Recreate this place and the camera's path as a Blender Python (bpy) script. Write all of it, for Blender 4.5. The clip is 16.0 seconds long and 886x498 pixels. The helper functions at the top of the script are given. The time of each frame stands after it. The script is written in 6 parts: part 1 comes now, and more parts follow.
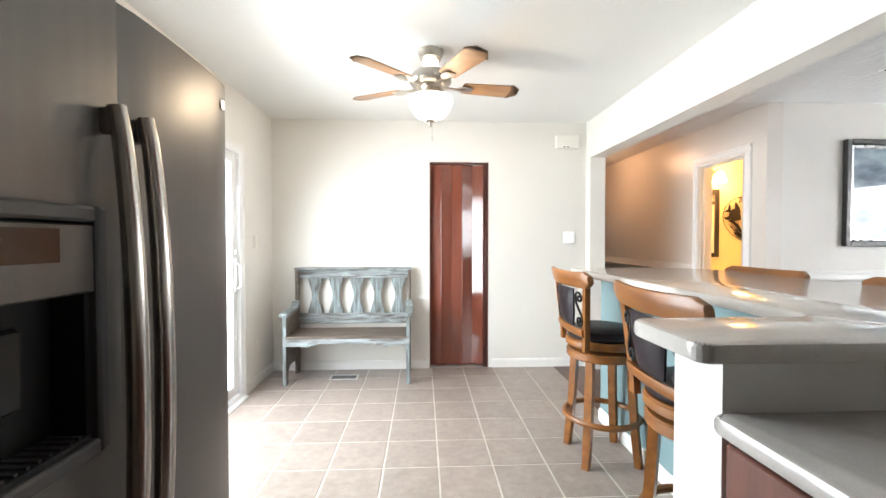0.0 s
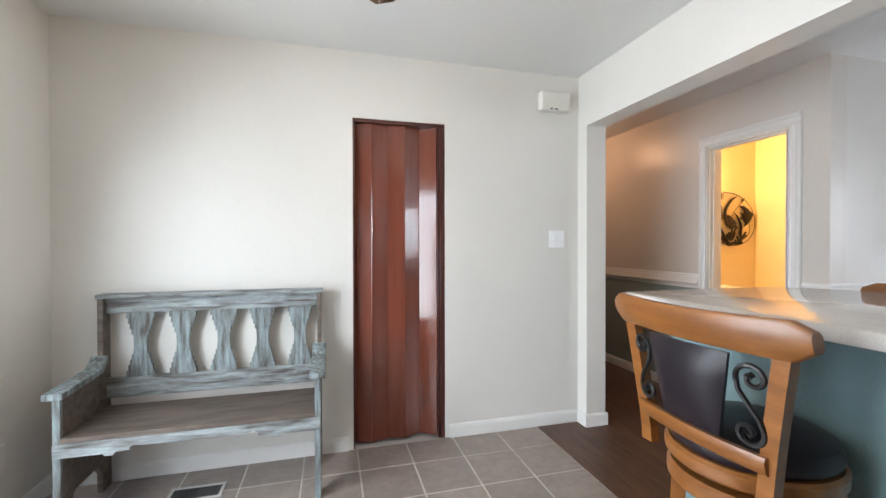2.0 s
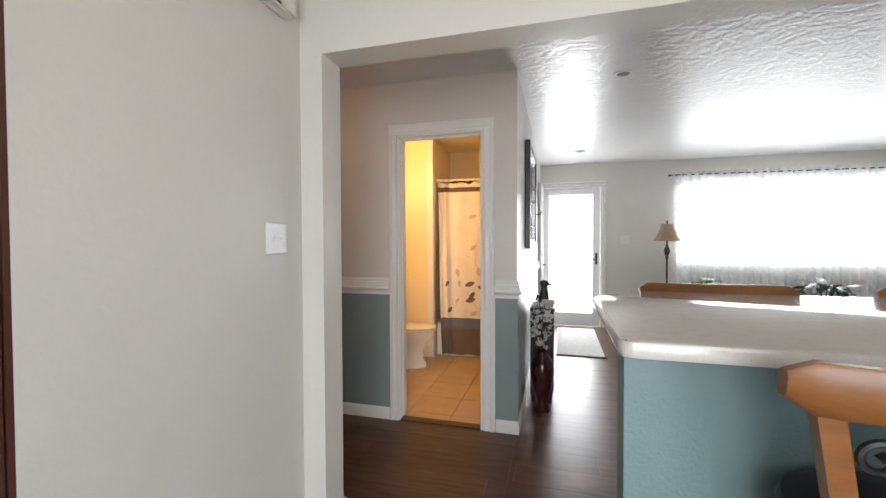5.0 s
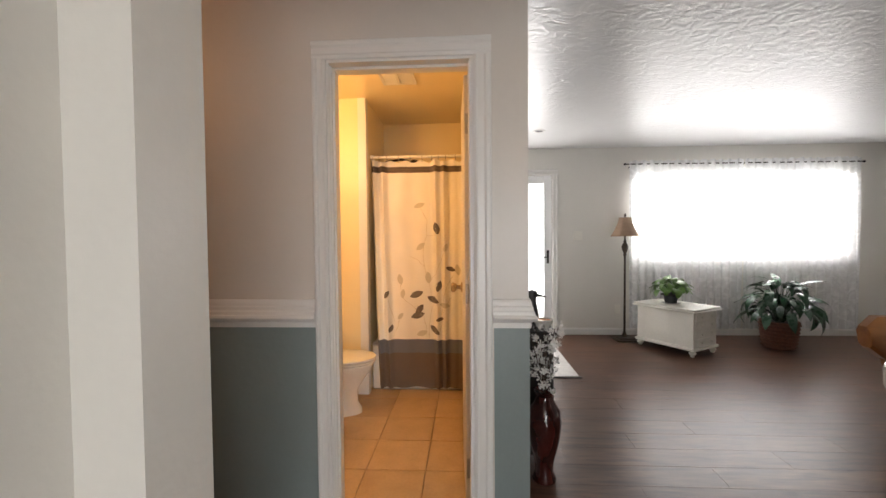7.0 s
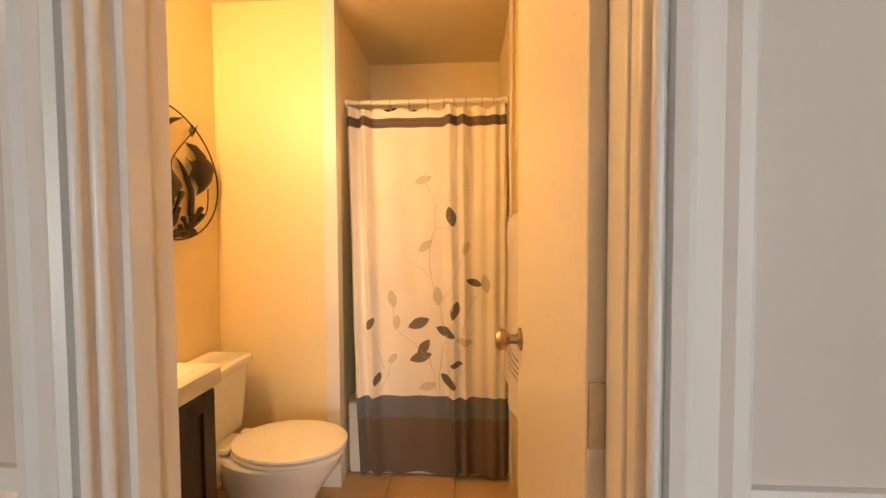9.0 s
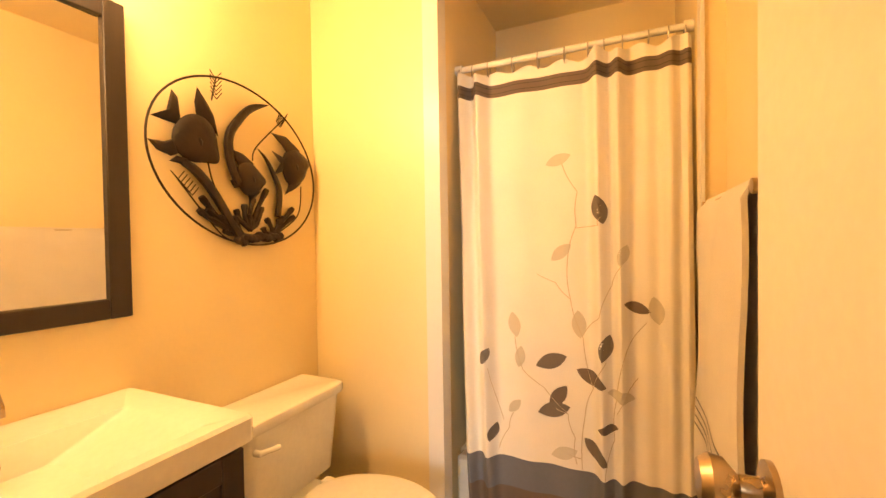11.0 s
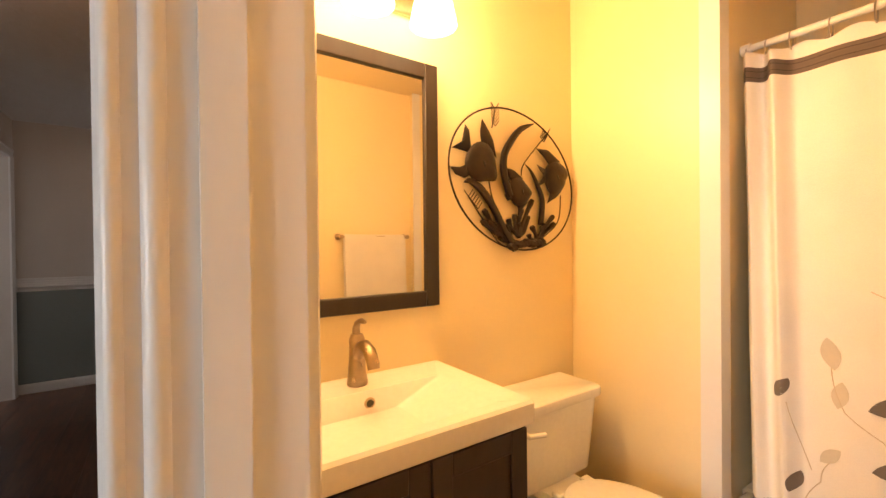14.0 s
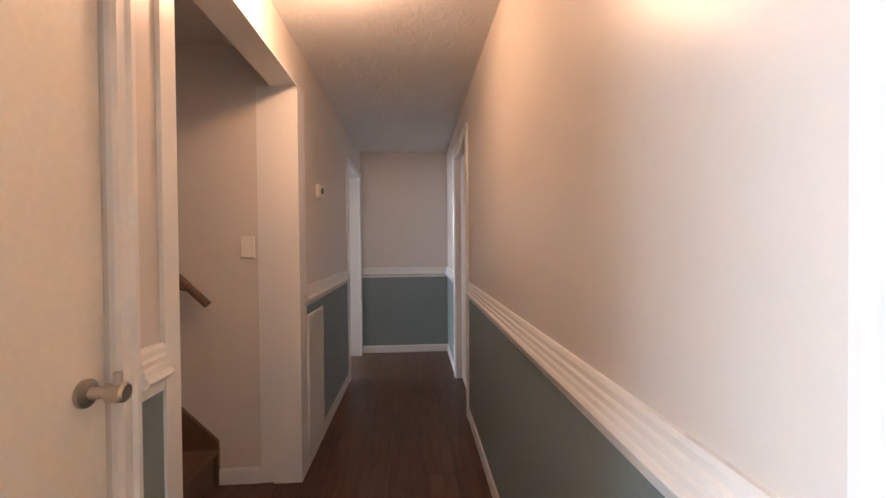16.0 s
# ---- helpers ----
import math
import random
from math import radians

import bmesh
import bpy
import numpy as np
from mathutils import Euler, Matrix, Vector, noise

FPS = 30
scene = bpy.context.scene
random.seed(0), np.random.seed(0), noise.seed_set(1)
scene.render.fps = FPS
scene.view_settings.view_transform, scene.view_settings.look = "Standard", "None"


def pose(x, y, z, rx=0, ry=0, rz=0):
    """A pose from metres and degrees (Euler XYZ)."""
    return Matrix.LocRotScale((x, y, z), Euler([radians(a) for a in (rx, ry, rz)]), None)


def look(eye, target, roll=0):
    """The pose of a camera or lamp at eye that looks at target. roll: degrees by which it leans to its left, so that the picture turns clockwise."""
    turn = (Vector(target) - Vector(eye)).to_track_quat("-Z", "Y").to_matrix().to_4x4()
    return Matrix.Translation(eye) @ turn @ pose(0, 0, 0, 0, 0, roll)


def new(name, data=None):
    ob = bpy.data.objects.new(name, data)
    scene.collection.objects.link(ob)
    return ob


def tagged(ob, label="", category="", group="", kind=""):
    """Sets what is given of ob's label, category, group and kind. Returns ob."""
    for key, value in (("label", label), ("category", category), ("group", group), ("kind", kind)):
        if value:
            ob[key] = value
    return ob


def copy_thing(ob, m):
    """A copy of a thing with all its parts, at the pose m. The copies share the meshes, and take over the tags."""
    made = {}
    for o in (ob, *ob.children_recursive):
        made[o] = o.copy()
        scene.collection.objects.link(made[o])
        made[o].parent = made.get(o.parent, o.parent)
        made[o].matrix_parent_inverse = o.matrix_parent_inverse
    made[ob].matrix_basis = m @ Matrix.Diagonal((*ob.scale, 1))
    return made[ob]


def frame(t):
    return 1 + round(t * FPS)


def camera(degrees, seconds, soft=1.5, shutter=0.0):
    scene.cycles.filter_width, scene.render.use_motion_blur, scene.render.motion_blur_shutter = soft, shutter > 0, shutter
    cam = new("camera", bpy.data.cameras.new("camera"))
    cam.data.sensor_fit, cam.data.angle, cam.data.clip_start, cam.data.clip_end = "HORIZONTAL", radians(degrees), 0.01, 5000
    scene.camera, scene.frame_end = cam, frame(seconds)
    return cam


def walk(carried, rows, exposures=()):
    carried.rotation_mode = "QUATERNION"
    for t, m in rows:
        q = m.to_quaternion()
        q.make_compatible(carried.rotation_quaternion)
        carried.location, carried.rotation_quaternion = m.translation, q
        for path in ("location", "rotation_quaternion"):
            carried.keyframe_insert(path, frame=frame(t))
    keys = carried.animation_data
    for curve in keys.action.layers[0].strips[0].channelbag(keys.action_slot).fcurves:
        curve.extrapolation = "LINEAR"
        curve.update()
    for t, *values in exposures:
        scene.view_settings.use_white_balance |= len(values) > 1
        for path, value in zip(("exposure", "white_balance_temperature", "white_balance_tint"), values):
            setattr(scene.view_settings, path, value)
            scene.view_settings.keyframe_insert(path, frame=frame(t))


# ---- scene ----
cam = camera(94.2, 16.0)
PATH = [
    (0, (0.752, 0.732, 1.262), (0.85, 2.729, 1.22), -0.0),
    (0.5, (0.787, 1.113, 1.239), (0.871, 3.111, 1.208), -0.2),
    (1, (0.793, 1.478, 1.245), (0.878, 3.475, 1.212), -0.1),
    (1.5, (0.739, 1.881, 1.274), (1.014, 3.862, 1.238), 0.0),
    (2, (0.688, 2.213, 1.25), (1.214, 4.143, 1.232), -0.1),
    (2.5, (0.642, 2.502, 1.272), (1.464, 4.325, 1.244), -0.0),
    (3, (0.595, 2.777, 1.267), (1.71, 4.437, 1.241), -0.2),
    (3.5, (0.589, 3.08, 1.273), (1.975, 4.521, 1.235), -0.2),
    (4, (0.619, 3.288, 1.251), (2.225, 4.48, 1.226), -0.2),
    (4.5, (0.675, 3.528, 1.268), (2.49, 4.368, 1.236), -0.3),
    (5, (0.835, 3.719, 1.283), (2.761, 4.256, 1.24), -0.2),
    (5.2, (0.916, 3.799, 1.294), (2.872, 4.213, 1.24), -0.1),
    (7.3, (2.037, 4.281, 1.272), (4.034, 4.384, 1.22), -0.4),
    (7.5, (2.17, 4.314, 1.269), (4.167, 4.411, 1.225), -0.3),
    (8, (2.511, 4.371, 1.273), (4.509, 4.452, 1.227), -0.5),
    (8.5, (2.853, 4.389, 1.255), (4.851, 4.463, 1.211), -0.6),
    (8.7, (2.979, 4.394, 1.265), (4.976, 4.472, 1.205), -0.4),
    (10.8, (3.69, 4.389, 1.246), (5.545, 5.135, 1.204), -1.0),
    (11, (3.714, 4.388, 1.244), (5.538, 5.206, 1.207), -0.9),
    (11.5, (3.749, 4.386, 1.237), (5.497, 5.358, 1.212), -0.9),
    (12, (3.77, 4.377, 1.238), (5.419, 5.508, 1.211), -0.8),
    (12.5, (3.775, 4.376, 1.234), (5.324, 5.64, 1.212), -0.8),
    (13, (3.735, 4.385, 1.244), (5.192, 5.768, 1.216), -0.7),
    (13.5, (3.655, 4.405, 1.254), (4.968, 5.917, 1.232), -0.5),
    (14, (3.584, 4.418, 1.263), (4.714, 6.070, 1.247), -0.6),
    (14.5, (3.506, 4.419, 1.280), (4.381, 6.219, 1.255), -0.5),
    (15, (3.377, 4.429, 1.275), (3.995, 6.332, 1.259), -0.4),
    (15.5, (3.263, 4.453, 1.303), (3.646, 6.416, 1.269), -0.5),
    (16, (3.163, 4.532, 1.297), (3.302, 6.527, 1.269), -0.5),
]

EXPOSURES = [(0.0, 0.68, 6350, 10), (0.5, 0.33, 6250, 10), (1.0, 0.03, 6100, 10), (1.5, -0.04, 6100, 10), (2.0, 0.0, 6100, 11), (2.6, 0.12, 6300, 13), (3.5, 0.11, 6350, 15), (4.3, -0.07, 6400, 13), (5.0, -0.45, 6450, 12), (7.3, -0.58, 7000, 15),
             (8.0, -0.48, 7200, 15), (8.7, -0.40, 7200, 15), (10.8, -0.02, 7200, 12), (13.5, -0.06, 6700, 12), (14.5, 0.10, 6600, 19), (15.0, 0.48, 6500, 22), (15.5, 0.80, 6100, 17), (16.0, 1.15, 5800, 13)]
walk(cam, [(t, look(eye, target, roll)) for t, eye, target, roll in PATH], EXPOSURES)

# ---- plan, in metres ----
XW, YD = -0.70, 4.78            # dining: slider wall, folding-door wall
XP0, XP1 = 2.38, 2.53           # header and stub wall between dining and hall
XB0, XB1 = 3.56, 3.695          # wall between hall and bathroom
YL0, YL1 = 3.975, 4.095         # wall between living room and bathroom
YV, XT = 5.635, 5.13            # bathroom: vanity wall, wall beside the toilet
YS = 5.040                      # side of the tub alcove
XF = 7.22                       # front wall with door and window
YF = 9.47                       # end of the hall
ZD, ZC = 2.43, 2.39             # ceilings: dining, the rest

# ---- world and lamps ----
world = bpy.data.worlds.new("sky")
scene.world = world
world.use_nodes = True
wn = world.node_tree
sky = wn.nodes.new("ShaderNodeTexSky")
sky.sky_type = "NISHITA"
sky.sun_disc = False
sky.sun_elevation, sky.sun_rotation = radians(48), radians(200)
wn.links.new(sky.outputs["Color"], wn.nodes["Background"].inputs["Color"])
wn.nodes["Background"].inputs["Strength"].default_value = 0.12

sun = new("sun", bpy.data.lights.new("sun", "SUN"))
sun.data.energy, sun.data.angle, sun.data.color = 1.2, radians(12), (1.0, 0.96, 0.9)
sun.matrix_world = look((0, 0, 20), (-4, 10, 0))


def window_lamp(name, centre, aim, w, h, watts, colour, spread=178):
    ob = new(name, bpy.data.lights.new(name, "AREA"))
    ob.data.shape, ob.data.size, ob.data.size_y = "RECTANGLE", w, h
    ob.data.energy, ob.data.color = watts, colour
    ob.data.spread = radians(spread)
    ob.matrix_world = look(centre, aim)
    return ob


def bulb(name, place, watts, colour, radius=0.05):
    ob = new(name, bpy.data.lights.new(name, "POINT"))
    ob.data.energy, ob.data.color, ob.data.shadow_soft_size = watts, colour, radius
    ob.location = place
    return ob


window_lamp("slider_daylight", (XW - 0.28, 3.17, 1.06), (1.4, 3.17, 0.0), 1.75, 1.85, 84, (0.86, 0.95, 1.0), 160)
window_lamp("picture_window_daylight", (XF + 0.25, 0.80, 1.56), (3, 0.80, -1.7), 2.6, 1.15, 160, (0.95, 0.98, 1.0))
window_lamp("front_door_daylight", (XF + 0.25, 3.53, 1.05), (0, 3.53, 0.9), 0.62, 1.7, 52, (0.95, 0.98, 1.0))
window_lamp("bedroom_daylight", (-0.1, 9.05, 1.55), (3, 9.0, 1.2), 0.9, 0.9, 26, (0.9, 0.95, 1.0))
bulb("fan_bulb", (0.80, 3.30, 2.085), 12, (1.0, 0.75, 0.48), 0.06)
for bx in (3.86, 4.08, 4.30):
    bulb("vanity_bulb", (bx, YV - 0.13, 2.02), 15.5, (1.0, 0.58, 0.24), 0.07)
bulb("hall_bulb", (2.84, 6.12, 2.285), 11.5, (1.0, 0.54, 0.28), 0.06)

# ---- materials ----
MATS = {}


def surf(name, col, rough=0.5, metal=0.0, var=0.06, vscale=3.0, bump=0.0, bscale=80.0, grain=0.03, gscale=60.0,
         coat=0.0, stretch=(1, 1, 1), col2=None, island=0.0, spec=0.5, rvar=0.08, distort=0.0, world=False):
    """Two-scale colour variation, roughness variation and fine relief."""
    if name in MATS:
        return MATS[name]
    m = bpy.data.materials.new(name)
    m.use_nodes = True
    nt = m.node_tree
    N, L = nt.nodes, nt.links
    b = N["Principled BSDF"]
    tc = N.new("ShaderNodeTexCoord")
    mp = N.new("ShaderNodeMapping")
    mp.inputs["Scale"].default_value = stretch
    where = N.new("ShaderNodeNewGeometry")
    L.new(where.outputs["Position"] if world else tc.outputs["Object"], mp.inputs["Vector"])
    vec = mp.outputs["Vector"]
    n1 = N.new("ShaderNodeTexNoise")
    n1.inputs["Scale"].default_value, n1.inputs["Detail"].default_value = vscale, 5
    n1.inputs["Distortion"].default_value = distort
    n2 = N.new("ShaderNodeTexNoise")
    n2.inputs["Scale"].default_value, n2.inputs["Detail"].default_value = gscale, 3
    L.new(vec, n1.inputs["Vector"])
    L.new(vec, n2.inputs["Vector"])
    ramp = N.new("ShaderNodeMix")
    ramp.data_type = "RGBA"
    lo = [c * (1 - var) for c in col] if col2 is None else col2
    hi = [min(1, c * (1 + var)) for c in col] if col2 is None else col
    ramp.inputs["A"].default_value, ramp.inputs["B"].default_value = (*lo, 1), (*hi, 1)
    mr = N.new("ShaderNodeMapRange")
    mr.inputs["From Min"].default_value, mr.inputs["From Max"].default_value = 0.32, 0.68
    L.new(n1.outputs["Fac"], mr.inputs["Value"])
    L.new(mr.outputs["Result"], ramp.inputs["Factor"])
    hsv = N.new("ShaderNodeHueSaturation")
    val = N.new("ShaderNodeMapRange")
    val.inputs["From Min"].default_value, val.inputs["From Max"].default_value = 0.25, 0.75
    val.inputs["To Min"].default_value, val.inputs["To Max"].default_value = 1 - grain, 1 + grain
    L.new(n2.outputs["Fac"], val.inputs["Value"])
    value = val.outputs["Result"]
    if island:
        oi = N.new("ShaderNodeObjectInfo")
        im = N.new("ShaderNodeMapRange")
        im.inputs["To Min"].default_value, im.inputs["To Max"].default_value = 1 - island, 1 + island
        L.new(oi.outputs["Random"], im.inputs["Value"])
        mul = N.new("ShaderNodeMath")
        mul.operation = "MULTIPLY"
        L.new(value, mul.inputs[0])
        L.new(im.outputs["Result"], mul.inputs[1])
        value = mul.outputs["Value"]
    L.new(value, hsv.inputs["Value"])
    L.new(ramp.outputs["Result"], hsv.inputs["Color"])
    L.new(hsv.outputs["Color"], b.inputs["Base Color"])
    rr = N.new("ShaderNodeMapRange")
    rr.inputs["To Min"].default_value, rr.inputs["To Max"].default_value = max(0.02, rough - rvar), min(1, rough + rvar)
    L.new(n1.outputs["Fac"], rr.inputs["Value"])
    L.new(rr.outputs["Result"], b.inputs["Roughness"])
    b.inputs["Metallic"].default_value = metal
    b.inputs["Specular IOR Level"].default_value = spec
    if coat:
        b.inputs["Coat Weight"].default_value, b.inputs["Coat Roughness"].default_value = coat, 0.12
    if bump:
        n3 = N.new("ShaderNodeTexNoise")
        n3.inputs["Scale"].default_value, n3.inputs["Detail"].default_value = bscale, 4
        n3.inputs["Distortion"].default_value = distort
        L.new(vec, n3.inputs["Vector"])
        bp = N.new("ShaderNodeBump")
        bp.inputs["Strength"].default_value, bp.inputs["Distance"].default_value = bump, 0.01
        L.new(n3.outputs["Fac"], bp.inputs["Height"])
        L.new(bp.outputs["Normal"], b.inputs["Normal"])
    MATS[name] = m
    return m


def glow(name, col, strength):
    if name in MATS:
        return MATS[name]
    m = bpy.data.materials.new(name)
    m.use_nodes = True
    b = m.node_tree.nodes["Principled BSDF"]
    b.inputs["Base Color"].default_value = (0.9, 0.9, 0.88, 1)
    b.inputs["Emission Color"].default_value = (*col, 1)
    b.inputs["Emission Strength"].default_value = strength
    MATS[name] = m
    return m


def clear(name, tint=(1, 1, 1), rough=0.0):
    """Thin window glass: a pane that lets light straight through and mirrors a little."""
    m = bpy.data.materials.new(name)
    m.use_nodes = True
    N, L = m.node_tree.nodes, m.node_tree.links
    N.remove(N["Principled BSDF"])
    tr, gl, mx, fr = (N.new(k) for k in ("ShaderNodeBsdfTransparent", "ShaderNodeBsdfGlossy", "ShaderNodeMixShader", "ShaderNodeLayerWeight"))
    tr.inputs["Color"].default_value = (*tint, 1)
    gl.inputs["Roughness"].default_value = rough
    fr.inputs["Blend"].default_value = 0.25
    ml = N.new("ShaderNodeMath")
    ml.operation = "MULTIPLY"
    ml.inputs[1].default_value = 0.35
    L.new(fr.outputs["Facing"], ml.inputs[0])
    L.new(ml.outputs["Value"], mx.inputs["Fac"])
    L.new(tr.outputs["BSDF"], mx.inputs[1])
    L.new(gl.outputs["BSDF"], mx.inputs[2])
    L.new(mx.outputs["Shader"], N["Material Output"].inputs["Surface"])
    return m


def sheer(name, col, through_share):
    m = bpy.data.materials.new(name)
    m.use_nodes = True
    N, L = m.node_tree.nodes, m.node_tree.links
    N.remove(N["Principled BSDF"])
    tr, tl, df = (N.new(k) for k in ("ShaderNodeBsdfTransparent", "ShaderNodeBsdfTranslucent", "ShaderNodeBsdfDiffuse"))
    a, c = N.new("ShaderNodeMixShader"), N.new("ShaderNodeMixShader")
    tc, nz, mr = N.new("ShaderNodeTexCoord"), N.new("ShaderNodeTexNoise"), N.new("ShaderNodeMapRange")
    nz.inputs["Scale"].default_value, nz.inputs["Detail"].default_value, nz.inputs["Distortion"].default_value = 9, 6, 1.5
    mr.inputs["From Min"].default_value, mr.inputs["From Max"].default_value = 0.45, 0.62
    mr.inputs["To Min"].default_value, mr.inputs["To Max"].default_value = through_share, through_share * 0.55
    L.new(tc.outputs["Object"], nz.inputs["Vector"])
    L.new(nz.outputs["Fac"], mr.inputs["Value"])
    tl.inputs["Color"].default_value = df.inputs["Color"].default_value = (*col, 1)
    a.inputs["Fac"].default_value = 0.5
    L.new(tl.outputs["BSDF"], a.inputs[1])
    L.new(df.outputs["BSDF"], a.inputs[2])
    L.new(mr.outputs["Result"], c.inputs["Fac"])
    L.new(a.outputs["Shader"], c.inputs[1])
    L.new(tr.outputs["BSDF"], c.inputs[2])
    L.new(c.outputs["Shader"], N["Material Output"].inputs["Surface"])
    return m


CREAM = surf("cream_wall_paint", (0.725, 0.705, 0.660), 0.42, var=0.02, vscale=1.5, bump=0.12, bscale=45, grain=0.01)
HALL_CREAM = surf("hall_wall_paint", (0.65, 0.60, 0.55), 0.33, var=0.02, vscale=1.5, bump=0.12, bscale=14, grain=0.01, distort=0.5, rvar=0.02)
CEILING = surf("smooth_ceiling_paint", (0.74, 0.74, 0.72), 0.6, var=0.015, vscale=1, bump=0.05, bscale=60, grain=0.01)
STOMP = surf("trowelled_ceiling_paint", (0.76, 0.76, 0.76), 0.33, var=0.02, vscale=2, bump=0.75, bscale=11, grain=0.01, distort=1.5, stretch=(1.2, 0.8, 1))
WAINSCOT = surf("blue_grey_paint", (0.22, 0.265, 0.265), 0.38, var=0.03, vscale=2, bump=0.15, bscale=30, grain=0.02)
TEAL = surf("pale_teal_paint", (0.165, 0.25, 0.26), 0.4, var=0.04, vscale=2, bump=0.28, bscale=85, grain=0.02, distort=0.3)
TRIM = surf("white_gloss_trim", (0.765, 0.75, 0.725), 0.30, var=0.004, vscale=2, bump=0.02, bscale=50, grain=0.006, rvar=0.01)
YELLOW = surf("bathroom_wall_paint", (0.85, 0.715, 0.44), 0.4, var=0.02, vscale=1.5, bump=0.08, bscale=60, grain=0.01)
GROUT = surf("pale_grout", (0.54, 0.505, 0.465), 0.85, var=0.12, vscale=6, bump=0.2, bscale=120)
TILE = surf("grey_brown_stone_tile", (0.295, 0.246, 0.215), 0.30, col2=(0.245, 0.200, 0.174), vscale=24, bump=0.015, bscale=30, grain=0.12, gscale=9, island=0.08, distort=0.2, rvar=0.015, world=True)
PLANK = surf("dark_walnut_laminate", (0.118, 0.058, 0.035), 0.33, col2=(0.056, 0.027, 0.017), vscale=5, bump=0.02, bscale=30, grain=0.12, gscale=22, stretch=(6, 0.7, 1), island=0.16, distort=0.6, rvar=0.05, spec=0.32, world=True)
BATH_TILE = surf("beige_bath_tile", (0.56, 0.40, 0.24), 0.35, col2=(0.47, 0.33, 0.19), vscale=7, bump=0.06, grain=0.06, island=0.05, world=True)
BATH_GROUT = surf("tan_grout", (0.36, 0.26, 0.16), 0.9, var=0.1)
COUNTER = surf("speckled_ivory_laminate", (0.56, 0.535, 0.50), 0.09, var=0.04, vscale=30, grain=0.10, gscale=420, rvar=0.04)
CHERRY = surf("cherry_cabinet_wood", (0.17, 0.055, 0.035), 0.35, col2=(0.11, 0.035, 0.022), vscale=4, grain=0.1, gscale=40, stretch=(7, 7, 0.6), bump=0.04)
# the unlit closet's darkness is put into this wall colour
CLOSET_SHADE = surf("closet_shade_colour", (0.30, 0.27, 0.24), 0.8)


# ---- mesh helpers ----
def box(bm, x0, x1, y0, y1, z0, z1, bevel=0.0, m=None, seg=1):
    t = bmesh.new()
    bmesh.ops.create_cube(t, size=1)
    for v in t.verts:
        v.co = Vector(((x0 + x1) / 2 + v.co.x * (x1 - x0), (y0 + y1) / 2 + v.co.y * (y1 - y0), (z0 + z1) / 2 + v.co.z * (z1 - z0)))
    if bevel:
        bmesh.ops.bevel(t, geom=t.edges[:], offset=bevel, segments=seg, affect="EDGES", profile=0.5)
    merge(bm, t, m)
    return bm


def merge(bm, t, m=None):
    if m is not None:
        t.transform(m)
    me = bpy.data.meshes.new("scrap")
    t.to_mesh(me)
    t.free()
    bm.from_mesh(me)
    bpy.data.meshes.remove(me)


def prism(bm, poly, a, b, axis="z", bevel=0.0, m=None):
    """A polygon in the other two axes, drawn out from a to b along axis."""
    t = bmesh.new()

    def at(p, h):
        return {"z": (p[0], p[1], h), "y": (p[0], h, p[1]), "x": (h, p[0], p[1])}[axis]
    lo = [t.verts.new(at(p, a)) for p in poly]
    hi = [t.verts.new(at(p, b)) for p in poly]
    t.faces.new(lo[::-1])
    t.faces.new(hi)
    for i in range(len(poly)):
        j = (i + 1) % len(poly)
        t.faces.new((lo[i], lo[j], hi[j], hi[i]))
    bmesh.ops.recalc_face_normals(t, faces=t.faces[:])
    if bevel:
        bmesh.ops.bevel(t, geom=t.edges[:], offset=bevel, segments=2, affect="EDGES", profile=0.5)
    merge(bm, t, m)
    return bm


def tube(bm, pts, r, seg=8, closed=False, flat=1.0):
    """A round bar along points; r a number or one for each point."""
    pts = [Vector(p) for p in pts]
    n = len(pts)
    rs = r if isinstance(r, (list, tuple)) else [r] * n
    rings = []
    side = None
    for i, p in enumerate(pts):
        d = (pts[(i + 1) % n] - pts[i - 1]) if closed else (pts[min(i + 1, n - 1)] - pts[max(i - 1, 0)])
        d.normalize()
        if side is None:
            side = d.orthogonal().normalized()
        side = (side - d * side.dot(d)).normalized()
        up = d.cross(side)
        rings.append([bm.verts.new(p + rs[i] * (math.cos(a) * side + flat * math.sin(a) * up)) for a in (2 * math.pi * k / seg for k in range(seg))])
    for i in range(n if closed else n - 1):
        a, b = rings[i], rings[(i + 1) % n]
        for k in range(seg):
            bm.faces.new((a[k], a[(k + 1) % seg], b[(k + 1) % seg], b[k]))
    if not closed:
        bm.faces.new(rings[0][::-1])
        bm.faces.new(rings[-1])
    return bm


def lathe(bm, profile, centre=(0, 0, 0), seg=24, sx=1.0, sy=1.0, m=None):
    """A profile of (radius, height) turned about the upright through centre."""
    t = bmesh.new()
    rings = []
    for r, z in profile:
        if r < 1e-5:
            rings.append([t.verts.new((centre[0], centre[1], centre[2] + z))])
        else:
            rings.append([t.verts.new((centre[0] + sx * r * math.cos(2 * math.pi * k / seg), centre[1] + sy * r * math.sin(2 * math.pi * k / seg), centre[2] + z)) for k in range(seg)])
    for a, b in zip(rings, rings[1:]):
        for k in range(seg):
            q = [a[k % len(a)], a[(k + 1) % len(a)], b[(k + 1) % len(b)], b[k % len(b)]]
            q = [v for i, v in enumerate(q) if v not in q[:i]]
            if len(q) > 2:
                t.faces.new(q)
    for ring in (rings[0], rings[-1]):
        if len(ring) > 2:
            t.faces.new(ring)
    bmesh.ops.recalc_face_normals(t, faces=t.faces[:])
    merge(bm, t, m)
    return bm


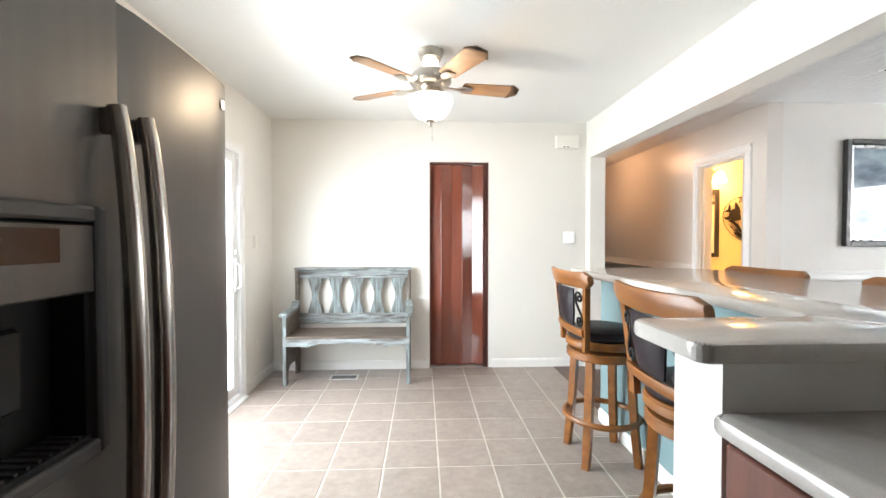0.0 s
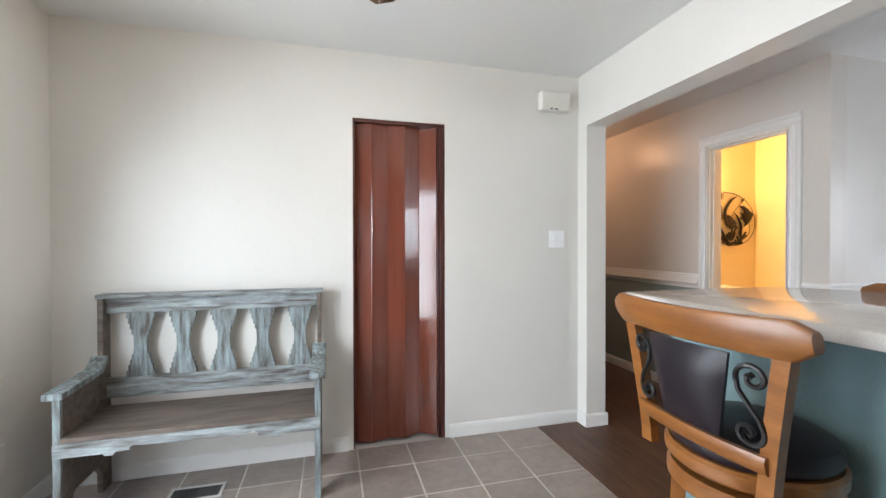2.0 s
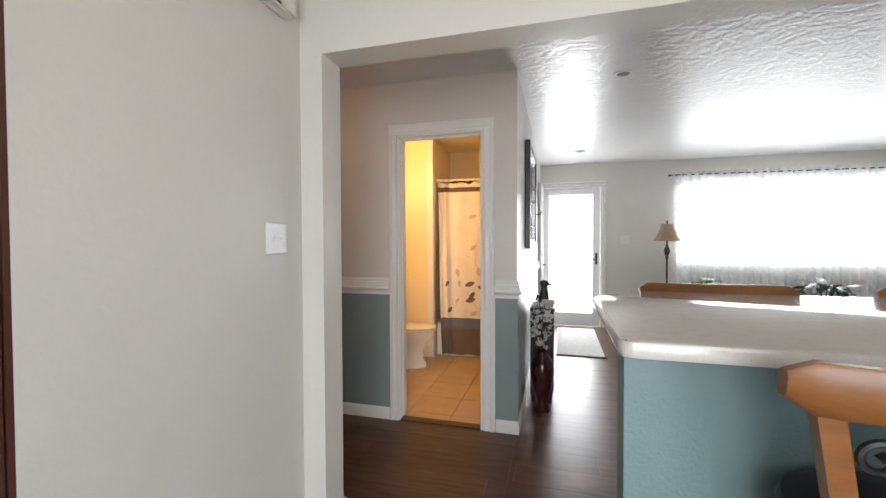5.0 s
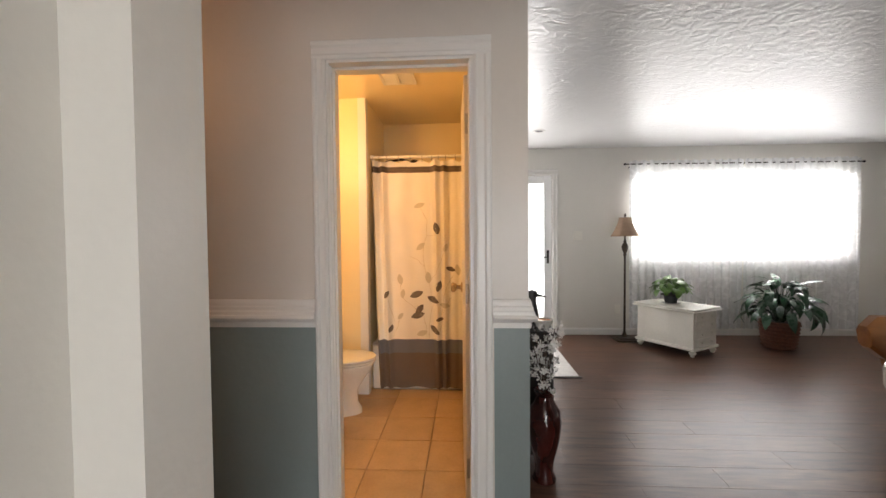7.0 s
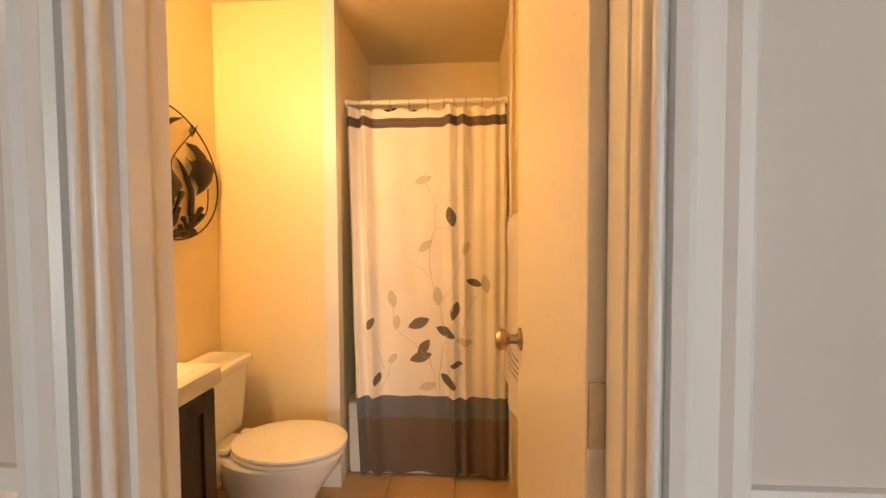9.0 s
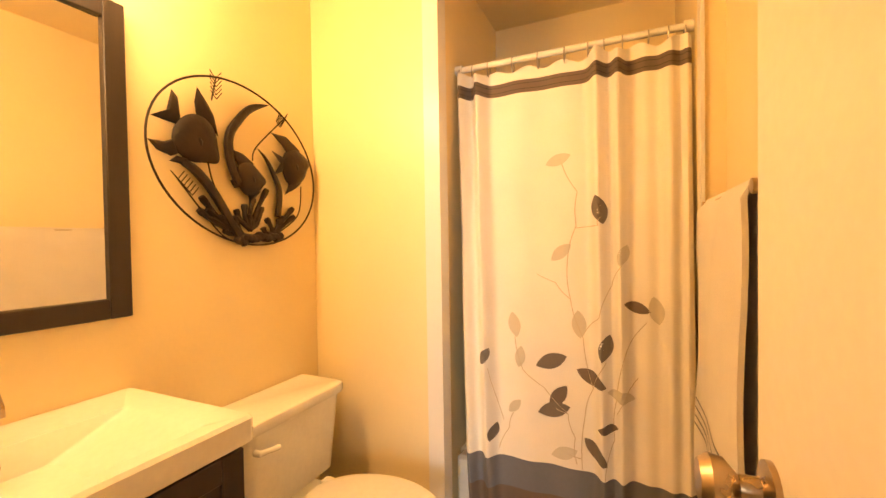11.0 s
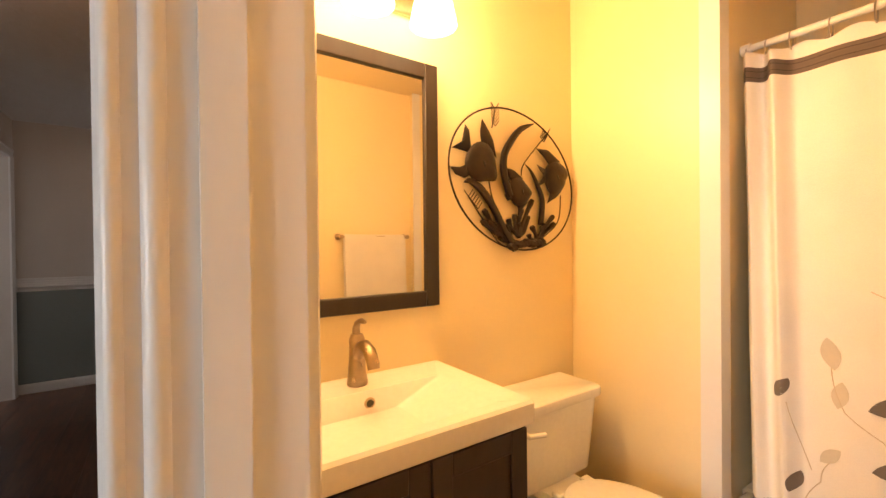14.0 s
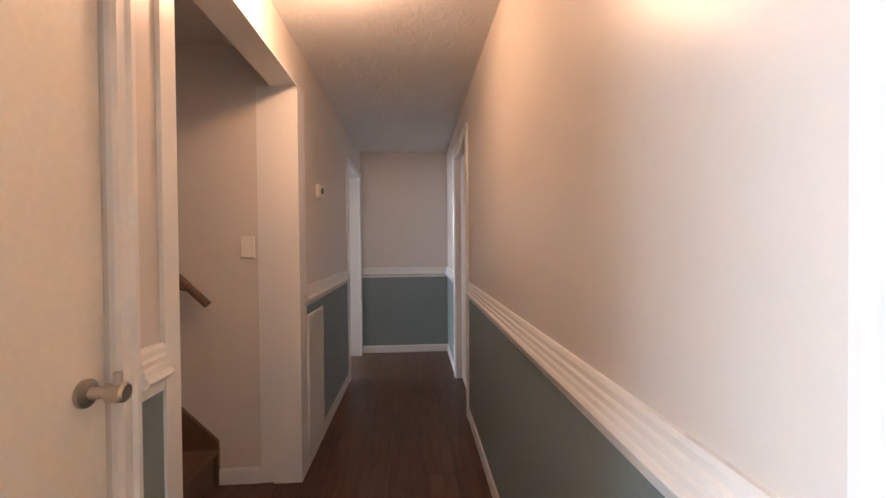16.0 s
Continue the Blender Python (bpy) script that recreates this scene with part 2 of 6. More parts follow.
def mesh_of(bm, material, smooth=False):
    bmesh.ops.recalc_face_normals(bm, faces=bm.faces[:])
    me = bpy.data.meshes.new("mesh")
    bm.to_mesh(me)
    bm.free()
    me.materials.append(material)
    if smooth:
        me.shade_smooth()
        me.set_sharp_from_angle(angle=radians(38))
    return me


def part(name, bm, material, parent, label="", smooth=True):
    ob = new(name, mesh_of(bm, material, smooth))
    ob.parent = parent
    if parent.name in BASE:
        ob.matrix_parent_inverse = BASE[parent.name].inverted()
    if label:
        ob["label"] = label
    return ob


BASE = {}      # things whose parts are drawn in the world's own metres


def thing(name, label, category, group="", m=None, base=None):
    ob = new(name)
    ob.empty_display_size = 0.1
    if base is not None:
        m = Matrix.Translation(base)
        BASE[ob.name] = m
    if m is not None:
        ob.matrix_basis = m
    return tagged(ob, label, category, group)


def solo(name, bm, material, label, category, group="", smooth=True):
    return tagged(new(name, mesh_of(bm, material, smooth)), label, category, group)


def structure(name, bm, material, label="", smooth=False):
    return tagged(new(name, mesh_of(bm, material, smooth)), label, "", "", "structure")


def boxes(*rows):
    bm = bmesh.new()
    for r in rows:
        box(bm, *r)
    return bm


# ---- the shell ----
structure("wall_dining_slider", boxes((XW - 0.14, XW, -2.0, 2.24, 0, ZD), (XW - 0.14, XW, 4.10, YD + 0.12, 0, ZD), (XW - 0.14, XW, 2.24, 4.10, 1.985, ZD)), CREAM, "cream painted wall round the sliding door")
structure("wall_dining_end", boxes((XW, 0.818, YD, YD + 0.12, 0, ZD), (1.40, XP1, YD, YD + 0.12, 0, ZD), (0.818, 1.40, YD, YD + 0.12, 2.03, ZD)), CREAM, "cream painted wall with a closet opening")
structure("wall_header", boxes((XP0, XP1, 1.52, YD, 2.068, ZD), (XP0, XP1, 4.676, YD, 0, 2.068)), CREAM, "cream painted header beam and stub wall over the bar")
structure("wall_kitchen_side", boxes((1.95, 2.07, -2.0, 1.40, 0, ZD), (1.95, XP1, 1.40, 1.52, 0, ZD)), CREAM, "cream painted wall behind the kitchen counter")
structure("wall_kitchen_back", boxes((XW - 0.14, 2.07, -2.12, -2.0, 0, ZD)), CREAM, "plain cream kitchen wall")
structure("ceiling_dining", boxes((XW - 0.14, XP0, -2.12, YD + 0.12, ZD, ZD + 0.1)), CEILING, "smooth white dining room ceiling")
structure("ceiling_living", boxes((XP1, XF + 0.2, -1.72, YL1, ZC, ZC + 0.1), (XP1, XB1, YL1, YF + 0.12, ZC, ZC + 0.1), (2.07, XP1, -1.72, 1.40, ZC, ZC + 0.1)), STOMP, "white ceiling with a trowelled swirl texture")
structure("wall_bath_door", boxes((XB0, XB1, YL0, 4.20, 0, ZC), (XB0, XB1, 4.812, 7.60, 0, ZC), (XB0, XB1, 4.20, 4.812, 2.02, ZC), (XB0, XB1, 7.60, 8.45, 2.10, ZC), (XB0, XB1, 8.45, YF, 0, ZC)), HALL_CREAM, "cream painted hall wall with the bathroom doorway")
LIVING_CREAM = surf("living_wall_paint", (0.68, 0.65, 0.61), 0.46, var=0.02, vscale=1.5, bump=0.12, bscale=30, grain=0.01, rvar=0.02)
structure("wall_living_bath", boxes((XB1, XF, YL0, YL1, 0, ZC)), LIVING_CREAM, "cream painted living room wall")
structure("wall_front", boxes((XF, XF + 0.16, -1.72, -0.52, 0, ZC), (XF, XF + 0.16, 2.12, 3.12, 0, ZC), (XF, XF + 0.16, 3.94, 4.2, 0, ZC), (XF, XF + 0.16, -0.52, 2.12, 0, 0.98), (XF, XF + 0.16, -0.52, 2.12, 2.13, ZC), (XF, XF + 0.16, 3.12, 3.94, 2.06, ZC)), CREAM, "cream painted front wall with window and door openings")
structure("wall_living_end", boxes((2.07, XF + 0.16, -1.72, -1.6, 0, ZC)), CREAM, "plain cream living room wall")
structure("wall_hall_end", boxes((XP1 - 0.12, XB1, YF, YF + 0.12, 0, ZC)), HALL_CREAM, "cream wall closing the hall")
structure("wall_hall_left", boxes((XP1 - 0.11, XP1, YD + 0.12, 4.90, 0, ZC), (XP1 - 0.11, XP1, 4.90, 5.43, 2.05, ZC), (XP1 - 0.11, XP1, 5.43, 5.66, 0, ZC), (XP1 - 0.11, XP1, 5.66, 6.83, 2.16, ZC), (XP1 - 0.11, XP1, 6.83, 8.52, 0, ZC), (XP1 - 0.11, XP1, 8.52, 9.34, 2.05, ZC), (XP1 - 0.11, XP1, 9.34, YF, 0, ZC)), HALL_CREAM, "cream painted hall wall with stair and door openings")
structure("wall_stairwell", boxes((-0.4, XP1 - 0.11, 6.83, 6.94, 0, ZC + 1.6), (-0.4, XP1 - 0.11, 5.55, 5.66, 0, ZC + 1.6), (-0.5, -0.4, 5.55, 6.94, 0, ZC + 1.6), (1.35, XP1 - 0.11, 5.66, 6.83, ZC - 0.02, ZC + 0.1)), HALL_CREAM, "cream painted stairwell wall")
structure("wall_bath_vanity", boxes((XB1, XT + 0.11, YV, YV + 0.12, 0, ZC)), YELLOW, "pale yellow bathroom wall behind the vanity")
structure("wall_bath_toilet", boxes((XT, XT + 0.11, YS, YV, 0, ZC), (XT + 0.11, 6.02, YS, YS + 0.11, 0, ZC)), YELLOW, "pale yellow wall beside the toilet")
structure("wall_bath_tub", boxes((5.92, 6.02, YL1 + 0.03, YS, 0, ZC)), YELLOW, "pale yellow wall behind the tub")
structure("wall_bath_towel", boxes((XB1, 6.02, YL1, YL1 + 0.03, 0, ZC), (5.14, 5.92, YL1 + 0.03, 4.180, 0, ZC)), YELLOW, "pale yellow bathroom wall with the towel bar")
structure("wall_bath_inner", boxes((XB1, XB1 + 0.012, 4.874, YV, 0, ZC), (XB1, XB1 + 0.012, 4.125, 4.874, 2.09, ZC)), YELLOW, "pale yellow lining of the bathroom doorway wall")
structure("ceiling_bath", boxes((XB1, 6.02, YL1, YV + 0.12, ZC, ZC + 0.1)), YELLOW, "pale yellow bathroom ceiling")
structure("wall_closet", boxes((0.5, 0.6, YD + 0.12, 5.5, 0, ZD), (0.5, XP1 - 0.11, 5.42, 5.5, 0, ZD), (0.6, XP1 - 0.11, YD + 0.12, 5.42, ZD, ZD + 0.05)), CLOSET_SHADE, "closet walls with the unlit darkness put into their colour")
structure("wall_bedroom", boxes((-0.2, 1.60, YF + 1.0, YF + 1.1, 0, ZC), (2.25, XP1 - 0.11, YF + 1.0, YF + 1.1, 0, ZC), (1.60, 2.25, YF + 1.0, YF + 1.1, 0, 1.60), (1.60, 2.25, YF + 1.0, YF + 1.1, 1.98, ZC), (-0.2, XP1 - 0.11, 6.94, 7.0, 0, ZC), (-0.3, -0.2, 6.94, YF + 1.1, 0, 1.1), (-0.3, -0.2, 6.94, YF + 1.1, 2.0, ZC), (-0.3, -0.2, 6.94, 8.6, 1.1, 2.0), (-0.3, -0.2, 9.5, YF + 1.1, 1.1, 2.0), (-0.3, XP1 - 0.11, 6.94, YF + 1.1, ZC, ZC + 0.1)), CREAM, "plain cream bedroom walls")
structure("floor_base", boxes((XW - 0.14, 2.055, -2.12, YD + 0.12, -0.1, -0.0025)), GROUT, "pale grout bed of the tiled floor")
structure("floor_wood_base", boxes((2.055, XF + 0.16, -1.72, YL0 + 0.1, -0.1, -0.008), (-0.4, XB1 - 0.06, YL0 + 0.1, YF + 1.1, -0.1, -0.008)), PLANK, "dark underlay of the laminate floor")
structure("floor_bath_base", boxes((XB1 - 0.06, 6.02, YL0 + 0.1, YV + 0.12, -0.1, -0.006)), BATH_GROUT, "tan grout bed of the bathroom floor")
GROUND = surf("outdoor_concrete", (0.55, 0.55, 0.53), 0.9, var=0.1)
structure("ground", boxes((-60, XW - 0.2, -60, 60, -0.3, -0.15), (XF + 0.2, 60, -60, 60, -0.3, -0.15)), GROUND, "pale concrete ground outside")

# ---- backdrops of daylight outside the openings ----
DAY = glow("hazy_daylight", (1.0, 1.0, 1.0), 2.6)
structure("backdrop_garden", boxes((XW - 1.22, XW - 1.2, -2.0, 16.0, -0.14, 4.5)), DAY, "bright hazy daylight outside the slider")
structure("backdrop_street", boxes((XF + 1.6, XF + 1.62, -6.0, 9.0, -0.14, 4.5)), DAY, "bright hazy daylight outside the front")
structure("backdrop_yard", boxes((-1.5, -1.48, 8.0, 10.4, 0.8, 2.6)), DAY, "bright daylight outside the bedroom window")

PANE = clear("window_glass")
VINYL = surf("white_vinyl", (0.78, 0.79, 0.79), 0.35, var=0.004, rvar=0.01)
NICKEL = surf("brushed_nickel", (0.50, 0.46, 0.41), 0.30, metal=1.0, var=0.05, vscale=30)
BLACK_IRON = surf("black_wrought_iron", (0.022, 0.020, 0.020), 0.42, metal=0.6, var=0.2, vscale=40, bump=0.15, bscale=90)
PLASTIC = surf("ivory_plastic", (0.78, 0.76, 0.70), 0.35, var=0.004, rvar=0.01)


# ---- trim: baseboards, chair rails, casings ----
def baseboard(name, x0, y0, x1, y1, nx, ny, h=0.085, d=0.013):
    """A board along a wall's face, on the side that (nx, ny) points to, with a rounded shoulder."""
    t = bmesh.new()
    ln = math.hypot(x1 - x0, y1 - y0)
    prism(t, [(0, 0), (d, 0), (d, h - 0.02), (d * 0.75, h - 0.008), (d * 0.35, h), (0, h)], 0, ln, "y")
    along = Vector((x1 - x0, y1 - y0, 0)) / ln
    out = Vector((nx, ny, 0))
    m = Matrix(((out.x, along.x, 0, x0), (out.y, along.y, 0, y0), (0, 0, 1, 0), (0, 0, 0, 1)))
    t.transform(m)
    structure(name, t, TRIM, "white painted baseboard")


for row in ((XW, YD, 0.79, YD, 0, -1), (1.43, YD, XP0, YD, 0, -1), (XP0, 4.676, XP0, YD - 0.014, -1, 0), (XP0 - 0.013, 4.676, XP1 + 0.013, 4.676, 0, -1),
            (XP1, 4.676, XP1, YD + 0.11, 1, 0), (XW, 4.18, XW, YD - 0.014, 1, 0), (XB0, 4.875, XB0, 7.52, -1, 0), (XB0, YL0, XB0, 4.115, -1, 0), (XB0 - 0.013, YL0, 5.2, YL0, 0, -1),
            (5.2, YL0, 6.37, YL0, 0, -1), (XF, 2.0, XF, 3.03, -1, 0), (XF, -1.6, XF, 2.0, -1, 0), (XP1, YF, XB0, YF, 0, -1), (XB0, 8.53, XB0, YF - 0.014, -1, 0), (XP1, 6.95, XP1, 8.44, 1, 0),
            (1.98, 6.83, 2.32, 6.83, 0, -1), (XP1, 5.505, XP1, 5.60, 1, 0), (XT, YS, XT, YV, -1, 0)):
    baseboard("baseboard", *row)


def chair_rail(x0, y0, x1, y1, nx, ny, z=0.897, mitre=False):
    prof = [(0, 0), (0.010, 0), (0.011, 0.022), (0.016, 0.027), (0.030, 0.035), (0.034, 0.043), (0.030, 0.052), (0.024, 0.056), (0.023, 0.068), (0.018, 0.074), (0.018, 0.087), (0.012, 0.093), (0.012, 0.107), (0.008, 0.117), (0, 0.118)]
    t = bmesh.new()
    ln = math.hypot(x1 - x0, y1 - y0)
    prism(t, [(a, b + z) for a, b in prof], 0, ln, "y")
    if mitre:
        for v in t.verts:
            if v.co.y < 0.001:
                v.co.y -= v.co.x
    along = Vector((x1 - x0, y1 - y0, 0)) / ln
    t.transform(Matrix(((nx, along.x, 0, x0), (ny, along.y, 0, y0), (0, 0, 1, 0), (0, 0, 0, 1))))
    structure("trim_chair_rail", t, TRIM, "white moulded chair rail")


for row in ((XB0, 4.872, XB0, 7.52, -1, 0), (XP1, YF, XB0, YF, 0, -1), (XB0, 8.53, XB0, YF, -1, 0), ):
    chair_rail(*row)
for row in ((XP1, 6.90, XP1, 8.44, 1, 0), (XP1, 5.502, XP1, 5.60, 1, 0)):
    chair_rail(*row, z=0.940)
chair_rail(XB0, YL0, XB0, 4.122, -1, 0, mitre=True)
chair_rail(XB0, YL0, 6.37, YL0, 0, -1, mitre=True)

# painted wainscot below the rails, a skin on the walls
for name, row in (("wainscot_hall_right", (XB0 - 0.004, XB0, 4.872, 7.52, 0.0, 0.90)), ("wainscot_hall_corner", (XB0 - 0.004, XB0, YL0 - 0.004, 4.118, 0.0, 0.90)),
                  ("wainscot_living", (XB0, XF, YL0 - 0.004, YL0, 0.0, 0.90)), ("wainscot_hall_end", (XP1, XB0, YF - 0.004, YF, 0.0, 0.90)),
                  ("wainscot_hall_end_side", (XB0 - 0.004, XB0, 8.53, YF, 0.0, 0.90)), ("wainscot_hall_left", (XP1, XP1 + 0.004, 6.95, 8.44, 0.0, 0.945)), ("wainscot_hall_stub", (XP1, XP1 + 0.004, 5.502, 5.60, 0.0, 0.945))):
    structure(name, boxes(row), WAINSCOT, "blue-grey painted wainscot below the chair rail")


def casing(name, axis, at, out, a0, a1, top, w=0.075, d=0.018, foot=0.0, w1=None):
    """Moulded boards round an opening in a wall's face: two uprights and a head."""
    bm = bmesh.new()
    prof = [(0, 0), (d * 0.7, 0), (d, 0.012), (d * 0.8, 0.02), (d * 0.75, w * 0.6), (d * 1.15, w * 0.72), (d * 1.15, w * 0.9), (d * 0.8, w), (0, w)]

    def put(t, o, u, v):
        n = Vector((out, 0, 0)) if axis == "x" else Vector((0, out, 0))
        t.transform(Matrix(((n.x, u.x, v.x, o.x), (n.y, u.y, v.y, o.y), (n.z, u.z, v.z, o.z), (0, 0, 0, 1))))
        merge(bm, t)
    ax = Vector((0, 1, 0)) if axis == "x" else Vector((1, 0, 0))
    base = Vector((at, 0, 0)) if axis == "x" else Vector((0, at, 0))
    for edge, way in ((a0, -1), (a1, 1)):
        side = prof if way < 0 or not w1 else [(p, q * w1 / w) for p, q in prof]
        t = prism(bmesh.new(), side, foot, top, "z")
        put(t, base + ax * edge, ax * way, Vector((0, 0, 1)))
    t = prism(bmesh.new(), prof, a0 - w, a1 + (w1 or w), "z")
    put(t, base + Vector((0, 0, top)), Vector((0, 0, 1)), ax)
    return structure(name, bm, TRIM, "white moulded door casing")


casing("trim_bath_casing", "x", XB0, -1, 4.20, 4.812, 2.02, w1=0.058)
casing("trim_bath_casing_inner", "x", XB1, 1, 4.20, 4.812, 2.02, 0.06)
casing("trim_hall_door_casing", "x", XB0, -1, 7.60, 8.45, 2.10)
casing("trim_far_door_casing", "x", XP1, 1, 8.52, 9.34, 2.05)
casing("trim_closet_casing", "x", XP1, 1, 4.905, 5.43, 2.05, 0.072)
casing("trim_front_casing", "x", XF, -1, 3.12, 3.94, 2.06, 0.07)
# jambs
structure("trim_bath_jamb", boxes((XB0, XB1, 4.20, 4.212, 0, 2.02), (XB0, XB1, 4.802, 4.812, 0, 2.02), (XB0, XB1, 4.212, 4.802, 2.008, 2.02), (3.610, 3.645, 4.792, 4.802, 0, 2.008), (3.610, 3.645, 4.212, 4.802, 1.997, 2.008)), TRIM, "white painted door jamb and stop")
structure("trim_bath_threshold", boxes((XB0 - 0.005, XB0 + 0.062, 4.212, 4.802, -0.006, 0.008)), PLANK, "dark wood threshold strip")
structure("trim_stair_opening", boxes((XP1 - 0.13, XP1 + 0.012, 5.60, 5.665, 0, 2.15), (XP1 - 0.14, XP1 + 0.012, 6.808, 6.945, 0.0, 2.15), (XP1 - 0.13, XP1 + 0.012, 5.60, 6.945, 2.15, 2.165), (2.32, XP1 - 0.13, 6.822, 6.83, 0, 2.15)), TRIM, "white painted cased opening to the stairs")
structure("trim_tub_corner", boxes((XT - 0.012, XT + 0.06, YS - 0.014, YS, 0, ZC), (XT - 0.012, XT, YS, YS + 0.05, 0, ZC), (XT - 0.002, XT + 0.06, 4.180, 4.190, 0, ZC)), TRIM, "white corner strip beside the tub")

beads = bmesh.new()
for by, way in ((4.802, -1), (4.212, 1)):
    for bx, br in ((3.580, 0.009), (3.627, 0.005), (3.5535, 0.0065)):
        arc = [(bx + br * math.cos(math.pi * k / 8), by + way * br * math.sin(math.pi * k / 8)) for k in range(9)]
        prism(beads, arc, 0, 1.997, "z")
structure("trim_bath_bead", beads, TRIM, "white half-round beads along the door jamb", True)

# hall door on the far right, closed
structure("door_hall", boxes((XB0 + 0.05, XB0 + 0.09, 7.60, 8.45, 0.005, 2.10)), TRIM, "closed white hall door")


# ---- folding door ----
RED_VINYL = surf("cherry_woodgrain_vinyl", (0.195, 0.056, 0.033), 0.11, col2=(0.160, 0.044, 0.026), vscale=3, grain=0.07, gscale=30, stretch=(8, 8, 0.4), coat=0.3, rvar=0.05)
DARK_RED = surf("dark_cherry_trim", (0.085, 0.028, 0.02), 0.3, var=0.1)
fold = thing("folding_door", "closed cherry-brown vinyl accordion door filling a closet opening", "door", base=(1.11, YD + 0.05, 0))
w = 0.104
xs = [0.832 + w * i for i in range(6)]
folds = (0.060, 0.034, 0.060, 0.036, 0.084, 0.018)
for i in range(5):
    ya, yb = YD + folds[i], YD + folds[i + 1]
    t = bmesh.new()
    d = Vector((xs[i + 1] - xs[i], yb - ya, 0))
    n = Vector((d.y, -d.x, 0)).normalized() * 0.006
    a, b = Vector((xs[i] + 0.002, ya, 0)), Vector((xs[i + 1] - 0.002, yb, 0))
    prism(t, [((a - n).x, (a - n).y), ((b - n).x, (b - n).y), ((b + n).x, (b + n).y), ((a + n).x, (a + n).y)], 0.018, 2.008, "z")
    part("panel", t, RED_VINYL, fold, "glossy cherry woodgrain panel", smooth=False)
for i in range(1, 5):
    y = YD + folds[i] + (0.004 if i % 2 == 0 else -0.004)
    part("hinge_strip", tube(bmesh.new(), [(xs[i], y, 0.018), (xs[i], y, 2.008)], 0.006, 8), RED_VINYL, fold)
part("end_post", boxes((1.354, 1.366, YD + 0.012, YD + 0.075, 0.0, 2.018, 0.003), (1.372, 1.386, YD + 0.004, YD + 0.08, 0.0, 2.018, 0.003)), DARK_RED, fold, "dark folded end stack")
part("side_channel", boxes((1.388, 1.3995, YD + 0.002, YD + 0.10, 0.0, 2.029), (0.8185, 0.829, YD + 0.002, YD + 0.10, 0, 2.029)), DARK_RED, fold)
part("top_track", boxes((0.829, 1.388, YD + 0.006, YD + 0.085, 2.010, 2.029)), DARK_RED, fold, "dark brown overhead track")
part("pull_handle", boxes((0.842, 0.856, YD + 0.012, YD + 0.052, 1.145, 1.255, 0.004)), RED_VINYL, fold)

# ---- sliding glass door ----
slider = thing("sliding_door", "white vinyl sliding glass patio door, closed, in daylight", "door", base=(XW - 0.07, 3.17, 0))
part("frame", boxes((XW - 0.13, XW + 0.012, 2.24, 2.285, 0, 1.985, 0.003), (XW - 0.13, XW + 0.012, 4.055, 4.10, 0, 1.985, 0.003), (XW - 0.13, XW + 0.012, 2.285, 4.055, 1.94, 1.985, 0.003), (XW - 0.13, XW + 0.012, 2.285, 4.055, 0.0, 0.045, 0.003)), VINYL, slider)
for nm, y0, y1, x0 in (("fixed_panel", 2.285, 3.20, XW - 0.105), ("sliding_panel", 3.10, 4.055, XW - 0.055)):
    p = part(nm, boxes((x0, x0 + 0.04, y0, y0 + 0.07, 0.045, 1.94, 0.004), (x0, x0 + 0.04, y1 - 0.07, y1, 0.045, 1.94, 0.004), (x0, x0 + 0.04, y0 + 0.07, y1 - 0.07, 1.87, 1.94, 0.004), (x0, x0 + 0.04, y0 + 0.07, y1 - 0.07, 0.045, 0.125, 0.004)), VINYL, slider)
    g = part("glass", boxes((x0 + 0.016, x0 + 0.024, y0 + 0.07, y1 - 0.07, 0.125, 1.87)), PANE, p, "clear glass pane")
    g.visible_shadow = False
    if nm == "sliding_panel":
        hb = boxes((x0 + 0.04, x0 + 0.055, y1 - 0.055, y1 - 0.02, 0.86, 1.12, 0.004))
        tube(hb, [(x0 + 0.05, y1 - 0.035, 0.88), (x0 + 0.085, y1 - 0.035, 0.90), (x0 + 0.085, y1 - 0.035, 1.06), (x0 + 0.05, y1 - 0.035, 1.08)], 0.009)
        box(hb, x0 + 0.04, x0 + 0.06, y1 - 0.05, y1 - 0.02, 1.15, 1.19, 0.004)
        part("handle", hb, VINYL, p, "white pull handle and latch")
casing("trim_slider_casing", "x", XW, 1, 2.24, 4.10, 1.985, 0.05, 0.012)
structure("trim_slider_track", boxes((XW + 0.012, XW + 0.05, 2.24, 4.10, 0, 0.012)), VINYL, "white door sill track")


# ---- refrigerator ----
SLATE = surf("slate_stainless_steel", (0.125, 0.120, 0.115), 0.34, metal=0.85, var=0.05, vscale=2, grain=0.05, gscale=200, stretch=(1, 20, 0.4), bump=0.02, bscale=60)
STEEL = surf("satin_steel", (0.46, 0.43, 0.40), 0.24, metal=1.0, var=0.04, vscale=20, stretch=(1, 1, 0.1))
GREY_PLASTIC = surf("charcoal_plastic", (0.055, 0.055, 0.055), 0.4, var=0.05)
BLACK_PLASTIC = surf("black_plastic", (0.012, 0.012, 0.012), 0.3, var=0.05)
fridge = thing("refrigerator", "slate stainless side-by-side refrigerator with a door dispenser", "refrigerator", base=(-0.25, 1.645, 0))
part("cabinet", boxes((-0.62, 0.05, 1.195, 2.095, 0.02, 1.745, 0.004)), SLATE, fridge)
part("kick_grille", boxes((-0.02, 0.06, 1.21, 2.08, 0.0, 0.09, 0.004)), GREY_PLASTIC, fridge)


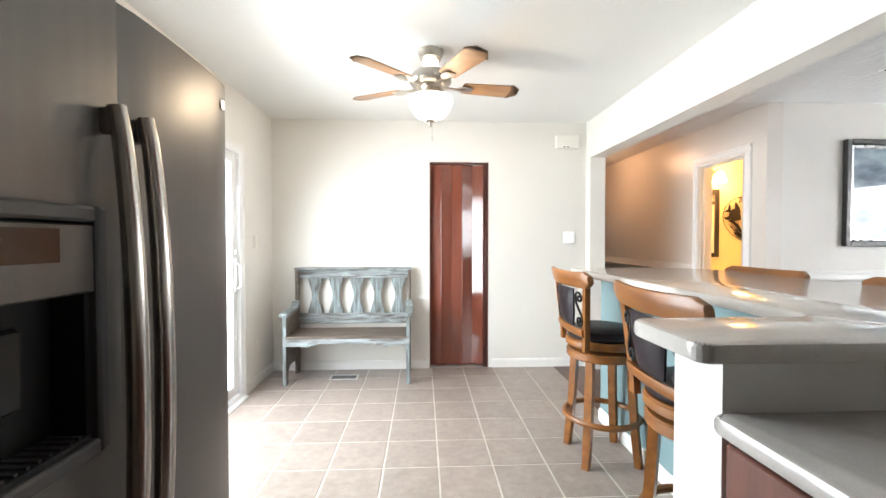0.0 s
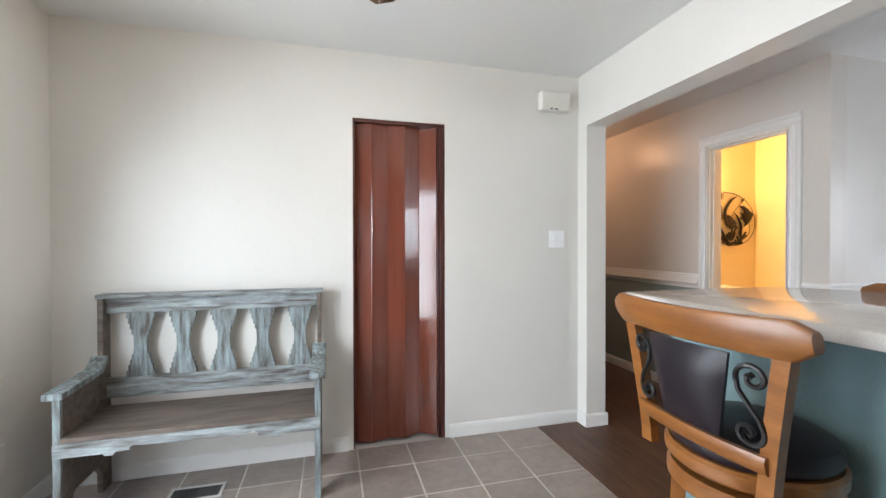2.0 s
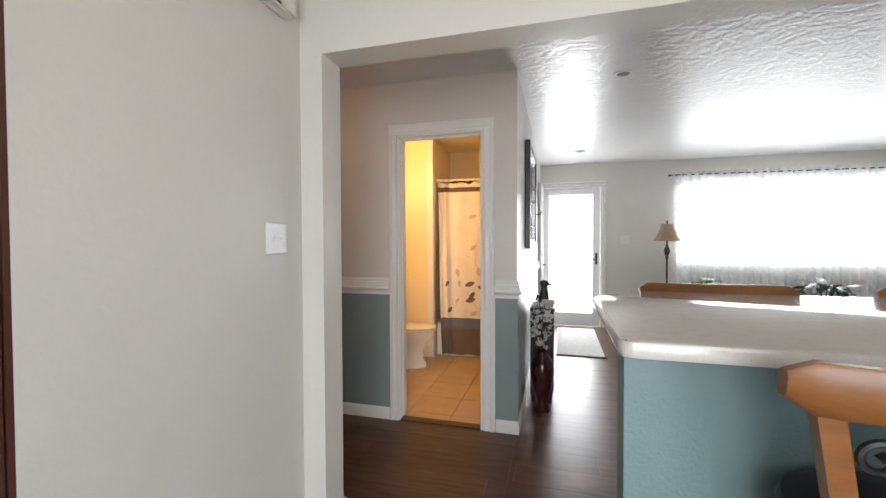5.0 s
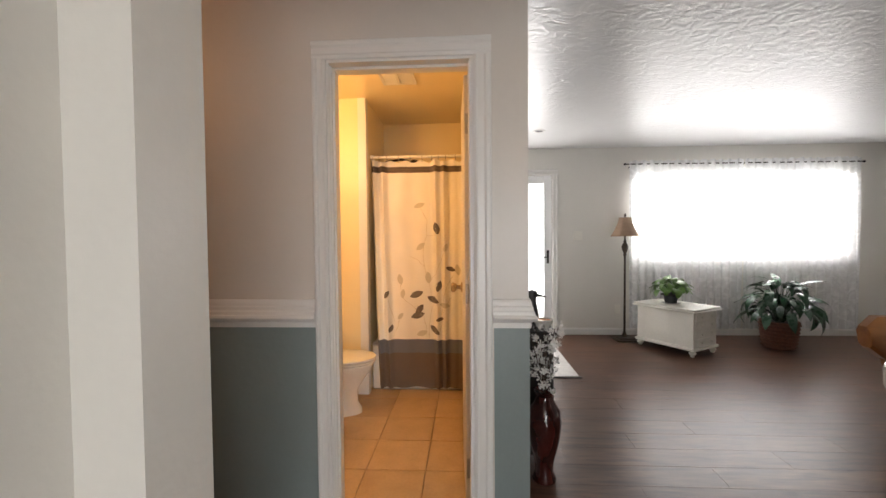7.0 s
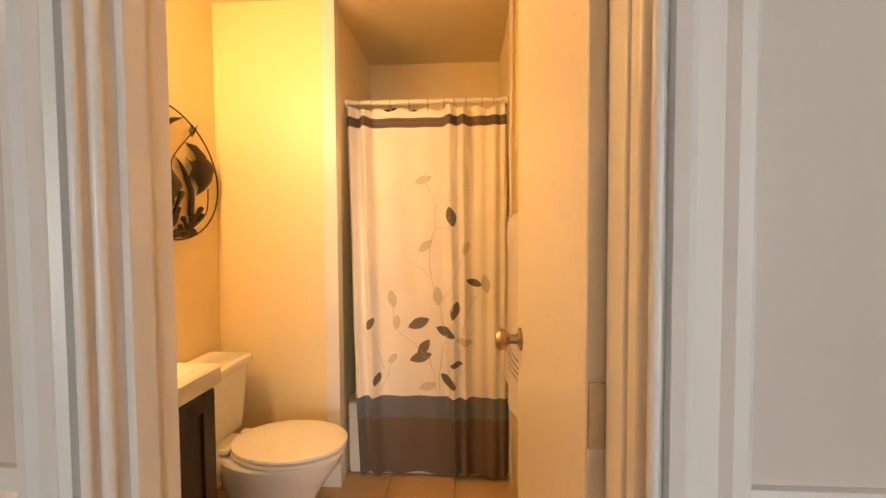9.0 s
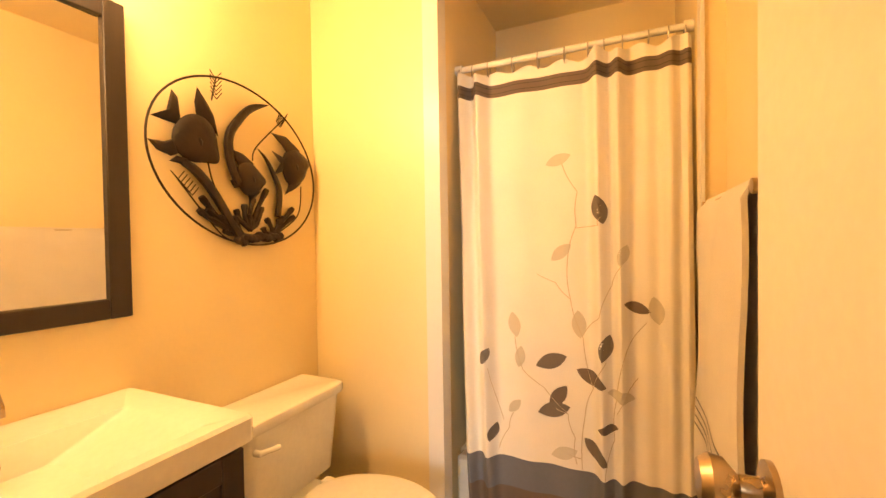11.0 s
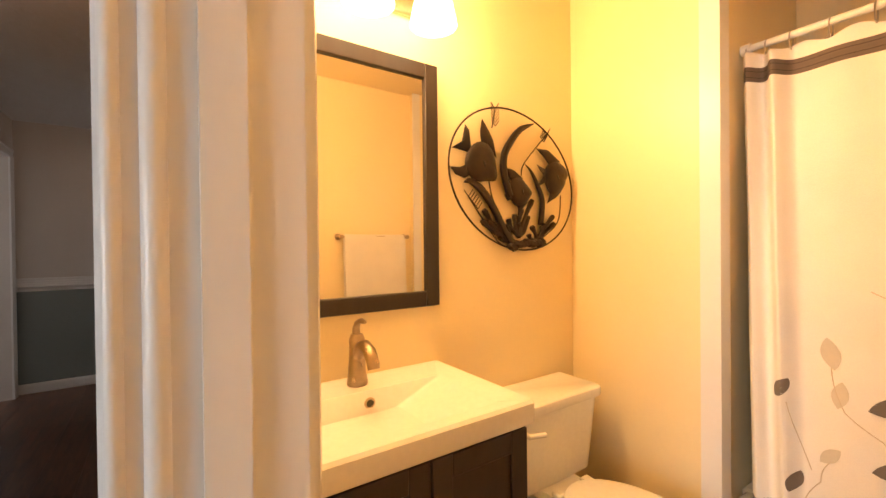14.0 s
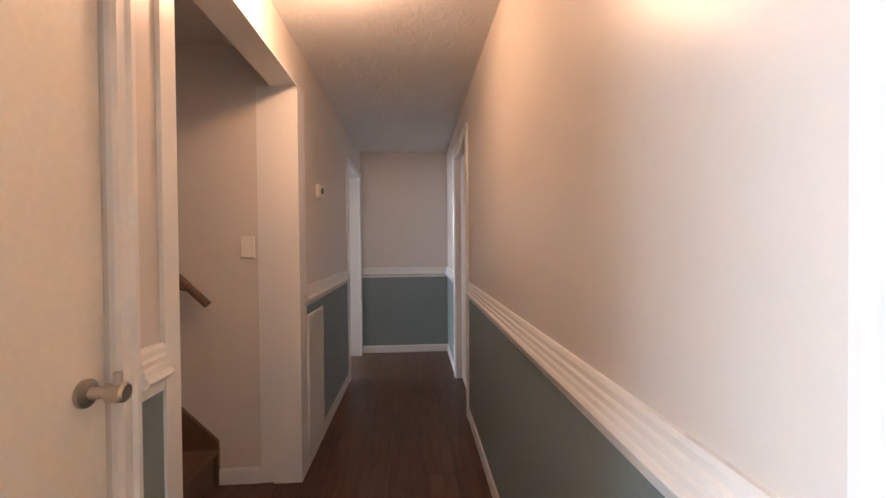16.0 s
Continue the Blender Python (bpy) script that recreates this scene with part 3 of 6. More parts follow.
def door_skin(y0, y1, z0, z1):
    """A door slab with a slightly crowned front and rounded edges."""
    bm = bmesh.new()
    n = 10
    poly = [(0.058, y0)] + [(0.118 + 0.014 * math.sin(math.pi * k / n) ** 0.5, y0 + (y1 - y0) * k / n) for k in range(n + 1)] + [(0.058, y1)]
    prism(bm, poly, z0, z1, "z")
    return bm


fz = part("freezer_door", bmesh.new(), SLATE, fridge)
bm = bmesh.new()
for zz0, zz1, a, b in ((0.10, 0.875, 1.197, 1.612), (1.315, 1.755, 1.197, 1.612), (0.875, 1.315, 1.197, 1.235), (0.875, 1.315, 1.545, 1.612)):
    box(bm, 0.058, 0.128, a, b, zz0, zz1)
bmesh.ops.remove_doubles(bm, verts=bm.verts[:], dist=0.0002)
fz.data = mesh_of(bm, SLATE, True)
rd = part("fridge_door", door_skin(1.622, 2.095, 0.10, 1.755), SLATE, fridge)
part("badge", boxes((0.118, 0.130, 2.045, 2.068, 1.668, 1.70, 0.003)), STEEL, rd, "small bright metal badge")
for y, dr in ((1.575, fz), (1.66, rd)):
    pts = [(0.135 + 0.052 * math.sin(math.pi * (k + 0.6) / 21.2) ** 0.45, y, 0.42 + (1.525 - 0.42) * k / 20) for k in range(21)]
    hb = tube(bmesh.new(), pts, [0.017 + 0.004 * math.sin(math.pi * k / 20) for k in range(21)], 12, flat=0.8)
    box(hb, 0.120, 0.158, y - 0.013, y + 0.013, 1.470, 1.522, 0.008, None, 2)
    box(hb, 0.120, 0.158, y - 0.013, y + 0.013, 0.423, 0.475, 0.008, None, 2)
    part("handle", hb, STEEL, dr, "long bowed satin steel handle")
disp = part("dispenser", boxes((0.120, 0.146, 1.222, 1.242, 0.86, 1.325, 0.006), (0.120, 0.146, 1.532, 1.558, 0.86, 1.325, 0.006), (0.120, 0.146, 1.242, 1.532, 1.296, 1.325, 0.006), (0.120, 0.150, 1.242, 1.532, 0.86, 0.892, 0.006)), GREY_PLASTIC, fz, "charcoal framed dispenser")
part("control_panel", boxes((0.07, 0.140, 1.242, 1.532, 1.165, 1.292, 0.004)), SLATE, disp)
# reflection of the cherry cabinets is put into the display's brown
part("display", boxes((0.1395, 0.1425, 1.275, 1.455, 1.225, 1.282)), surf("wood_reflection_display", (0.05, 0.025, 0.015), 0.12), disp, "glossy display strip coloured dark brown like the reflected cabinets")
part("cavity", boxes((0.058, 0.066, 1.242, 1.532, 0.895, 1.165), (0.066, 0.128, 1.242, 1.254, 0.895, 1.165), (0.066, 0.128, 1.520, 1.532, 0.895, 1.165), (0.066, 0.135, 1.254, 1.520, 0.885, 0.90)), BLACK_PLASTIC, disp, "black recess with a drip tray")
part("paddle", boxes((0.075, 0.095, 1.33, 1.44, 0.98, 1.12, 0.008)), BLACK_PLASTIC, disp)
part("drip_grille", boxes(*[(0.07, 0.130, 1.262 + 0.02 * k, 1.268 + 0.02 * k, 0.90, 0.905) for k in range(13)]), GREY_PLASTIC, disp)

# ---- breakfast bar, kitchen counter ----
bar_wall = structure("wall_bar_half", boxes((2.0, 2.12, 1.69, 3.55, 0, 1.024), (1.385, 2.12, 1.548, 1.69, 0, 1.024)), TEAL, "pale teal textured half wall under the bar")
structure("trim_bar_end", boxes((1.365, 1.385, 1.540, 1.700, 0, 1.024), (1.385, 1.95, 1.540, 1.548, 0.0, 1.024), (1.385, 1.41, 1.69, 1.696, 0, 1.024)), TRIM, "white painted end cap of the half wall")
baseboard("baseboard", 2.0, 1.71, 2.0, 3.55, -1, 0)
baseboard("baseboard", 1.415, 1.69, 1.985, 1.69, 0, 1)


def rounded(poly, radii, n=6):
    """A polygon with its corners rounded, each by its own radius."""
    out = []
    for i, (p, r) in enumerate(zip(poly, radii)):
        p, a, b = Vector(p), Vector(poly[i - 1]), Vector(poly[(i + 1) % len(poly)])
        if r <= 0:
            out.append(tuple(p))
            continue
        u, v = (a - p).normalized(), (b - p).normalized()
        s, e = p + u * r, p + v * r
        for k in range(n + 1):
            q = k / n
            out.append(tuple((1 - q) ** 2 * s + 2 * q * (1 - q) * p + q * q * e))
    return out


outline = rounded([(1.272, 1.475), (1.949, 1.475), (1.949, 1.525), (2.72, 1.525), (2.72, 3.37), (2.52, 3.59), (1.785, 3.59), (1.785, 1.745), (1.272, 1.745)], [0.04, 0, 0, 0, 0.06, 0.06, 0.035, 0.10, 0.04])
bar = thing("breakfast_bar", "glossy ivory speckled laminate breakfast bar with rounded corners", "bar counter", base=(2.2, 2.5, 1.03))
part("worktop", prism(bmesh.new(), outline, 1.025, 1.067, "z", 0.011), COUNTER, bar)
solo("kitchen_counter", prism(bmesh.new(), rounded([(1.335, -1.9), (1.949, -1.9), (1.949, 1.538), (1.335, 1.538)], [0.0, 0, 0, 0.03]), 0.872, 0.912, "z", 0.012), COUNTER, "glossy ivory speckled laminate kitchen counter over cherry cabinets", "counter")


def base_cabinet(y0, y1):
    c = thing("base_cabinet", "cherry wood kitchen base cabinet with brushed bar handle", "cabinet", "kitchen base cabinets", base=(1.65, (y0 + y1) / 2, 0))
    part("body", boxes((1.375, 1.949, y0, y1, 0.09, 0.871), (1.42, 1.949, y0, y1, 0.0, 0.09)), CHERRY, c)
    dw = part("drawer", boxes((1.357, 1.375, y0 + 0.012, y1 - 0.012, 0.715, 0.855, 0.004)), CHERRY, c)
    ym = (y0 + y1) / 2
    part("handle", tube(bmesh.new(), [(1.358, ym - 0.065, 0.785), (1.330, ym - 0.055, 0.785), (1.326, ym, 0.785), (1.330, ym + 0.055, 0.785), (1.358, ym + 0.065, 0.785)], 0.006), NICKEL, dw)
    dd = part("door", boxes((1.357, 1.375, y0 + 0.012, y1 - 0.012, 0.105, 0.70, 0.004), (1.351, 1.358, y0 + 0.012, y0 + 0.07, 0.105, 0.70, 0.002), (1.351, 1.358, y1 - 0.07, y1 - 0.012, 0.105, 0.70, 0.002), (1.351, 1.358, y0 + 0.07, y1 - 0.07, 0.64, 0.70, 0.002), (1.351, 1.358, y0 + 0.07, y1 - 0.07, 0.105, 0.165, 0.002)), CHERRY, c)
    part("handle", tube(bmesh.new(), [(1.352, y1 - 0.04, 0.50), (1.325, y1 - 0.04, 0.51), (1.325, y1 - 0.04, 0.60), (1.352, y1 - 0.04, 0.61)], 0.006), NICKEL, dd)


for k in range(4):
    base_cabinet(1.536 - 0.61 * (k + 1), 1.536 - 0.61 * k - 0.004)
wc = thing("wall_cabinet", "cherry wood kitchen wall cabinet above the counter", "cabinet", base=(1.8, 1.1, 1.4))
part("body", boxes((1.645, 1.949, 0.6, 1.47, 1.40, 2.25)), CHERRY, wc)
for a, b in ((0.61, 1.045), (1.055, 1.465)):
    part("door", boxes((1.627, 1.645, a, b, 1.41, 2.24, 0.004), (1.621, 1.628, a + 0.06, b - 0.06, 1.47, 2.18, 0.003)), CHERRY, wc)

# ---- bar stools ----
HONEY = surf("honey_oak_finish", (0.245, 0.092, 0.018), 0.36, col2=(0.158, 0.054, 0.010), vscale=5, grain=0.09, gscale=45, stretch=(5, 0.8, 5), coat=0.12, bump=0.02, bscale=50)
LEATHER = surf("dark_brown_leather", (0.012, 0.008, 0.011), 0.36, var=0.15, vscale=12, bump=0.08, bscale=220, spec=0.3)


def spiral(c, r0, r1, a0, a1, n=18):
    return [(c[0] + (r0 + (r1 - r0) * k / n) * math.cos(a0 + (a1 - a0) * k / n), c[1] + (r0 + (r1 - r0) * k / n) * math.sin(a0 + (a1 - a0) * k / n)) for k in range(n + 1)]


def bar_stool(m):
    """Faces +x; the back rail stands behind the seat at -x."""
    s = thing("bar_stool", "honey oak bar stool with dark leather seat, iron scrolls", "bar stool", "stools round the bar", m=m)
    part("seat_cushion", lathe(bmesh.new(), [(0, 0.700), (0.182, 0.700), (0.194, 0.712), (0.197, 0.730), (0.187, 0.752), (0.15, 0.766), (0.08, 0.772), (0, 0.773)], seg=32), LEATHER, s, "round padded dark brown leather cushion")
    part("seat_ring", lathe(bmesh.new(), [(0.12, 0.655), (0.195, 0.655), (0.204, 0.665), (0.204, 0.692), (0.195, 0.700), (0.12, 0.700)], seg=32), HONEY, s)
    part("swivel_plate", lathe(bmesh.new(), [(0.0, 0.635), (0.11, 0.635), (0.11, 0.655), (0, 0.655)], seg=20), BLACK_IRON, s)
    part("leg_frame", lathe(bmesh.new(), [(0.10, 0.585), (0.190, 0.585), (0.198, 0.593), (0.198, 0.627), (0.190, 0.635), (0.10, 0.635)], seg=32), HONEY, s)
    for k in range(4):
        a = math.pi / 4 + k * math.pi / 2
        d = Vector((math.cos(a), math.sin(a), 0))
        pts = [d * (0.165 + 0.045 * (1 - q) ** 1.6) + Vector((0, 0, 0.63 * q)) for q in (0, 0.25, 0.5, 0.75, 1)]
        bm = bmesh.new()
        rings = []
        side = Vector((-d.y, d.x, 0))
        for p in pts:
            rings.append([bm.verts.new(p + d * u * 0.019 + side * v * 0.021) for u, v in ((-1, -1), (1, -1), (1, 1), (-1, 1))])
        for r0, r1 in zip(rings, rings[1:]):
            for i in range(4):
                bm.faces.new((r0[i], r0[(i + 1) % 4], r1[(i + 1) % 4], r1[i]))
        bm.faces.new(rings[0][::-1])
        bm.faces.new(rings[-1])
        bmesh.ops.bevel(bm, geom=[e for e in bm.edges if abs((e.verts[0].co - e.verts[1].co).normalized().z) > 0.8], offset=0.004, segments=2, affect="EDGES")
        part("leg", bm, HONEY, s)
    part("foot_ring", tube(bmesh.new(), [(0.205 * math.cos(a), 0.205 * math.sin(a), 0.245) for a in (2 * math.pi * k / 32 for k in range(32))], 0.017, 8, True), HONEY, s, "round wooden footrest ring")

    def bow(y, z):
        """Depth of the curved back at a width and height."""
        return -0.196 - 0.040 * max(0, (z - 0.70) / 0.4) ** 1.1 + 0.55 * y * y
    for sgn in (-1, 1):
        bm = bmesh.new()
        rings = []
        for k in range(9):
            z = 0.655 + (1.01 - 0.655) * k / 8
            y = sgn * (0.175 + 0.052 * (k / 8) ** 1.2)
            x = bow(y, z) + 0.012
            rings.append([bm.verts.new((x + u * 0.014, y + v * 0.019, z)) for u, v in ((-1, -1), (1, -1), (1, 1), (-1, 1))])
        for r0, r1 in zip(rings, rings[1:]):
            for i in range(4):
                bm.faces.new((r0[i], r0[(i + 1) % 4], r1[(i + 1) % 4], r1[i]))
        bm.faces.new(rings[0][::-1])
        bm.faces.new(rings[-1])
        part("back_post", bm, HONEY, s)

    def slat(z0, z1, half, th, crown=0.0, round_end=0.0):
        bm = bmesh.new()
        n = 16
        rings = []
        for k in range(n + 1):
            y = -half + 2 * half * k / n
            q = abs(y) / half
            lo = z0 + round_end * max(0, (q - 0.86) / 0.14) ** 2
            hi = z1 - round_end * 0.8 * max(0, (q - 0.86) / 0.14) ** 2 - crown * q * q
            ring = []
            for u, zz in ((-1, lo + 0.008), (-0.6, lo), (0.6, lo), (1, lo + 0.008), (1, hi - 0.010), (0.6, hi), (-0.6, hi), (-1, hi - 0.010)):
                ring.append(bm.verts.new((bow(y, zz) + u * th / 2 - (zz - z0) * 0.10, y, zz)))
            rings.append(ring)
        for r0, r1 in zip(rings, rings[1:]):
            for i in range(8):
                bm.faces.new((r0[i], r0[(i + 1) % 8], r1[(i + 1) % 8], r1[i]))
        bm.faces.new(rings[0][::-1])
        bm.faces.new(rings[-1])
        return bm
    part("top_rail", slat(1.008, 1.092, 0.288, 0.032, -0.006, 0.026), HONEY, s, "wide curved honey oak top rail")
    part("lower_rail", slat(0.738, 0.780, 0.190, 0.024), HONEY, s)
    # leather panel between the rails
    bm = bmesh.new()
    n, nz = 8, 6
    grid = {}
    for side_k, off in ((0, -1), (1, 1)):
        for j in range(nz + 1):
            z = 0.784 + (0.998 - 0.784) * j / nz
            hw = 0.086 + 0.036 * j / nz
            for k in range(n + 1):
                y = -hw + 2 * hw * k / n
                puff = 0.022 * (1 - (2 * k / n - 1) ** 4) * (1 - (2 * j / nz - 1) ** 4) + 0.004
                grid[side_k, j, k] = bm.verts.new((bow(y, z) + off * puff, y, z))
    for sk in (0, 1):
        for j in range(nz):
            for k in range(n):
                bm.faces.new((grid[sk, j, k], grid[sk, j, k + 1], grid[sk, j + 1, k + 1], grid[sk, j + 1, k]))
    rim = [(0, k) for k in range(n)] + [(j, n) for j in range(nz)] + [(nz, k) for k in range(n, 0, -1)] + [(j, 0) for j in range(nz, 0, -1)]
    for i, (j, k) in enumerate(rim):
        j2, k2 = rim[(i + 1) % len(rim)]
        bm.faces.new((grid[0, j, k], grid[0, j2, k2], grid[1, j2, k2], grid[1, j, k]))
    part("back_panel", bm, LEATHER, s, "padded dark leather back panel")
    for sgn in (-1, 1):
        bm = bmesh.new()
        upper = spiral((0.168, 0.950), 0.007, 0.036, math.pi * 0.6, math.pi * 3.1, 26)
        lower = spiral((0.152, 0.822), 0.034, 0.007, math.pi * 0.1, math.pi * -2.2, 26)
        for line in (upper, [upper[-1], (0.136, 0.918), (0.157, 0.886), (0.177, 0.858), lower[0]], lower):
            tube(bm, [(bow(sgn * y, z), sgn * y, z) for y, z in line], 0.0065, 6)
        for c in (upper[0], lower[-1]):
            lathe(bm, [(0, -0.010), (0.010, 0), (0, 0.010)], (bow(sgn * c[0], c[1]), sgn * c[0], c[1]), 8)
        part("iron_scroll", bm, BLACK_IRON, s, "black wrought iron scroll")
    return s


first = bar_stool(pose(1.800, 3.085, 0))
copy_thing(first, pose(1.765, 2.150, 0, 0, 0, -1))
copy_thing(first, pose(2.585, 3.09, 0, 0, 0, 180))
copy_thing(first, pose(2.60, 2.26, 0, 0, 0, 178))

# ---- bench ----
WEATHERED = surf("weathered_whitewashed_wood", (0.37, 0.42, 0.43), 0.55, col2=(0.085, 0.070, 0.062), vscale=5, grain=0.22, gscale=30, stretch=(1.2, 6, 9), bump=0.12, bscale=25, distort=0.4)
WEATHERED_V = surf("weathered_blue_grey_wood", (0.29, 0.355, 0.37), 0.55, col2=(0.085, 0.075, 0.066), vscale=6, grain=0.2, gscale=30, stretch=(9, 9, 1.2), bump=0.12, bscale=25, distort=0.4, island=0.12)
BROWN_WOOD = surf("worn_brown_wood", (0.165, 0.130, 0.105), 0.5, col2=(0.075, 0.055, 0.043), vscale=4, grain=0.14, gscale=30, stretch=(1.2, 7, 8), bump=0.1, bscale=25)
bench = thing("bench", "weathered blue-grey whitewashed wooden settle bench against the wall", "bench", base=(0.085, 4.55, 0))
X0, X1, Y0, Y1 = -0.455, 0.635, 4.335, 4.755
for x in (X0, X1 - 0.025):
    side = [(Y0, 0), (Y0 + 0.06, 0), (Y0 + 0.062, 0.10), (Y0 + 0.10, 0.15), (Y1 - 0.13, 0.15), (Y1 - 0.09, 0.10), (Y1 - 0.085, 0), (Y1, 0), (Y1, 0.990), (Y1 - 0.075, 0.990), (Y1 - 0.075, 0.66), (Y1 - 0.13, 0.615), (Y0, 0.60)]
    part("side_panel", prism(bmesh.new(), side, x, x + 0.025, "x", 0.002), BROWN_WOOD, bench, "brown worn end panel with cut-out feet")
    part("front_post", boxes((x - 0.002, x + 0.027, Y0 - 0.008, Y0 + 0.012, 0.0, 0.60, 0.002)), WEATHERED_V, bench)
    arm = [(Y0 - 0.035, 0.600), (Y1 - 0.13, 0.616), (Y1 - 0.078, 0.665), (Y1 - 0.078, 0.695), (Y1 - 0.14, 0.645), (Y0 - 0.035, 0.628)]
    part("armrest", prism(bmesh.new(), arm, x - 0.025, x + 0.05, "x", 0.003), WEATHERED_V, bench)
part("seat", boxes((X0 + 0.025, X1 - 0.025, Y0 - 0.012, Y1 - 0.05, 0.405, 0.428, 0.003)), BROWN_WOOD, bench, "brown plank seat with knots")
ap = [(X0 + 0.0, 0.405), (X1, 0.405), (X1, 0.345)]
steps = [(0.83, 0.345), (0.83, 0.335), (0.80, 0.335), (0.79, 0.350), (0.74, 0.350), (0.74, 0.362), (0.72, 0.372), (0.70, 0.365), (0.30, 0.365), (0.28, 0.372), (0.26, 0.362), (0.26, 0.350), (0.21, 0.350), (0.20, 0.335), (0.17, 0.335), (0.17, 0.345)]
ap += [(X0 + (X1 - X0) * a, b) for a, b in steps] + [(X0, 0.345)]
part("apron", prism(bmesh.new(), ap, Y0 - 0.014, Y0 - 0.0, "y"), WEATHERED, bench, "whitewashed scalloped apron")
part("top_rail", boxes((X0 + 0.025, X1 - 0.025, Y1 - 0.045, Y1 - 0.018, 0.900, 0.980, 0.003), (X0 - 0.006, X1 + 0.006, Y1 - 0.085, Y1, 0.980, 1.003, 0.003)), WEATHERED, bench)
part("lower_rail", boxes((X0 + 0.025, X1 - 0.025, Y1 - 0.045, Y1 - 0.018, 0.480, 0.565, 0.003), (X0 + 0.025, X1 - 0.025, Y1 - 0.058, Y1 - 0.03, 0.466, 0.484, 0.003)), WEATHERED, bench)
half = [(0.064, 0.0), (0.064, 0.030), (0.056, 0.030), (0.056, 0.060), (0.048, 0.060), (0.048, 0.088), (0.040, 0.088), (0.040, 0.115), (0.032, 0.115), (0.029, 0.168)]
half += [(a, 0.336 - b) for a, b in half[-2::-1]]
for k in range(5):
    cx = X0 + 0.175 + 0.198 * k
    poly = [(cx + a, 0.565 + b) for a, b in half] + [(cx - a, 0.565 + b) for a, b in half[::-1]]
    part("back_splat", prism(bmesh.new(), poly, Y1 - 0.040, Y1 - 0.022, "y"), WEATHERED_V, bench, "stepped hourglass splat, blue-grey")

# ---- ceiling fan ----
BLADE = surf("oak_fan_blade", (0.30, 0.17, 0.09), 0.4, var=0.15, vscale=4, stretch=(1, 8, 1), grain=0.08)
FROST = glow("lit_frosted_glass", (1.0, 0.84, 0.62), 3.0)
FX, FY = 0.80, 3.30
fan = thing("ceiling_fan", "nickel ceiling fan with five wooden blades, lit bowl", "ceiling fan", base=(FX, FY, ZD))
part("canopy", lathe(bmesh.new(), [(0.0, 0), (0.078, 0), (0.078, -0.012), (0.066, -0.05), (0.022, -0.062), (0, -0.062)], (FX, FY, ZD)), NICKEL, fan)
part("downrod", tube(bmesh.new(), [(FX, FY, ZD - 0.055), (FX, FY, 2.305)], 0.016, 12), NICKEL, fan)
up = part("uplight_glass", lathe(bmesh.new(), [(0.018, 2.312), (0.036, 2.318), (0.048, 2.345), (0.046, 2.372), (0.030, 2.378)], (FX, FY, 0), 24), FROST, fan, "small lit frosted uplight above the motor")
up.visible_shadow = False
part("motor_housing", lathe(bmesh.new(), [(0.0, 2.318), (0.05, 2.318), (0.095, 2.300), (0.125, 2.268), (0.130, 2.238), (0.112, 2.212), (0.07, 2.198), (0, 2.198)], (FX, FY, 0), 32), NICKEL, fan)
part("switch_housing", lathe(bmesh.new(), [(0.0, 2.20), (0.062, 2.20), (0.066, 2.175), (0.080, 2.158), (0.108, 2.150), (0.108, 2.138), (0, 2.138)], (FX, FY, 0), 32), NICKEL, fan)
bowl = part("glass_bowl", lathe(bmesh.new(), [(0.132, 2.142), (0.139, 2.130), (0.137, 2.105), (0.118, 2.062), (0.084, 2.026), (0.040, 2.006), (0.0, 2.002)], (FX, FY, 0), 36), FROST, fan, "glowing frosted white glass bowl")
bowl.visible_shadow = False
part("finial", lathe(bmesh.new(), [(0, 2.006), (0.030, 2.004), (0.030, 1.998), (0.014, 1.990), (0.008, 1.975), (0.010, 1.968), (0, 1.962)], (FX, FY, 0), 16), NICKEL, fan)
part("pull_chain", tube(bmesh.new(), [(FX + 0.01, FY - 0.02, 2.0), (FX + 0.01, FY - 0.02, 1.90)], 0.0018, 5), NICKEL, fan)
part("pull_chain", tube(bmesh.new(), [(FX + 0.01, FY - 0.02, 1.90), (FX + 0.011, FY - 0.02, 1.872)], [0.004, 0.0025], 6), NICKEL, fan)
for k in range(5):
    a = radians(8 + 72 * k)
    rot = Matrix.Translation((FX, FY, 0)) @ Matrix.Rotation(a, 4, "Z")
    t = bmesh.new()
    poly = rounded([(0.20, -0.055), (0.52, -0.068), (0.545, -0.05), (0.545, 0.05), (0.52, 0.068), (0.20, 0.055)], [0.02, 0.02, 0.02, 0.02, 0.02, 0.02])
    prism(t, poly, -0.003, 0.003, "z", 0.001)
    t.transform(rot @ Matrix.Translation((0, 0, 2.215)) @ Matrix.Rotation(radians(-11), 4, "X"))
    bl = part("blade", t, BLADE, fan, "light oak fan blade")
    t = bmesh.new()
    prism(t, [(0.09, -0.018), (0.16, -0.012), (0.21, -0.042), (0.26, -0.030), (0.265, 0.030), (0.21, 0.042), (0.16, 0.012), (0.09, 0.018)], 2.203, 2.2095, "z", 0.001)
    t.transform(rot)
    part("blade_iron", t, NICKEL, bl)

# ---- small wall things, dining ----
chime = thing("door_chime", "ivory plastic door chime box high on the wall", "door chime", base=(2.175, YD, 2.23))
part("cover", boxes((2.066, 2.285, YD - 0.055, YD, 2.168, 2.296, 0.006)), PLASTIC, chime)
part("slot", boxes((2.130, 2.150, YD - 0.057, YD - 0.053, 2.174, 2.182), (2.165, 2.185, YD - 0.057, YD - 0.053, 2.174, 2.182)), BLACK_PLASTIC, chime)


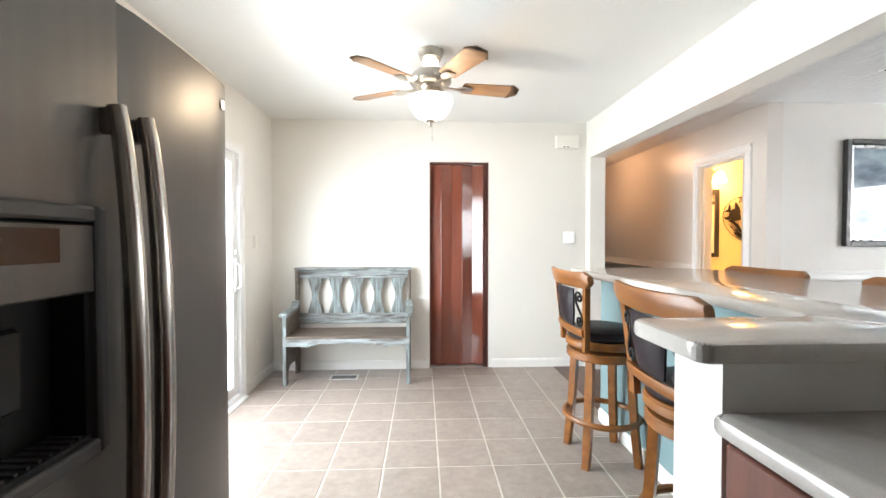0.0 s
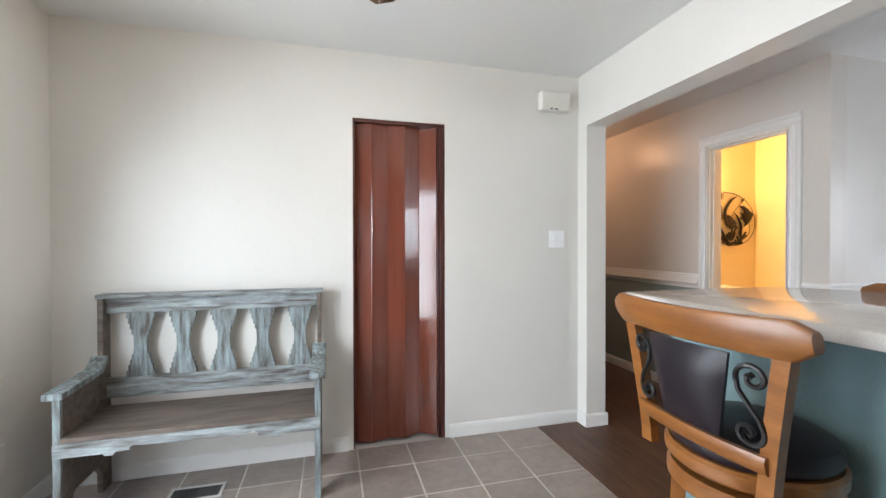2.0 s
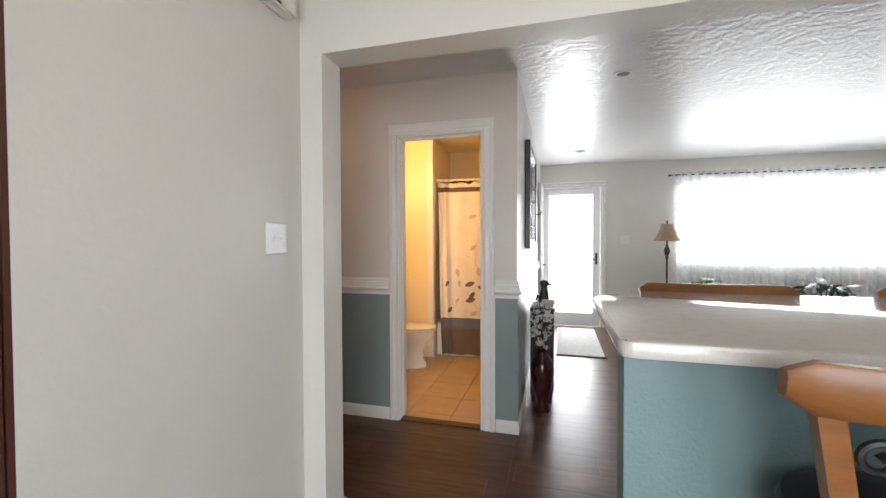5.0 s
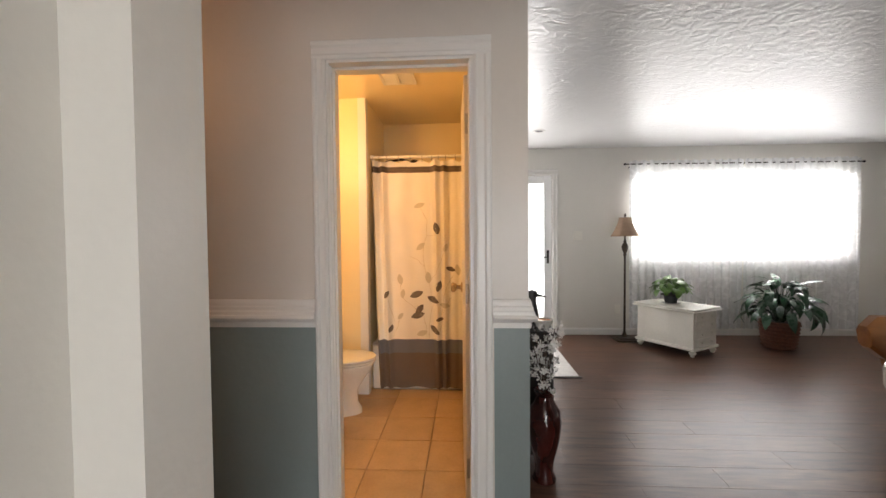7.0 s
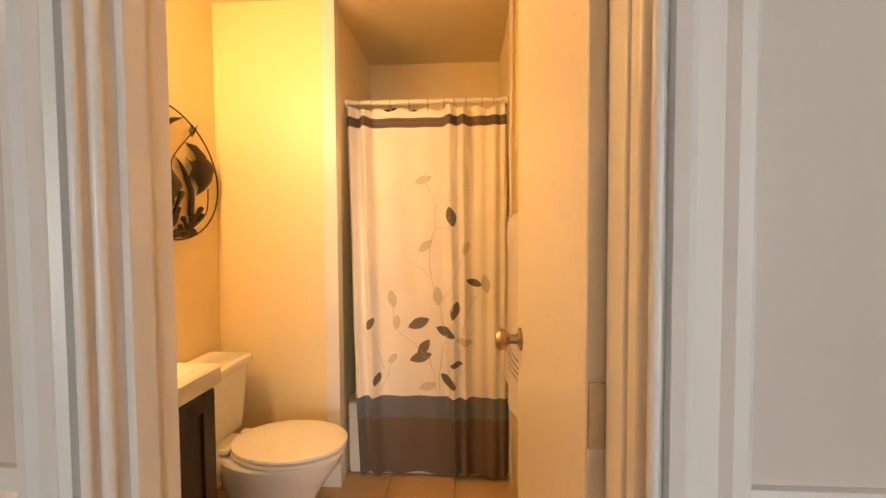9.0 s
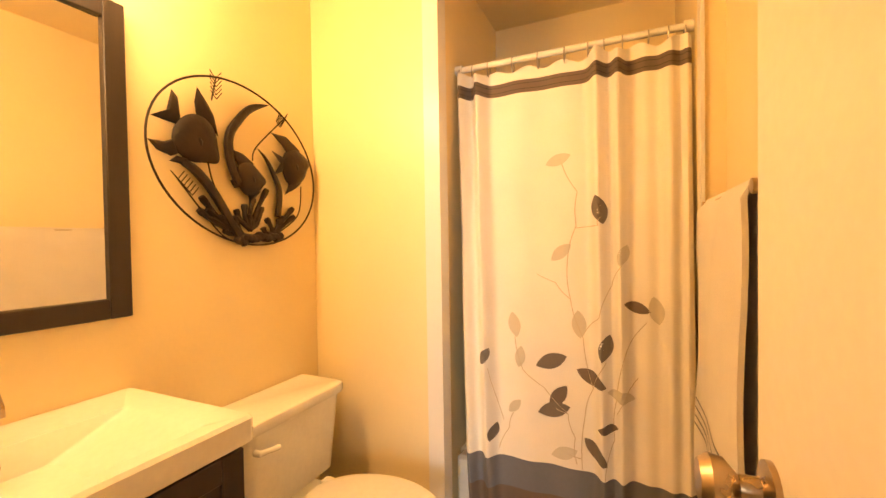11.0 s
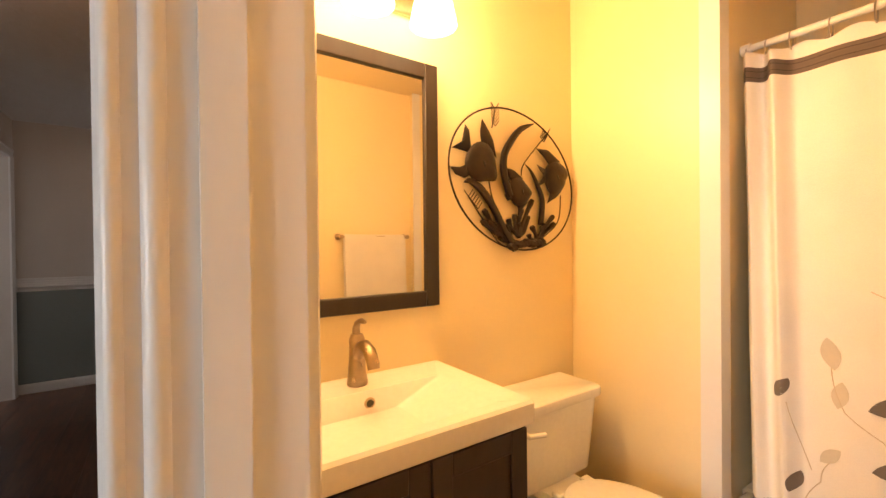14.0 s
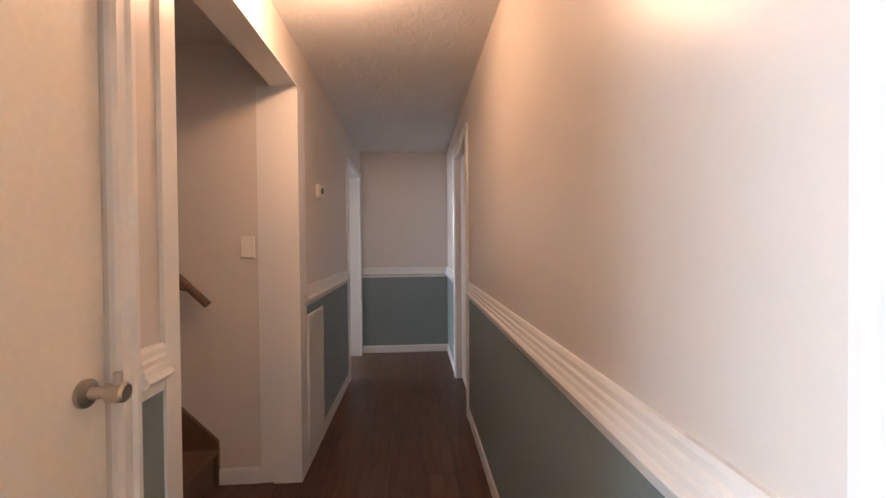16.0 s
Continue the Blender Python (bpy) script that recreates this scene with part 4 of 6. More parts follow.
def switch_plate(name, label, cx, cy, cz, axis, out, w=0.07, h=0.115, toggles=1, mat=PLASTIC):
    s = thing(name, label, "light switch" if "switch" in name else "outlet", base=(cx, cy, cz))

    def bx(u0, u1, d0, d1, z0, z1, bev=0.0):
        if axis == "y":
            a, b = sorted((cy + out * d0, cy + out * d1))
            return (cx + u0, cx + u1, a, b, cz + z0, cz + z1, bev)
        a, b = sorted((cx + out * d0, cx + out * d1))
        return (a, b, cy + u0, cy + u1, cz + z0, cz + z1, bev)
    part("plate", boxes(bx(-w / 2, w / 2, 0, 0.009, -h / 2, h / 2, 0.003)), mat, s)
    for k in range(toggles):
        u = (k - (toggles - 1) / 2) * 0.046
        if name == "outlet":
            part("socket", boxes(bx(u - 0.015, u + 0.015, 0.008, 0.011, 0.008, 0.036, 0.002), bx(u - 0.015, u + 0.015, 0.008, 0.011, -0.036, -0.008, 0.002)), mat, s)
        else:
            part("toggle", boxes(bx(u - 0.005, u + 0.005, 0.005, 0.016, -0.004, 0.012, 0.001)), mat, s)
    return s


BRIGHT_PLASTIC = surf("bright_white_plastic", (0.90, 0.90, 0.90), 0.3, var=0.004, rvar=0.01)
switch_plate("light_switch", "white double light switch plate on the dining wall", 2.207, YD, 1.292, "y", -1, 0.118, 0.118, 2, BRIGHT_PLASTIC)
switch_plate("light_switch", "white light switch plate beside the sliding door", XW, 4.39, 1.25, "x", 1)
switch_plate("outlet", "white wall outlet low beside the sliding door", XW, 4.42, 0.33, "x", 1)

vent = thing("floor_register", "pale metal floor register with dark slats beneath the bench", "floor register", base=(0.03, 4.55, 0))
VENT_METAL = surf("pale_enamel", (0.50, 0.48, 0.46), 0.4)
part("frame", boxes((-0.10, 0.155, 4.47, 4.485, 0, 0.006), (-0.10, 0.155, 4.585, 4.60, 0, 0.006), (-0.10, -0.085, 4.485, 4.585, 0, 0.006), (0.14, 0.155, 4.485, 4.585, 0, 0.006)), VENT_METAL, vent)
# thin black sheet stands in for the dark duct below the slats
part("recess", boxes((-0.085, 0.14, 4.485, 4.585, -0.002, 0.001)), BLACK_PLASTIC, vent)
for k in range(14):
    part("slat", boxes((-0.081 + 0.0162 * k, -0.073 + 0.0162 * k, 4.485, 4.585, 0.001, 0.004)), GREY_PLASTIC, vent)


# ---- bathroom ----
PORCELAIN = surf("glossy_white_porcelain", (0.82, 0.81, 0.77), 0.10, var=0.008, rvar=0.03)
ESPRESSO = surf("espresso_wood", (0.028, 0.020, 0.016), 0.38, var=0.15, vscale=5, stretch=(6, 6, 0.6), grain=0.08)
BRONZE_NICKEL = surf("warm_brushed_nickel", (0.46, 0.36, 0.25), 0.30, metal=1.0, var=0.06, vscale=30)
MIRROR = surf("silvered_mirror", (0.92, 0.92, 0.92), 0.02, metal=1.0, var=0.0, grain=0.0, rvar=0.0)
VX0, VX1, VY0 = 3.755, 4.390, 5.170
van = thing("vanity_cabinet", "espresso wood vanity cabinet with panelled doors under the sink", "vanity", base=(4.07, 5.4, 0))
part("body", boxes((VX0 + 0.012, VX1 - 0.012, VY0 + 0.035, YV - 0.005, 0.08, 0.795), (VX0 + 0.03, VX1 - 0.03, VY0 + 0.07, YV - 0.005, 0, 0.08)), ESPRESSO, van)
for a, b, kx in ((VX0 + 0.02, 4.069, 4.045), (4.075, VX1 - 0.02, 4.10)):
    d = part("door", boxes((a, b, VY0 + 0.022, VY0 + 0.035, 0.10, 0.785), (a, a + 0.055, VY0 + 0.014, VY0 + 0.023, 0.10, 0.785, 0.002), (b - 0.055, b, VY0 + 0.014, VY0 + 0.023, 0.10, 0.785, 0.002), (a + 0.055, b - 0.055, VY0 + 0.014, VY0 + 0.023, 0.73, 0.785, 0.002), (a + 0.055, b - 0.055, VY0 + 0.014, VY0 + 0.023, 0.10, 0.155, 0.002)), ESPRESSO, van)
    part("knob", lathe(bmesh.new(), [(0, 0), (0.006, 0), (0.006, 0.012), (0.014, 0.018), (0.012, 0.026), (0, 0.028)], seg=12, m=pose(kx, VY0 + 0.014, 0.66, 90)), BRONZE_NICKEL, d)

sink = thing("vanity_sink", "glossy white ceramic sink top with a sloping rectangular basin", "sink", base=(4.07, 5.4, 0.8))
bm = bmesh.new()


def loop(poly, radius, z):
    return [bm.verts.new((x, y, z)) for x, y in rounded(poly, [radius] * 4, 5)]


def rect(x0, x1, y0, y1):
    return [(x0, y0), (x1, y0), (x1, y1), (x0, y1)]


loops = [loop(rect(VX0 + 0.004, VX1 - 0.004, VY0 + 0.004, YV), 0.012, 0.796), loop(rect(VX0, VX1, VY0, YV), 0.015, 0.802), loop(rect(VX0, VX1, VY0, YV), 0.015, 0.850), loop(rect(VX0 + 0.007, VX1 - 0.007, VY0 + 0.007, YV), 0.013, 0.858),
         loop(rect(VX0 + 0.030, VX1 - 0.085, VY0 + 0.045, YV - 0.138), 0.012, 0.858), loop(rect(VX0 + 0.034, VX1 - 0.091, VY0 + 0.049, YV - 0.142), 0.012, 0.854),
         loop(rect(VX0 + 0.060, VX1 - 0.300, VY0 + 0.085, YV - 0.158), 0.020, 0.772), loop(rect(VX0 + 0.085, VX1 - 0.330, VY0 + 0.110, YV - 0.180), 0.030, 0.765)]
for a, b in zip(loops, loops[1:]):
    for k in range(len(a)):
        bm.faces.new((a[k], a[(k + 1) % len(a)], b[(k + 1) % len(a)], b[k]))
bm.faces.new(loops[-1])
bm.faces.new(loops[0][::-1])
part("basin", bm, PORCELAIN, sink)
part("overflow_ring", lathe(bmesh.new(), [(0.009, 0), (0.016, 0), (0.016, 0.004), (0.009, 0.004)], seg=16, m=pose(4.06, YV - 0.148, 0.825, 97)), BRONZE_NICKEL, sink)
# solid black disc stands in for the dark inside of the overflow
part("overflow_hole", lathe(bmesh.new(), [(0, 0), (0.011, 0), (0.011, 0.0058), (0, 0.0058)], seg=14, m=pose(4.06, YV - 0.148, 0.825, 97)), BLACK_PLASTIC, sink)
part("drain", lathe(bmesh.new(), [(0, 0.0), (0.026, 0.0), (0.026, 0.004), (0.02, 0.007), (0, 0.008)], (4.015, 5.365, 0.765), 20), BRONZE_NICKEL, sink, "dark bronze pop-up drain")

fct = thing("faucet", "warm brushed nickel single-lever faucet on the sink deck", "faucet", base=(4.055, YV - 0.075, 0.858))
FXX, FYY = 4.055, YV - 0.075
part("body", lathe(bmesh.new(), [(0, 0), (0.030, 0), (0.031, 0.006), (0.027, 0.03), (0.0235, 0.08), (0.022, 0.118), (0.0235, 0.124), (0.0225, 0.136), (0.017, 0.148), (0, 0.152)], (FXX, FYY, 0.858), 20), BRONZE_NICKEL, fct)
part("spout", tube(bmesh.new(), [(FXX, FYY - 0.008, 0.945), (FXX, FYY - 0.030, 0.972), (FXX, FYY - 0.060, 0.982), (FXX, FYY - 0.090, 0.972), (FXX, FYY - 0.110, 0.948), (FXX, FYY - 0.116, 0.930)], [0.019, 0.019, 0.018, 0.018, 0.018, 0.0165], 14), BRONZE_NICKEL, fct)
part("lever", tube(bmesh.new(), [(FXX, FYY + 0.004, 1.002), (FXX, FYY + 0.006, 1.022), (FXX, FYY - 0.006, 1.040), (FXX, FYY - 0.030, 1.050), (FXX, FYY - 0.060, 1.049)], [0.016, 0.014, 0.012, 0.009, 0.006], 12, flat=0.7), BRONZE_NICKEL, fct)

soap = thing("soap_dispenser", "teal hand soap pump bottle with a printed label", "soap bottle", base=(3.878, YV - 0.085, 0.858))
SX, SY = 3.878, YV - 0.085
AQUA = surf("translucent_teal_soap", (0.30, 0.52, 0.54), 0.10, var=0.1, vscale=20)
AQUA.node_tree.nodes["Principled BSDF"].inputs["Transmission Weight"].default_value = 0.75
WHITE_PLASTIC = surf("white_plastic", (0.82, 0.80, 0.74), 0.3, var=0.01)
part("bottle", lathe(bmesh.new(), [(0, 0), (0.036, 0), (0.040, 0.008), (0.038, 0.05), (0.040, 0.085), (0.034, 0.108), (0.016, 0.120), (0.014, 0.128), (0, 0.128)], (SX, SY, 0.858), 24, 1.0, 0.62), AQUA, soap)
part("collar", lathe(bmesh.new(), [(0, 0.126), (0.016, 0.126), (0.016, 0.142), (0.010, 0.146), (0, 0.146)], (SX, SY, 0.858), 18), WHITE_PLASTIC, soap)
pb = tube(bmesh.new(), [(SX, SY, 1.0), (SX, SY, 1.035)], 0.006, 10)
box(pb, SX - 0.018, SX + 0.018, SY - 0.040, SY + 0.012, 1.032, 1.045, 0.005)
part("pump", pb, WHITE_PLASTIC, soap)
part("label_panel", boxes((SX - 0.026, SX + 0.026, SY - 0.0265, SY - 0.0245, 0.872, 0.955)), surf("pale_label_paper", (0.55, 0.66, 0.60), 0.5, var=0.25, vscale=40), soap, "pale floral label with a dark brand bar")
part("brand_bar", boxes((SX - 0.018, SX + 0.018, SY - 0.0278, SY - 0.0262, 0.930, 0.944)), surf("navy_print", (0.02, 0.03, 0.10), 0.5), soap)
part("text_bar", boxes((SX - 0.020, SX + 0.014, SY - 0.0278, SY - 0.0262, 0.918, 0.921), (SX - 0.020, SX + 0.006, SY - 0.0278, SY - 0.0262, 0.911, 0.914)), surf("navy_print", (0.02, 0.03, 0.10), 0.5), soap)

mir = thing("wall_mirror", "rectangular bathroom mirror in a flat espresso frame above the sink", "mirror", base=(4.07, YV, 1.055))
MX0, MX1, MZ0, MZ1, MF = 3.762, 4.384, 1.056, 1.886, 0.052
part("frame", boxes((MX0, MX0 + MF, YV - 0.026, YV - 0.002, MZ0, MZ1, 0.003), (MX1 - MF, MX1, YV - 0.026, YV - 0.002, MZ0, MZ1, 0.003), (MX0 + MF, MX1 - MF, YV - 0.026, YV - 0.002, MZ0, MZ0 + MF, 0.003), (MX0 + MF, MX1 - MF, YV - 0.026, YV - 0.002, MZ1 - MF, MZ1, 0.003)), ESPRESSO, mir)
part("mirror_glass", boxes((MX0 + MF - 0.004, MX1 - MF + 0.004, YV - 0.014, YV - 0.004, MZ0 + MF - 0.004, MZ1 - MF + 0.004)), MIRROR, mir, "clear silvered glass", smooth=False)

vl = thing("vanity_light", "nickel bar light with three glowing glass shades above the mirror", "wall light", base=(4.08, YV, 2.05))
LITGLASS = glow("lit_vanity_glass", (1.0, 0.80, 0.48), 5.0)
part("back_plate", boxes((3.80, 4.36, YV - 0.028, YV - 0.001, 2.03, 2.10, 0.006)), BRONZE_NICKEL, vl)
for bx in (3.86, 4.08, 4.30):
    part("arm", tube(bmesh.new(), [(bx, YV - 0.02, 2.07), (bx, YV - 0.12, 2.10), (bx, YV - 0.13, 2.085)], 0.010, 8), BRONZE_NICKEL, vl)
    sh = part("shade", lathe(bmesh.new(), [(0.022, 2.085), (0.040, 2.07), (0.062, 2.02), (0.075, 1.955)], (bx, YV - 0.13, 0), 24), LITGLASS, vl, "glowing frosted glass bell shade")
    sh.visible_shadow = False

# fish sculpture
FISH = surf("aged_copper_metal", (0.050, 0.034, 0.024), 0.45, metal=0.7, col2=(0.020, 0.018, 0.018), vscale=14, bump=0.25, bscale=40)
art = thing("wall_sculpture", "dark copper wall sculpture of fish and coral in a ring", "wall art", base=(4.78, YV, 1.52))
AX, AZ, AY = 4.760, 1.520, YV - 0.022


def on_art(u, v):
    """Ring coordinates, about one at the rim, to the wall."""
    return (AX + 0.335 * u - 0.080 * v, AY, AZ + 0.284 * v + 0.03 * u)


part("ring", tube(bmesh.new(), [on_art(0.015 + 0.975 * math.cos(a), 0.975 * math.sin(a)) for a in (2 * math.pi * k / 64 for k in range(64))], 0.0036, 6, True), FISH, art)


def blob(poly, depth=0.016, y=0.0):
    """A cut-out of ring coordinates, pillowed towards the room."""
    t = bmesh.new()
    pts = [Vector(on_art(u, v)) for u, v in poly]
    c = sum(pts, Vector()) / len(pts)
    loops_ = []
    for q, d in ((1.0, 0.0), (0.92, 0.45), (0.6, 0.9), (0.25, 1.0)):
        loops_.append([t.verts.new(c + (p - c) * q + Vector((0, y - depth * d, 0))) for p in pts])
    for a, b in zip(loops_, loops_[1:]):
        for k in range(len(a)):
            t.faces.new((a[k], a[(k + 1) % len(a)], b[(k + 1) % len(a)], b[k]))
    t.faces.new(loops_[-1])
    t.faces.new(loops_[0][::-1])
    return t


def softened(pts):
    """Corner cutting, twice, for a rounded outline."""
    for _ in range(2):
        pts = [q for a, b in zip(pts, pts[1:] + pts[:1]) for q in ((a[0] * 0.75 + b[0] * 0.25, a[1] * 0.75 + b[1] * 0.25), (a[0] * 0.25 + b[0] * 0.75, a[1] * 0.25 + b[1] * 0.75))]
    return pts


def fish(body, fins, gill):
    """One angelfish: a domed plate with pointed fins and an eye slot."""
    body = softened(body)
    b = part("fish", blob(body, 0.020), FISH, art, "domed dark metal fish")
    for fin in fins:
        part("fin", blob(fin, 0.007), FISH, b)
    u, v = gill
    part("gill", blob([(u + 0.018 * math.cos(a), v + 0.050 * math.sin(a)) for a in (2 * math.pi * k / 8 for k in range(8))], 0.003, -0.019), BLACK_IRON, b)


fish([(-0.71, 0.27), (-0.64, 0.39), (-0.52, 0.49), (-0.4, 0.52), (-0.3, 0.47), (-0.26, 0.34), (-0.28, 0.16), (-0.3, -0.01), (-0.47, 0.0), (-0.59, -0.01), (-0.68, 0.04), (-0.73, 0.15)],
     ([(-0.64, 0.37), (-0.85, 0.42), (-0.69, 0.5), (-0.59, 0.72), (-0.55, 0.65), (-0.58, 0.44)], [(-0.42, 0.49), (-0.4, 0.64), (-0.33, 0.81), (-0.27, 0.67), (-0.23, 0.53), (-0.24, 0.3), (-0.33, 0.43)],
      [(-0.69, 0.22), (-0.8, 0.18), (-0.93, 0.19), (-0.88, 0.09), (-0.77, 0.04), (-0.7, 0.07)], [(-0.8, -0.01), (-0.66, -0.04), (-0.61, 0.03), (-0.72, 0.05)]), (-0.49, 0.21))
fish([(-0.14, -0.05), (-0.06, 0.05), (0.07, 0.06), (0.15, -0.06), (0.23, -0.18), (0.15, -0.25), (0.07, -0.33), (-0.06, -0.37), (-0.14, -0.31), (-0.16, -0.18)],
     ([(-0.14, 0.19), (-0.01, 0.15), (0.12, 0.03), (-0.1, 0.01)], [(-0.24, -0.18), (-0.12, -0.16), (-0.12, -0.25), (-0.21, -0.27)], [(0.12, -0.3), (-0.06, -0.44), (-0.07, -0.35)]), (0.01, -0.16))
fish([(0.56, 0.21), (0.73, 0.3), (0.88, 0.24), (0.99, 0.1), (0.9, 0.02), (0.81, -0.14), (0.62, -0.25), (0.51, -0.18), (0.48, -0.0)],
     ([(0.45, 0.46), (0.67, 0.44), (0.86, 0.27), (0.64, 0.2), (0.58, 0.31)], [(0.4, 0.23), (0.58, 0.15), (0.51, -0.03), (0.36, -0.08), (0.49, 0.08)], [(0.45, -0.34), (0.56, -0.17), (0.77, -0.17), (0.64, -0.26)]), (0.69, 0.03))


def bent(pts, n=5):
    """A smooth line through points."""
    out = []
    for k in range(len(pts) - 1):
        p0, p1, p2, p3 = (Vector(pts[min(max(k + d, 0), len(pts) - 1)]) for d in (-1, 0, 1, 2))
        for i in range(n):
            q = i / n
            out.append(0.5 * (2 * p1 + (p2 - p0) * q + (2 * p0 - 5 * p1 + 4 * p2 - p3) * q * q + (3 * p1 - p0 - 3 * p2 + p3) * q ** 3))
    return out + [Vector(pts[-1])]


def frond(pts, widths):
    line = bent([(u, v, w) for (u, v), w in zip(pts, widths)])
    part("seaweed", tube(bmesh.new(), [Vector(on_art(p.x, p.y)) + Vector((0, 0.004, 0)) for p in line], [max(0.001, p.z) for p in line], 10, flat=0.55), FISH, art)


frond([(-0.14, -0.2), (-0.16, 0.08), (-0.1, 0.34), (0.06, 0.54), (0.26, 0.71), (0.52, 0.81)], (0.026, 0.027, 0.026, 0.024, 0.018, 0.002))
frond([(0.28, -0.63), (0.39, -0.3), (0.36, -0.07), (0.3, 0.12), (0.22, 0.23)], (0.022, 0.021, 0.017, 0.011, 0.002))
frond([(-0.68, -0.0), (-0.57, -0.09), (-0.47, -0.27), (-0.4, -0.47), (-0.34, -0.68), (-0.24, -0.92)], (0.016, 0.025, 0.026, 0.025, 0.026, 0.030))
for pts in ([(-0.26, -0.93), (-0.47, -0.83), (-0.62, -0.54), (-0.77, -0.19)], [(-0.24, -0.9), (-0.42, -0.31), (-0.43, 0.0)], [(0.7, 0.67), (0.2, 0.25), (0.1, 0.07)], [(-0.21, 0.7), (-0.1, 0.95)], [(0.07, -0.91), (0.57, -0.64), (0.74, -0.23)]):
    part("wire", tube(bmesh.new(), [on_art(p.x, p.y) for p in bent(pts)], 0.0026, 5), FISH, art)
for (u0, v0), (du, dv) in (((-0.77, -0.19), (0.11, -0.20)), ((-0.1, 0.95), (-0.06, -0.27)), ((0.7, 0.67), (-0.10, -0.14))):
    t = bmesh.new()
    for k in range(6):
        c = (u0 + du * k / 6, v0 + dv * k / 6)
        for side in (-1, 1):
            tube(t, [on_art(*c), on_art(c[0] + side * 0.075 * math.cos(0.6) + 0.02, c[1] + 0.085)], 0.0017, 4)
    part("fern", t, FISH, art)


def coral(root, tips):
    """Knobbly branches with swollen ends from one root."""
    for k, tip in enumerate(tips):
        mid = ((root[0] + tip[0]) / 2 + 0.03 * (-1) ** k, (root[1] + tip[1]) / 2 - 0.02)
        part("coral", tube(bmesh.new(), [on_art(p.x, p.y) for p in bent([root, mid, tip], 4)], [0.010, 0.009, 0.008, 0.008, 0.008, 0.008, 0.009, 0.012, 0.010], 7), FISH, art)


coral((-0.3, -0.81), [(-0.46, -0.59), (-0.6, -0.37), (-0.58, -0.51), (-0.66, -0.51), (-0.57, -0.61), (-0.45, -0.75), (-0.32, -0.6)])
coral((-0.15, -0.77), [(-0.12, -0.58), (-0.26, -0.52), (-0.3, -0.6), (-0.14, -0.46), (0.07, -0.5), (0.2, -0.28), (0.0, -0.61), (-0.01, -0.39)])
coral((0.12, -0.86), [(0.28, -0.66), (0.52, -0.53), (0.34, -0.63), (0.51, -0.64), (0.1, -0.65), (0.02, -0.76)])
rnd = random.Random(4)
for k in range(11):
    u, v = -0.32 + 0.052 * k, -0.90 + 0.05 * rnd.random()
    part("coral", blob(softened([(u + (0.05 + 0.02 * rnd.random()) * math.cos(a), v + (0.055 + 0.02 * rnd.random()) * math.sin(a)) for a in (2 * math.pi * n / 7 for n in range(7))]), 0.022), FISH, art)

# toilet
toi = thing("toilet", "white two-piece toilet with a closed lid beside the vanity", "toilet", base=(4.785, 5.3, 0))
TX = 4.785


def ellipse_lathe(rows, seg=32):
    """Rows of half-width, front y, back y, height."""
    t = bmesh.new()
    rings = []
    for hw, yf, yb, z in rows:
        cy, hy = (yf + yb) / 2, (yb - yf) / 2
        rings.append([t.verts.new((TX + hw * math.cos(a), cy + hy * math.sin(a), z)) for a in (2 * math.pi * k / seg for k in range(seg))])
    for a, b in zip(rings, rings[1:]):
        for k in range(seg):
            t.faces.new((a[k], a[(k + 1) % seg], b[(k + 1) % seg], b[k]))
    t.faces.new(rings[0][::-1])
    t.faces.new(rings[-1])
    return t


part("bowl", ellipse_lathe([(0.105, 5.00, 5.42, 0.0), (0.105, 5.00, 5.42, 0.03), (0.090, 5.03, 5.40, 0.08), (0.090, 5.03, 5.40, 0.17), (0.122, 4.98, 5.42, 0.25), (0.162, 4.925, 5.42, 0.32), (0.170, 4.908, 5.42, 0.362), (0.165, 4.915, 5.41, 0.371)]), PORCELAIN, toi)
part("seat", ellipse_lathe([(0.166, 4.908, 5.36, 0.373), (0.174, 4.897, 5.37, 0.379), (0.174, 4.897, 5.37, 0.389), (0.168, 4.905, 5.365, 0.393)]), PORCELAIN, toi)
part("lid", ellipse_lathe([(0.169, 4.902, 5.362, 0.397), (0.176, 4.892, 5.368, 0.402), (0.175, 4.894, 5.367, 0.412), (0.14, 4.935, 5.34, 0.419), (0.06, 5.05, 5.24, 0.422)]), PORCELAIN, toi)
for hx in (-0.075, 0.075):
    part("hinge", boxes((TX + hx - 0.022, TX + hx + 0.022, 5.345, 5.385, 0.385, 0.408, 0.006)), PORCELAIN, toi)
part("rear_deck", boxes((TX - 0.11, TX + 0.11, 5.36, 5.60, 0.30, 0.385, 0.02)), PORCELAIN, toi)
t = bmesh.new()
for w0, w1, y0, y1, z0, z1 in ((0.205, 0.228, 5.435, 5.415, 0.385, 0.665),):
    lo = [(TX - w0, y0), (TX + w0, y0), (TX + w0, YV - 0.02), (TX - w0, YV - 0.02)]
    hi = [(TX - w1, y1), (TX + w1, y1), (TX + w1, YV - 0.015), (TX - w1, YV - 0.015)]
    a = [t.verts.new((x, y, z0)) for x, y in rounded(lo, [0.05, 0.05, 0.02, 0.02])]
    b = [t.verts.new((x, y, z1)) for x, y in rounded(hi, [0.05, 0.05, 0.02, 0.02])]
    for k in range(len(a)):
        t.faces.new((a[k], a[(k + 1) % len(a)], b[(k + 1) % len(a)], b[k]))
    t.faces.new(a[::-1])
    t.faces.new(b)
part("tank", t, PORCELAIN, toi)
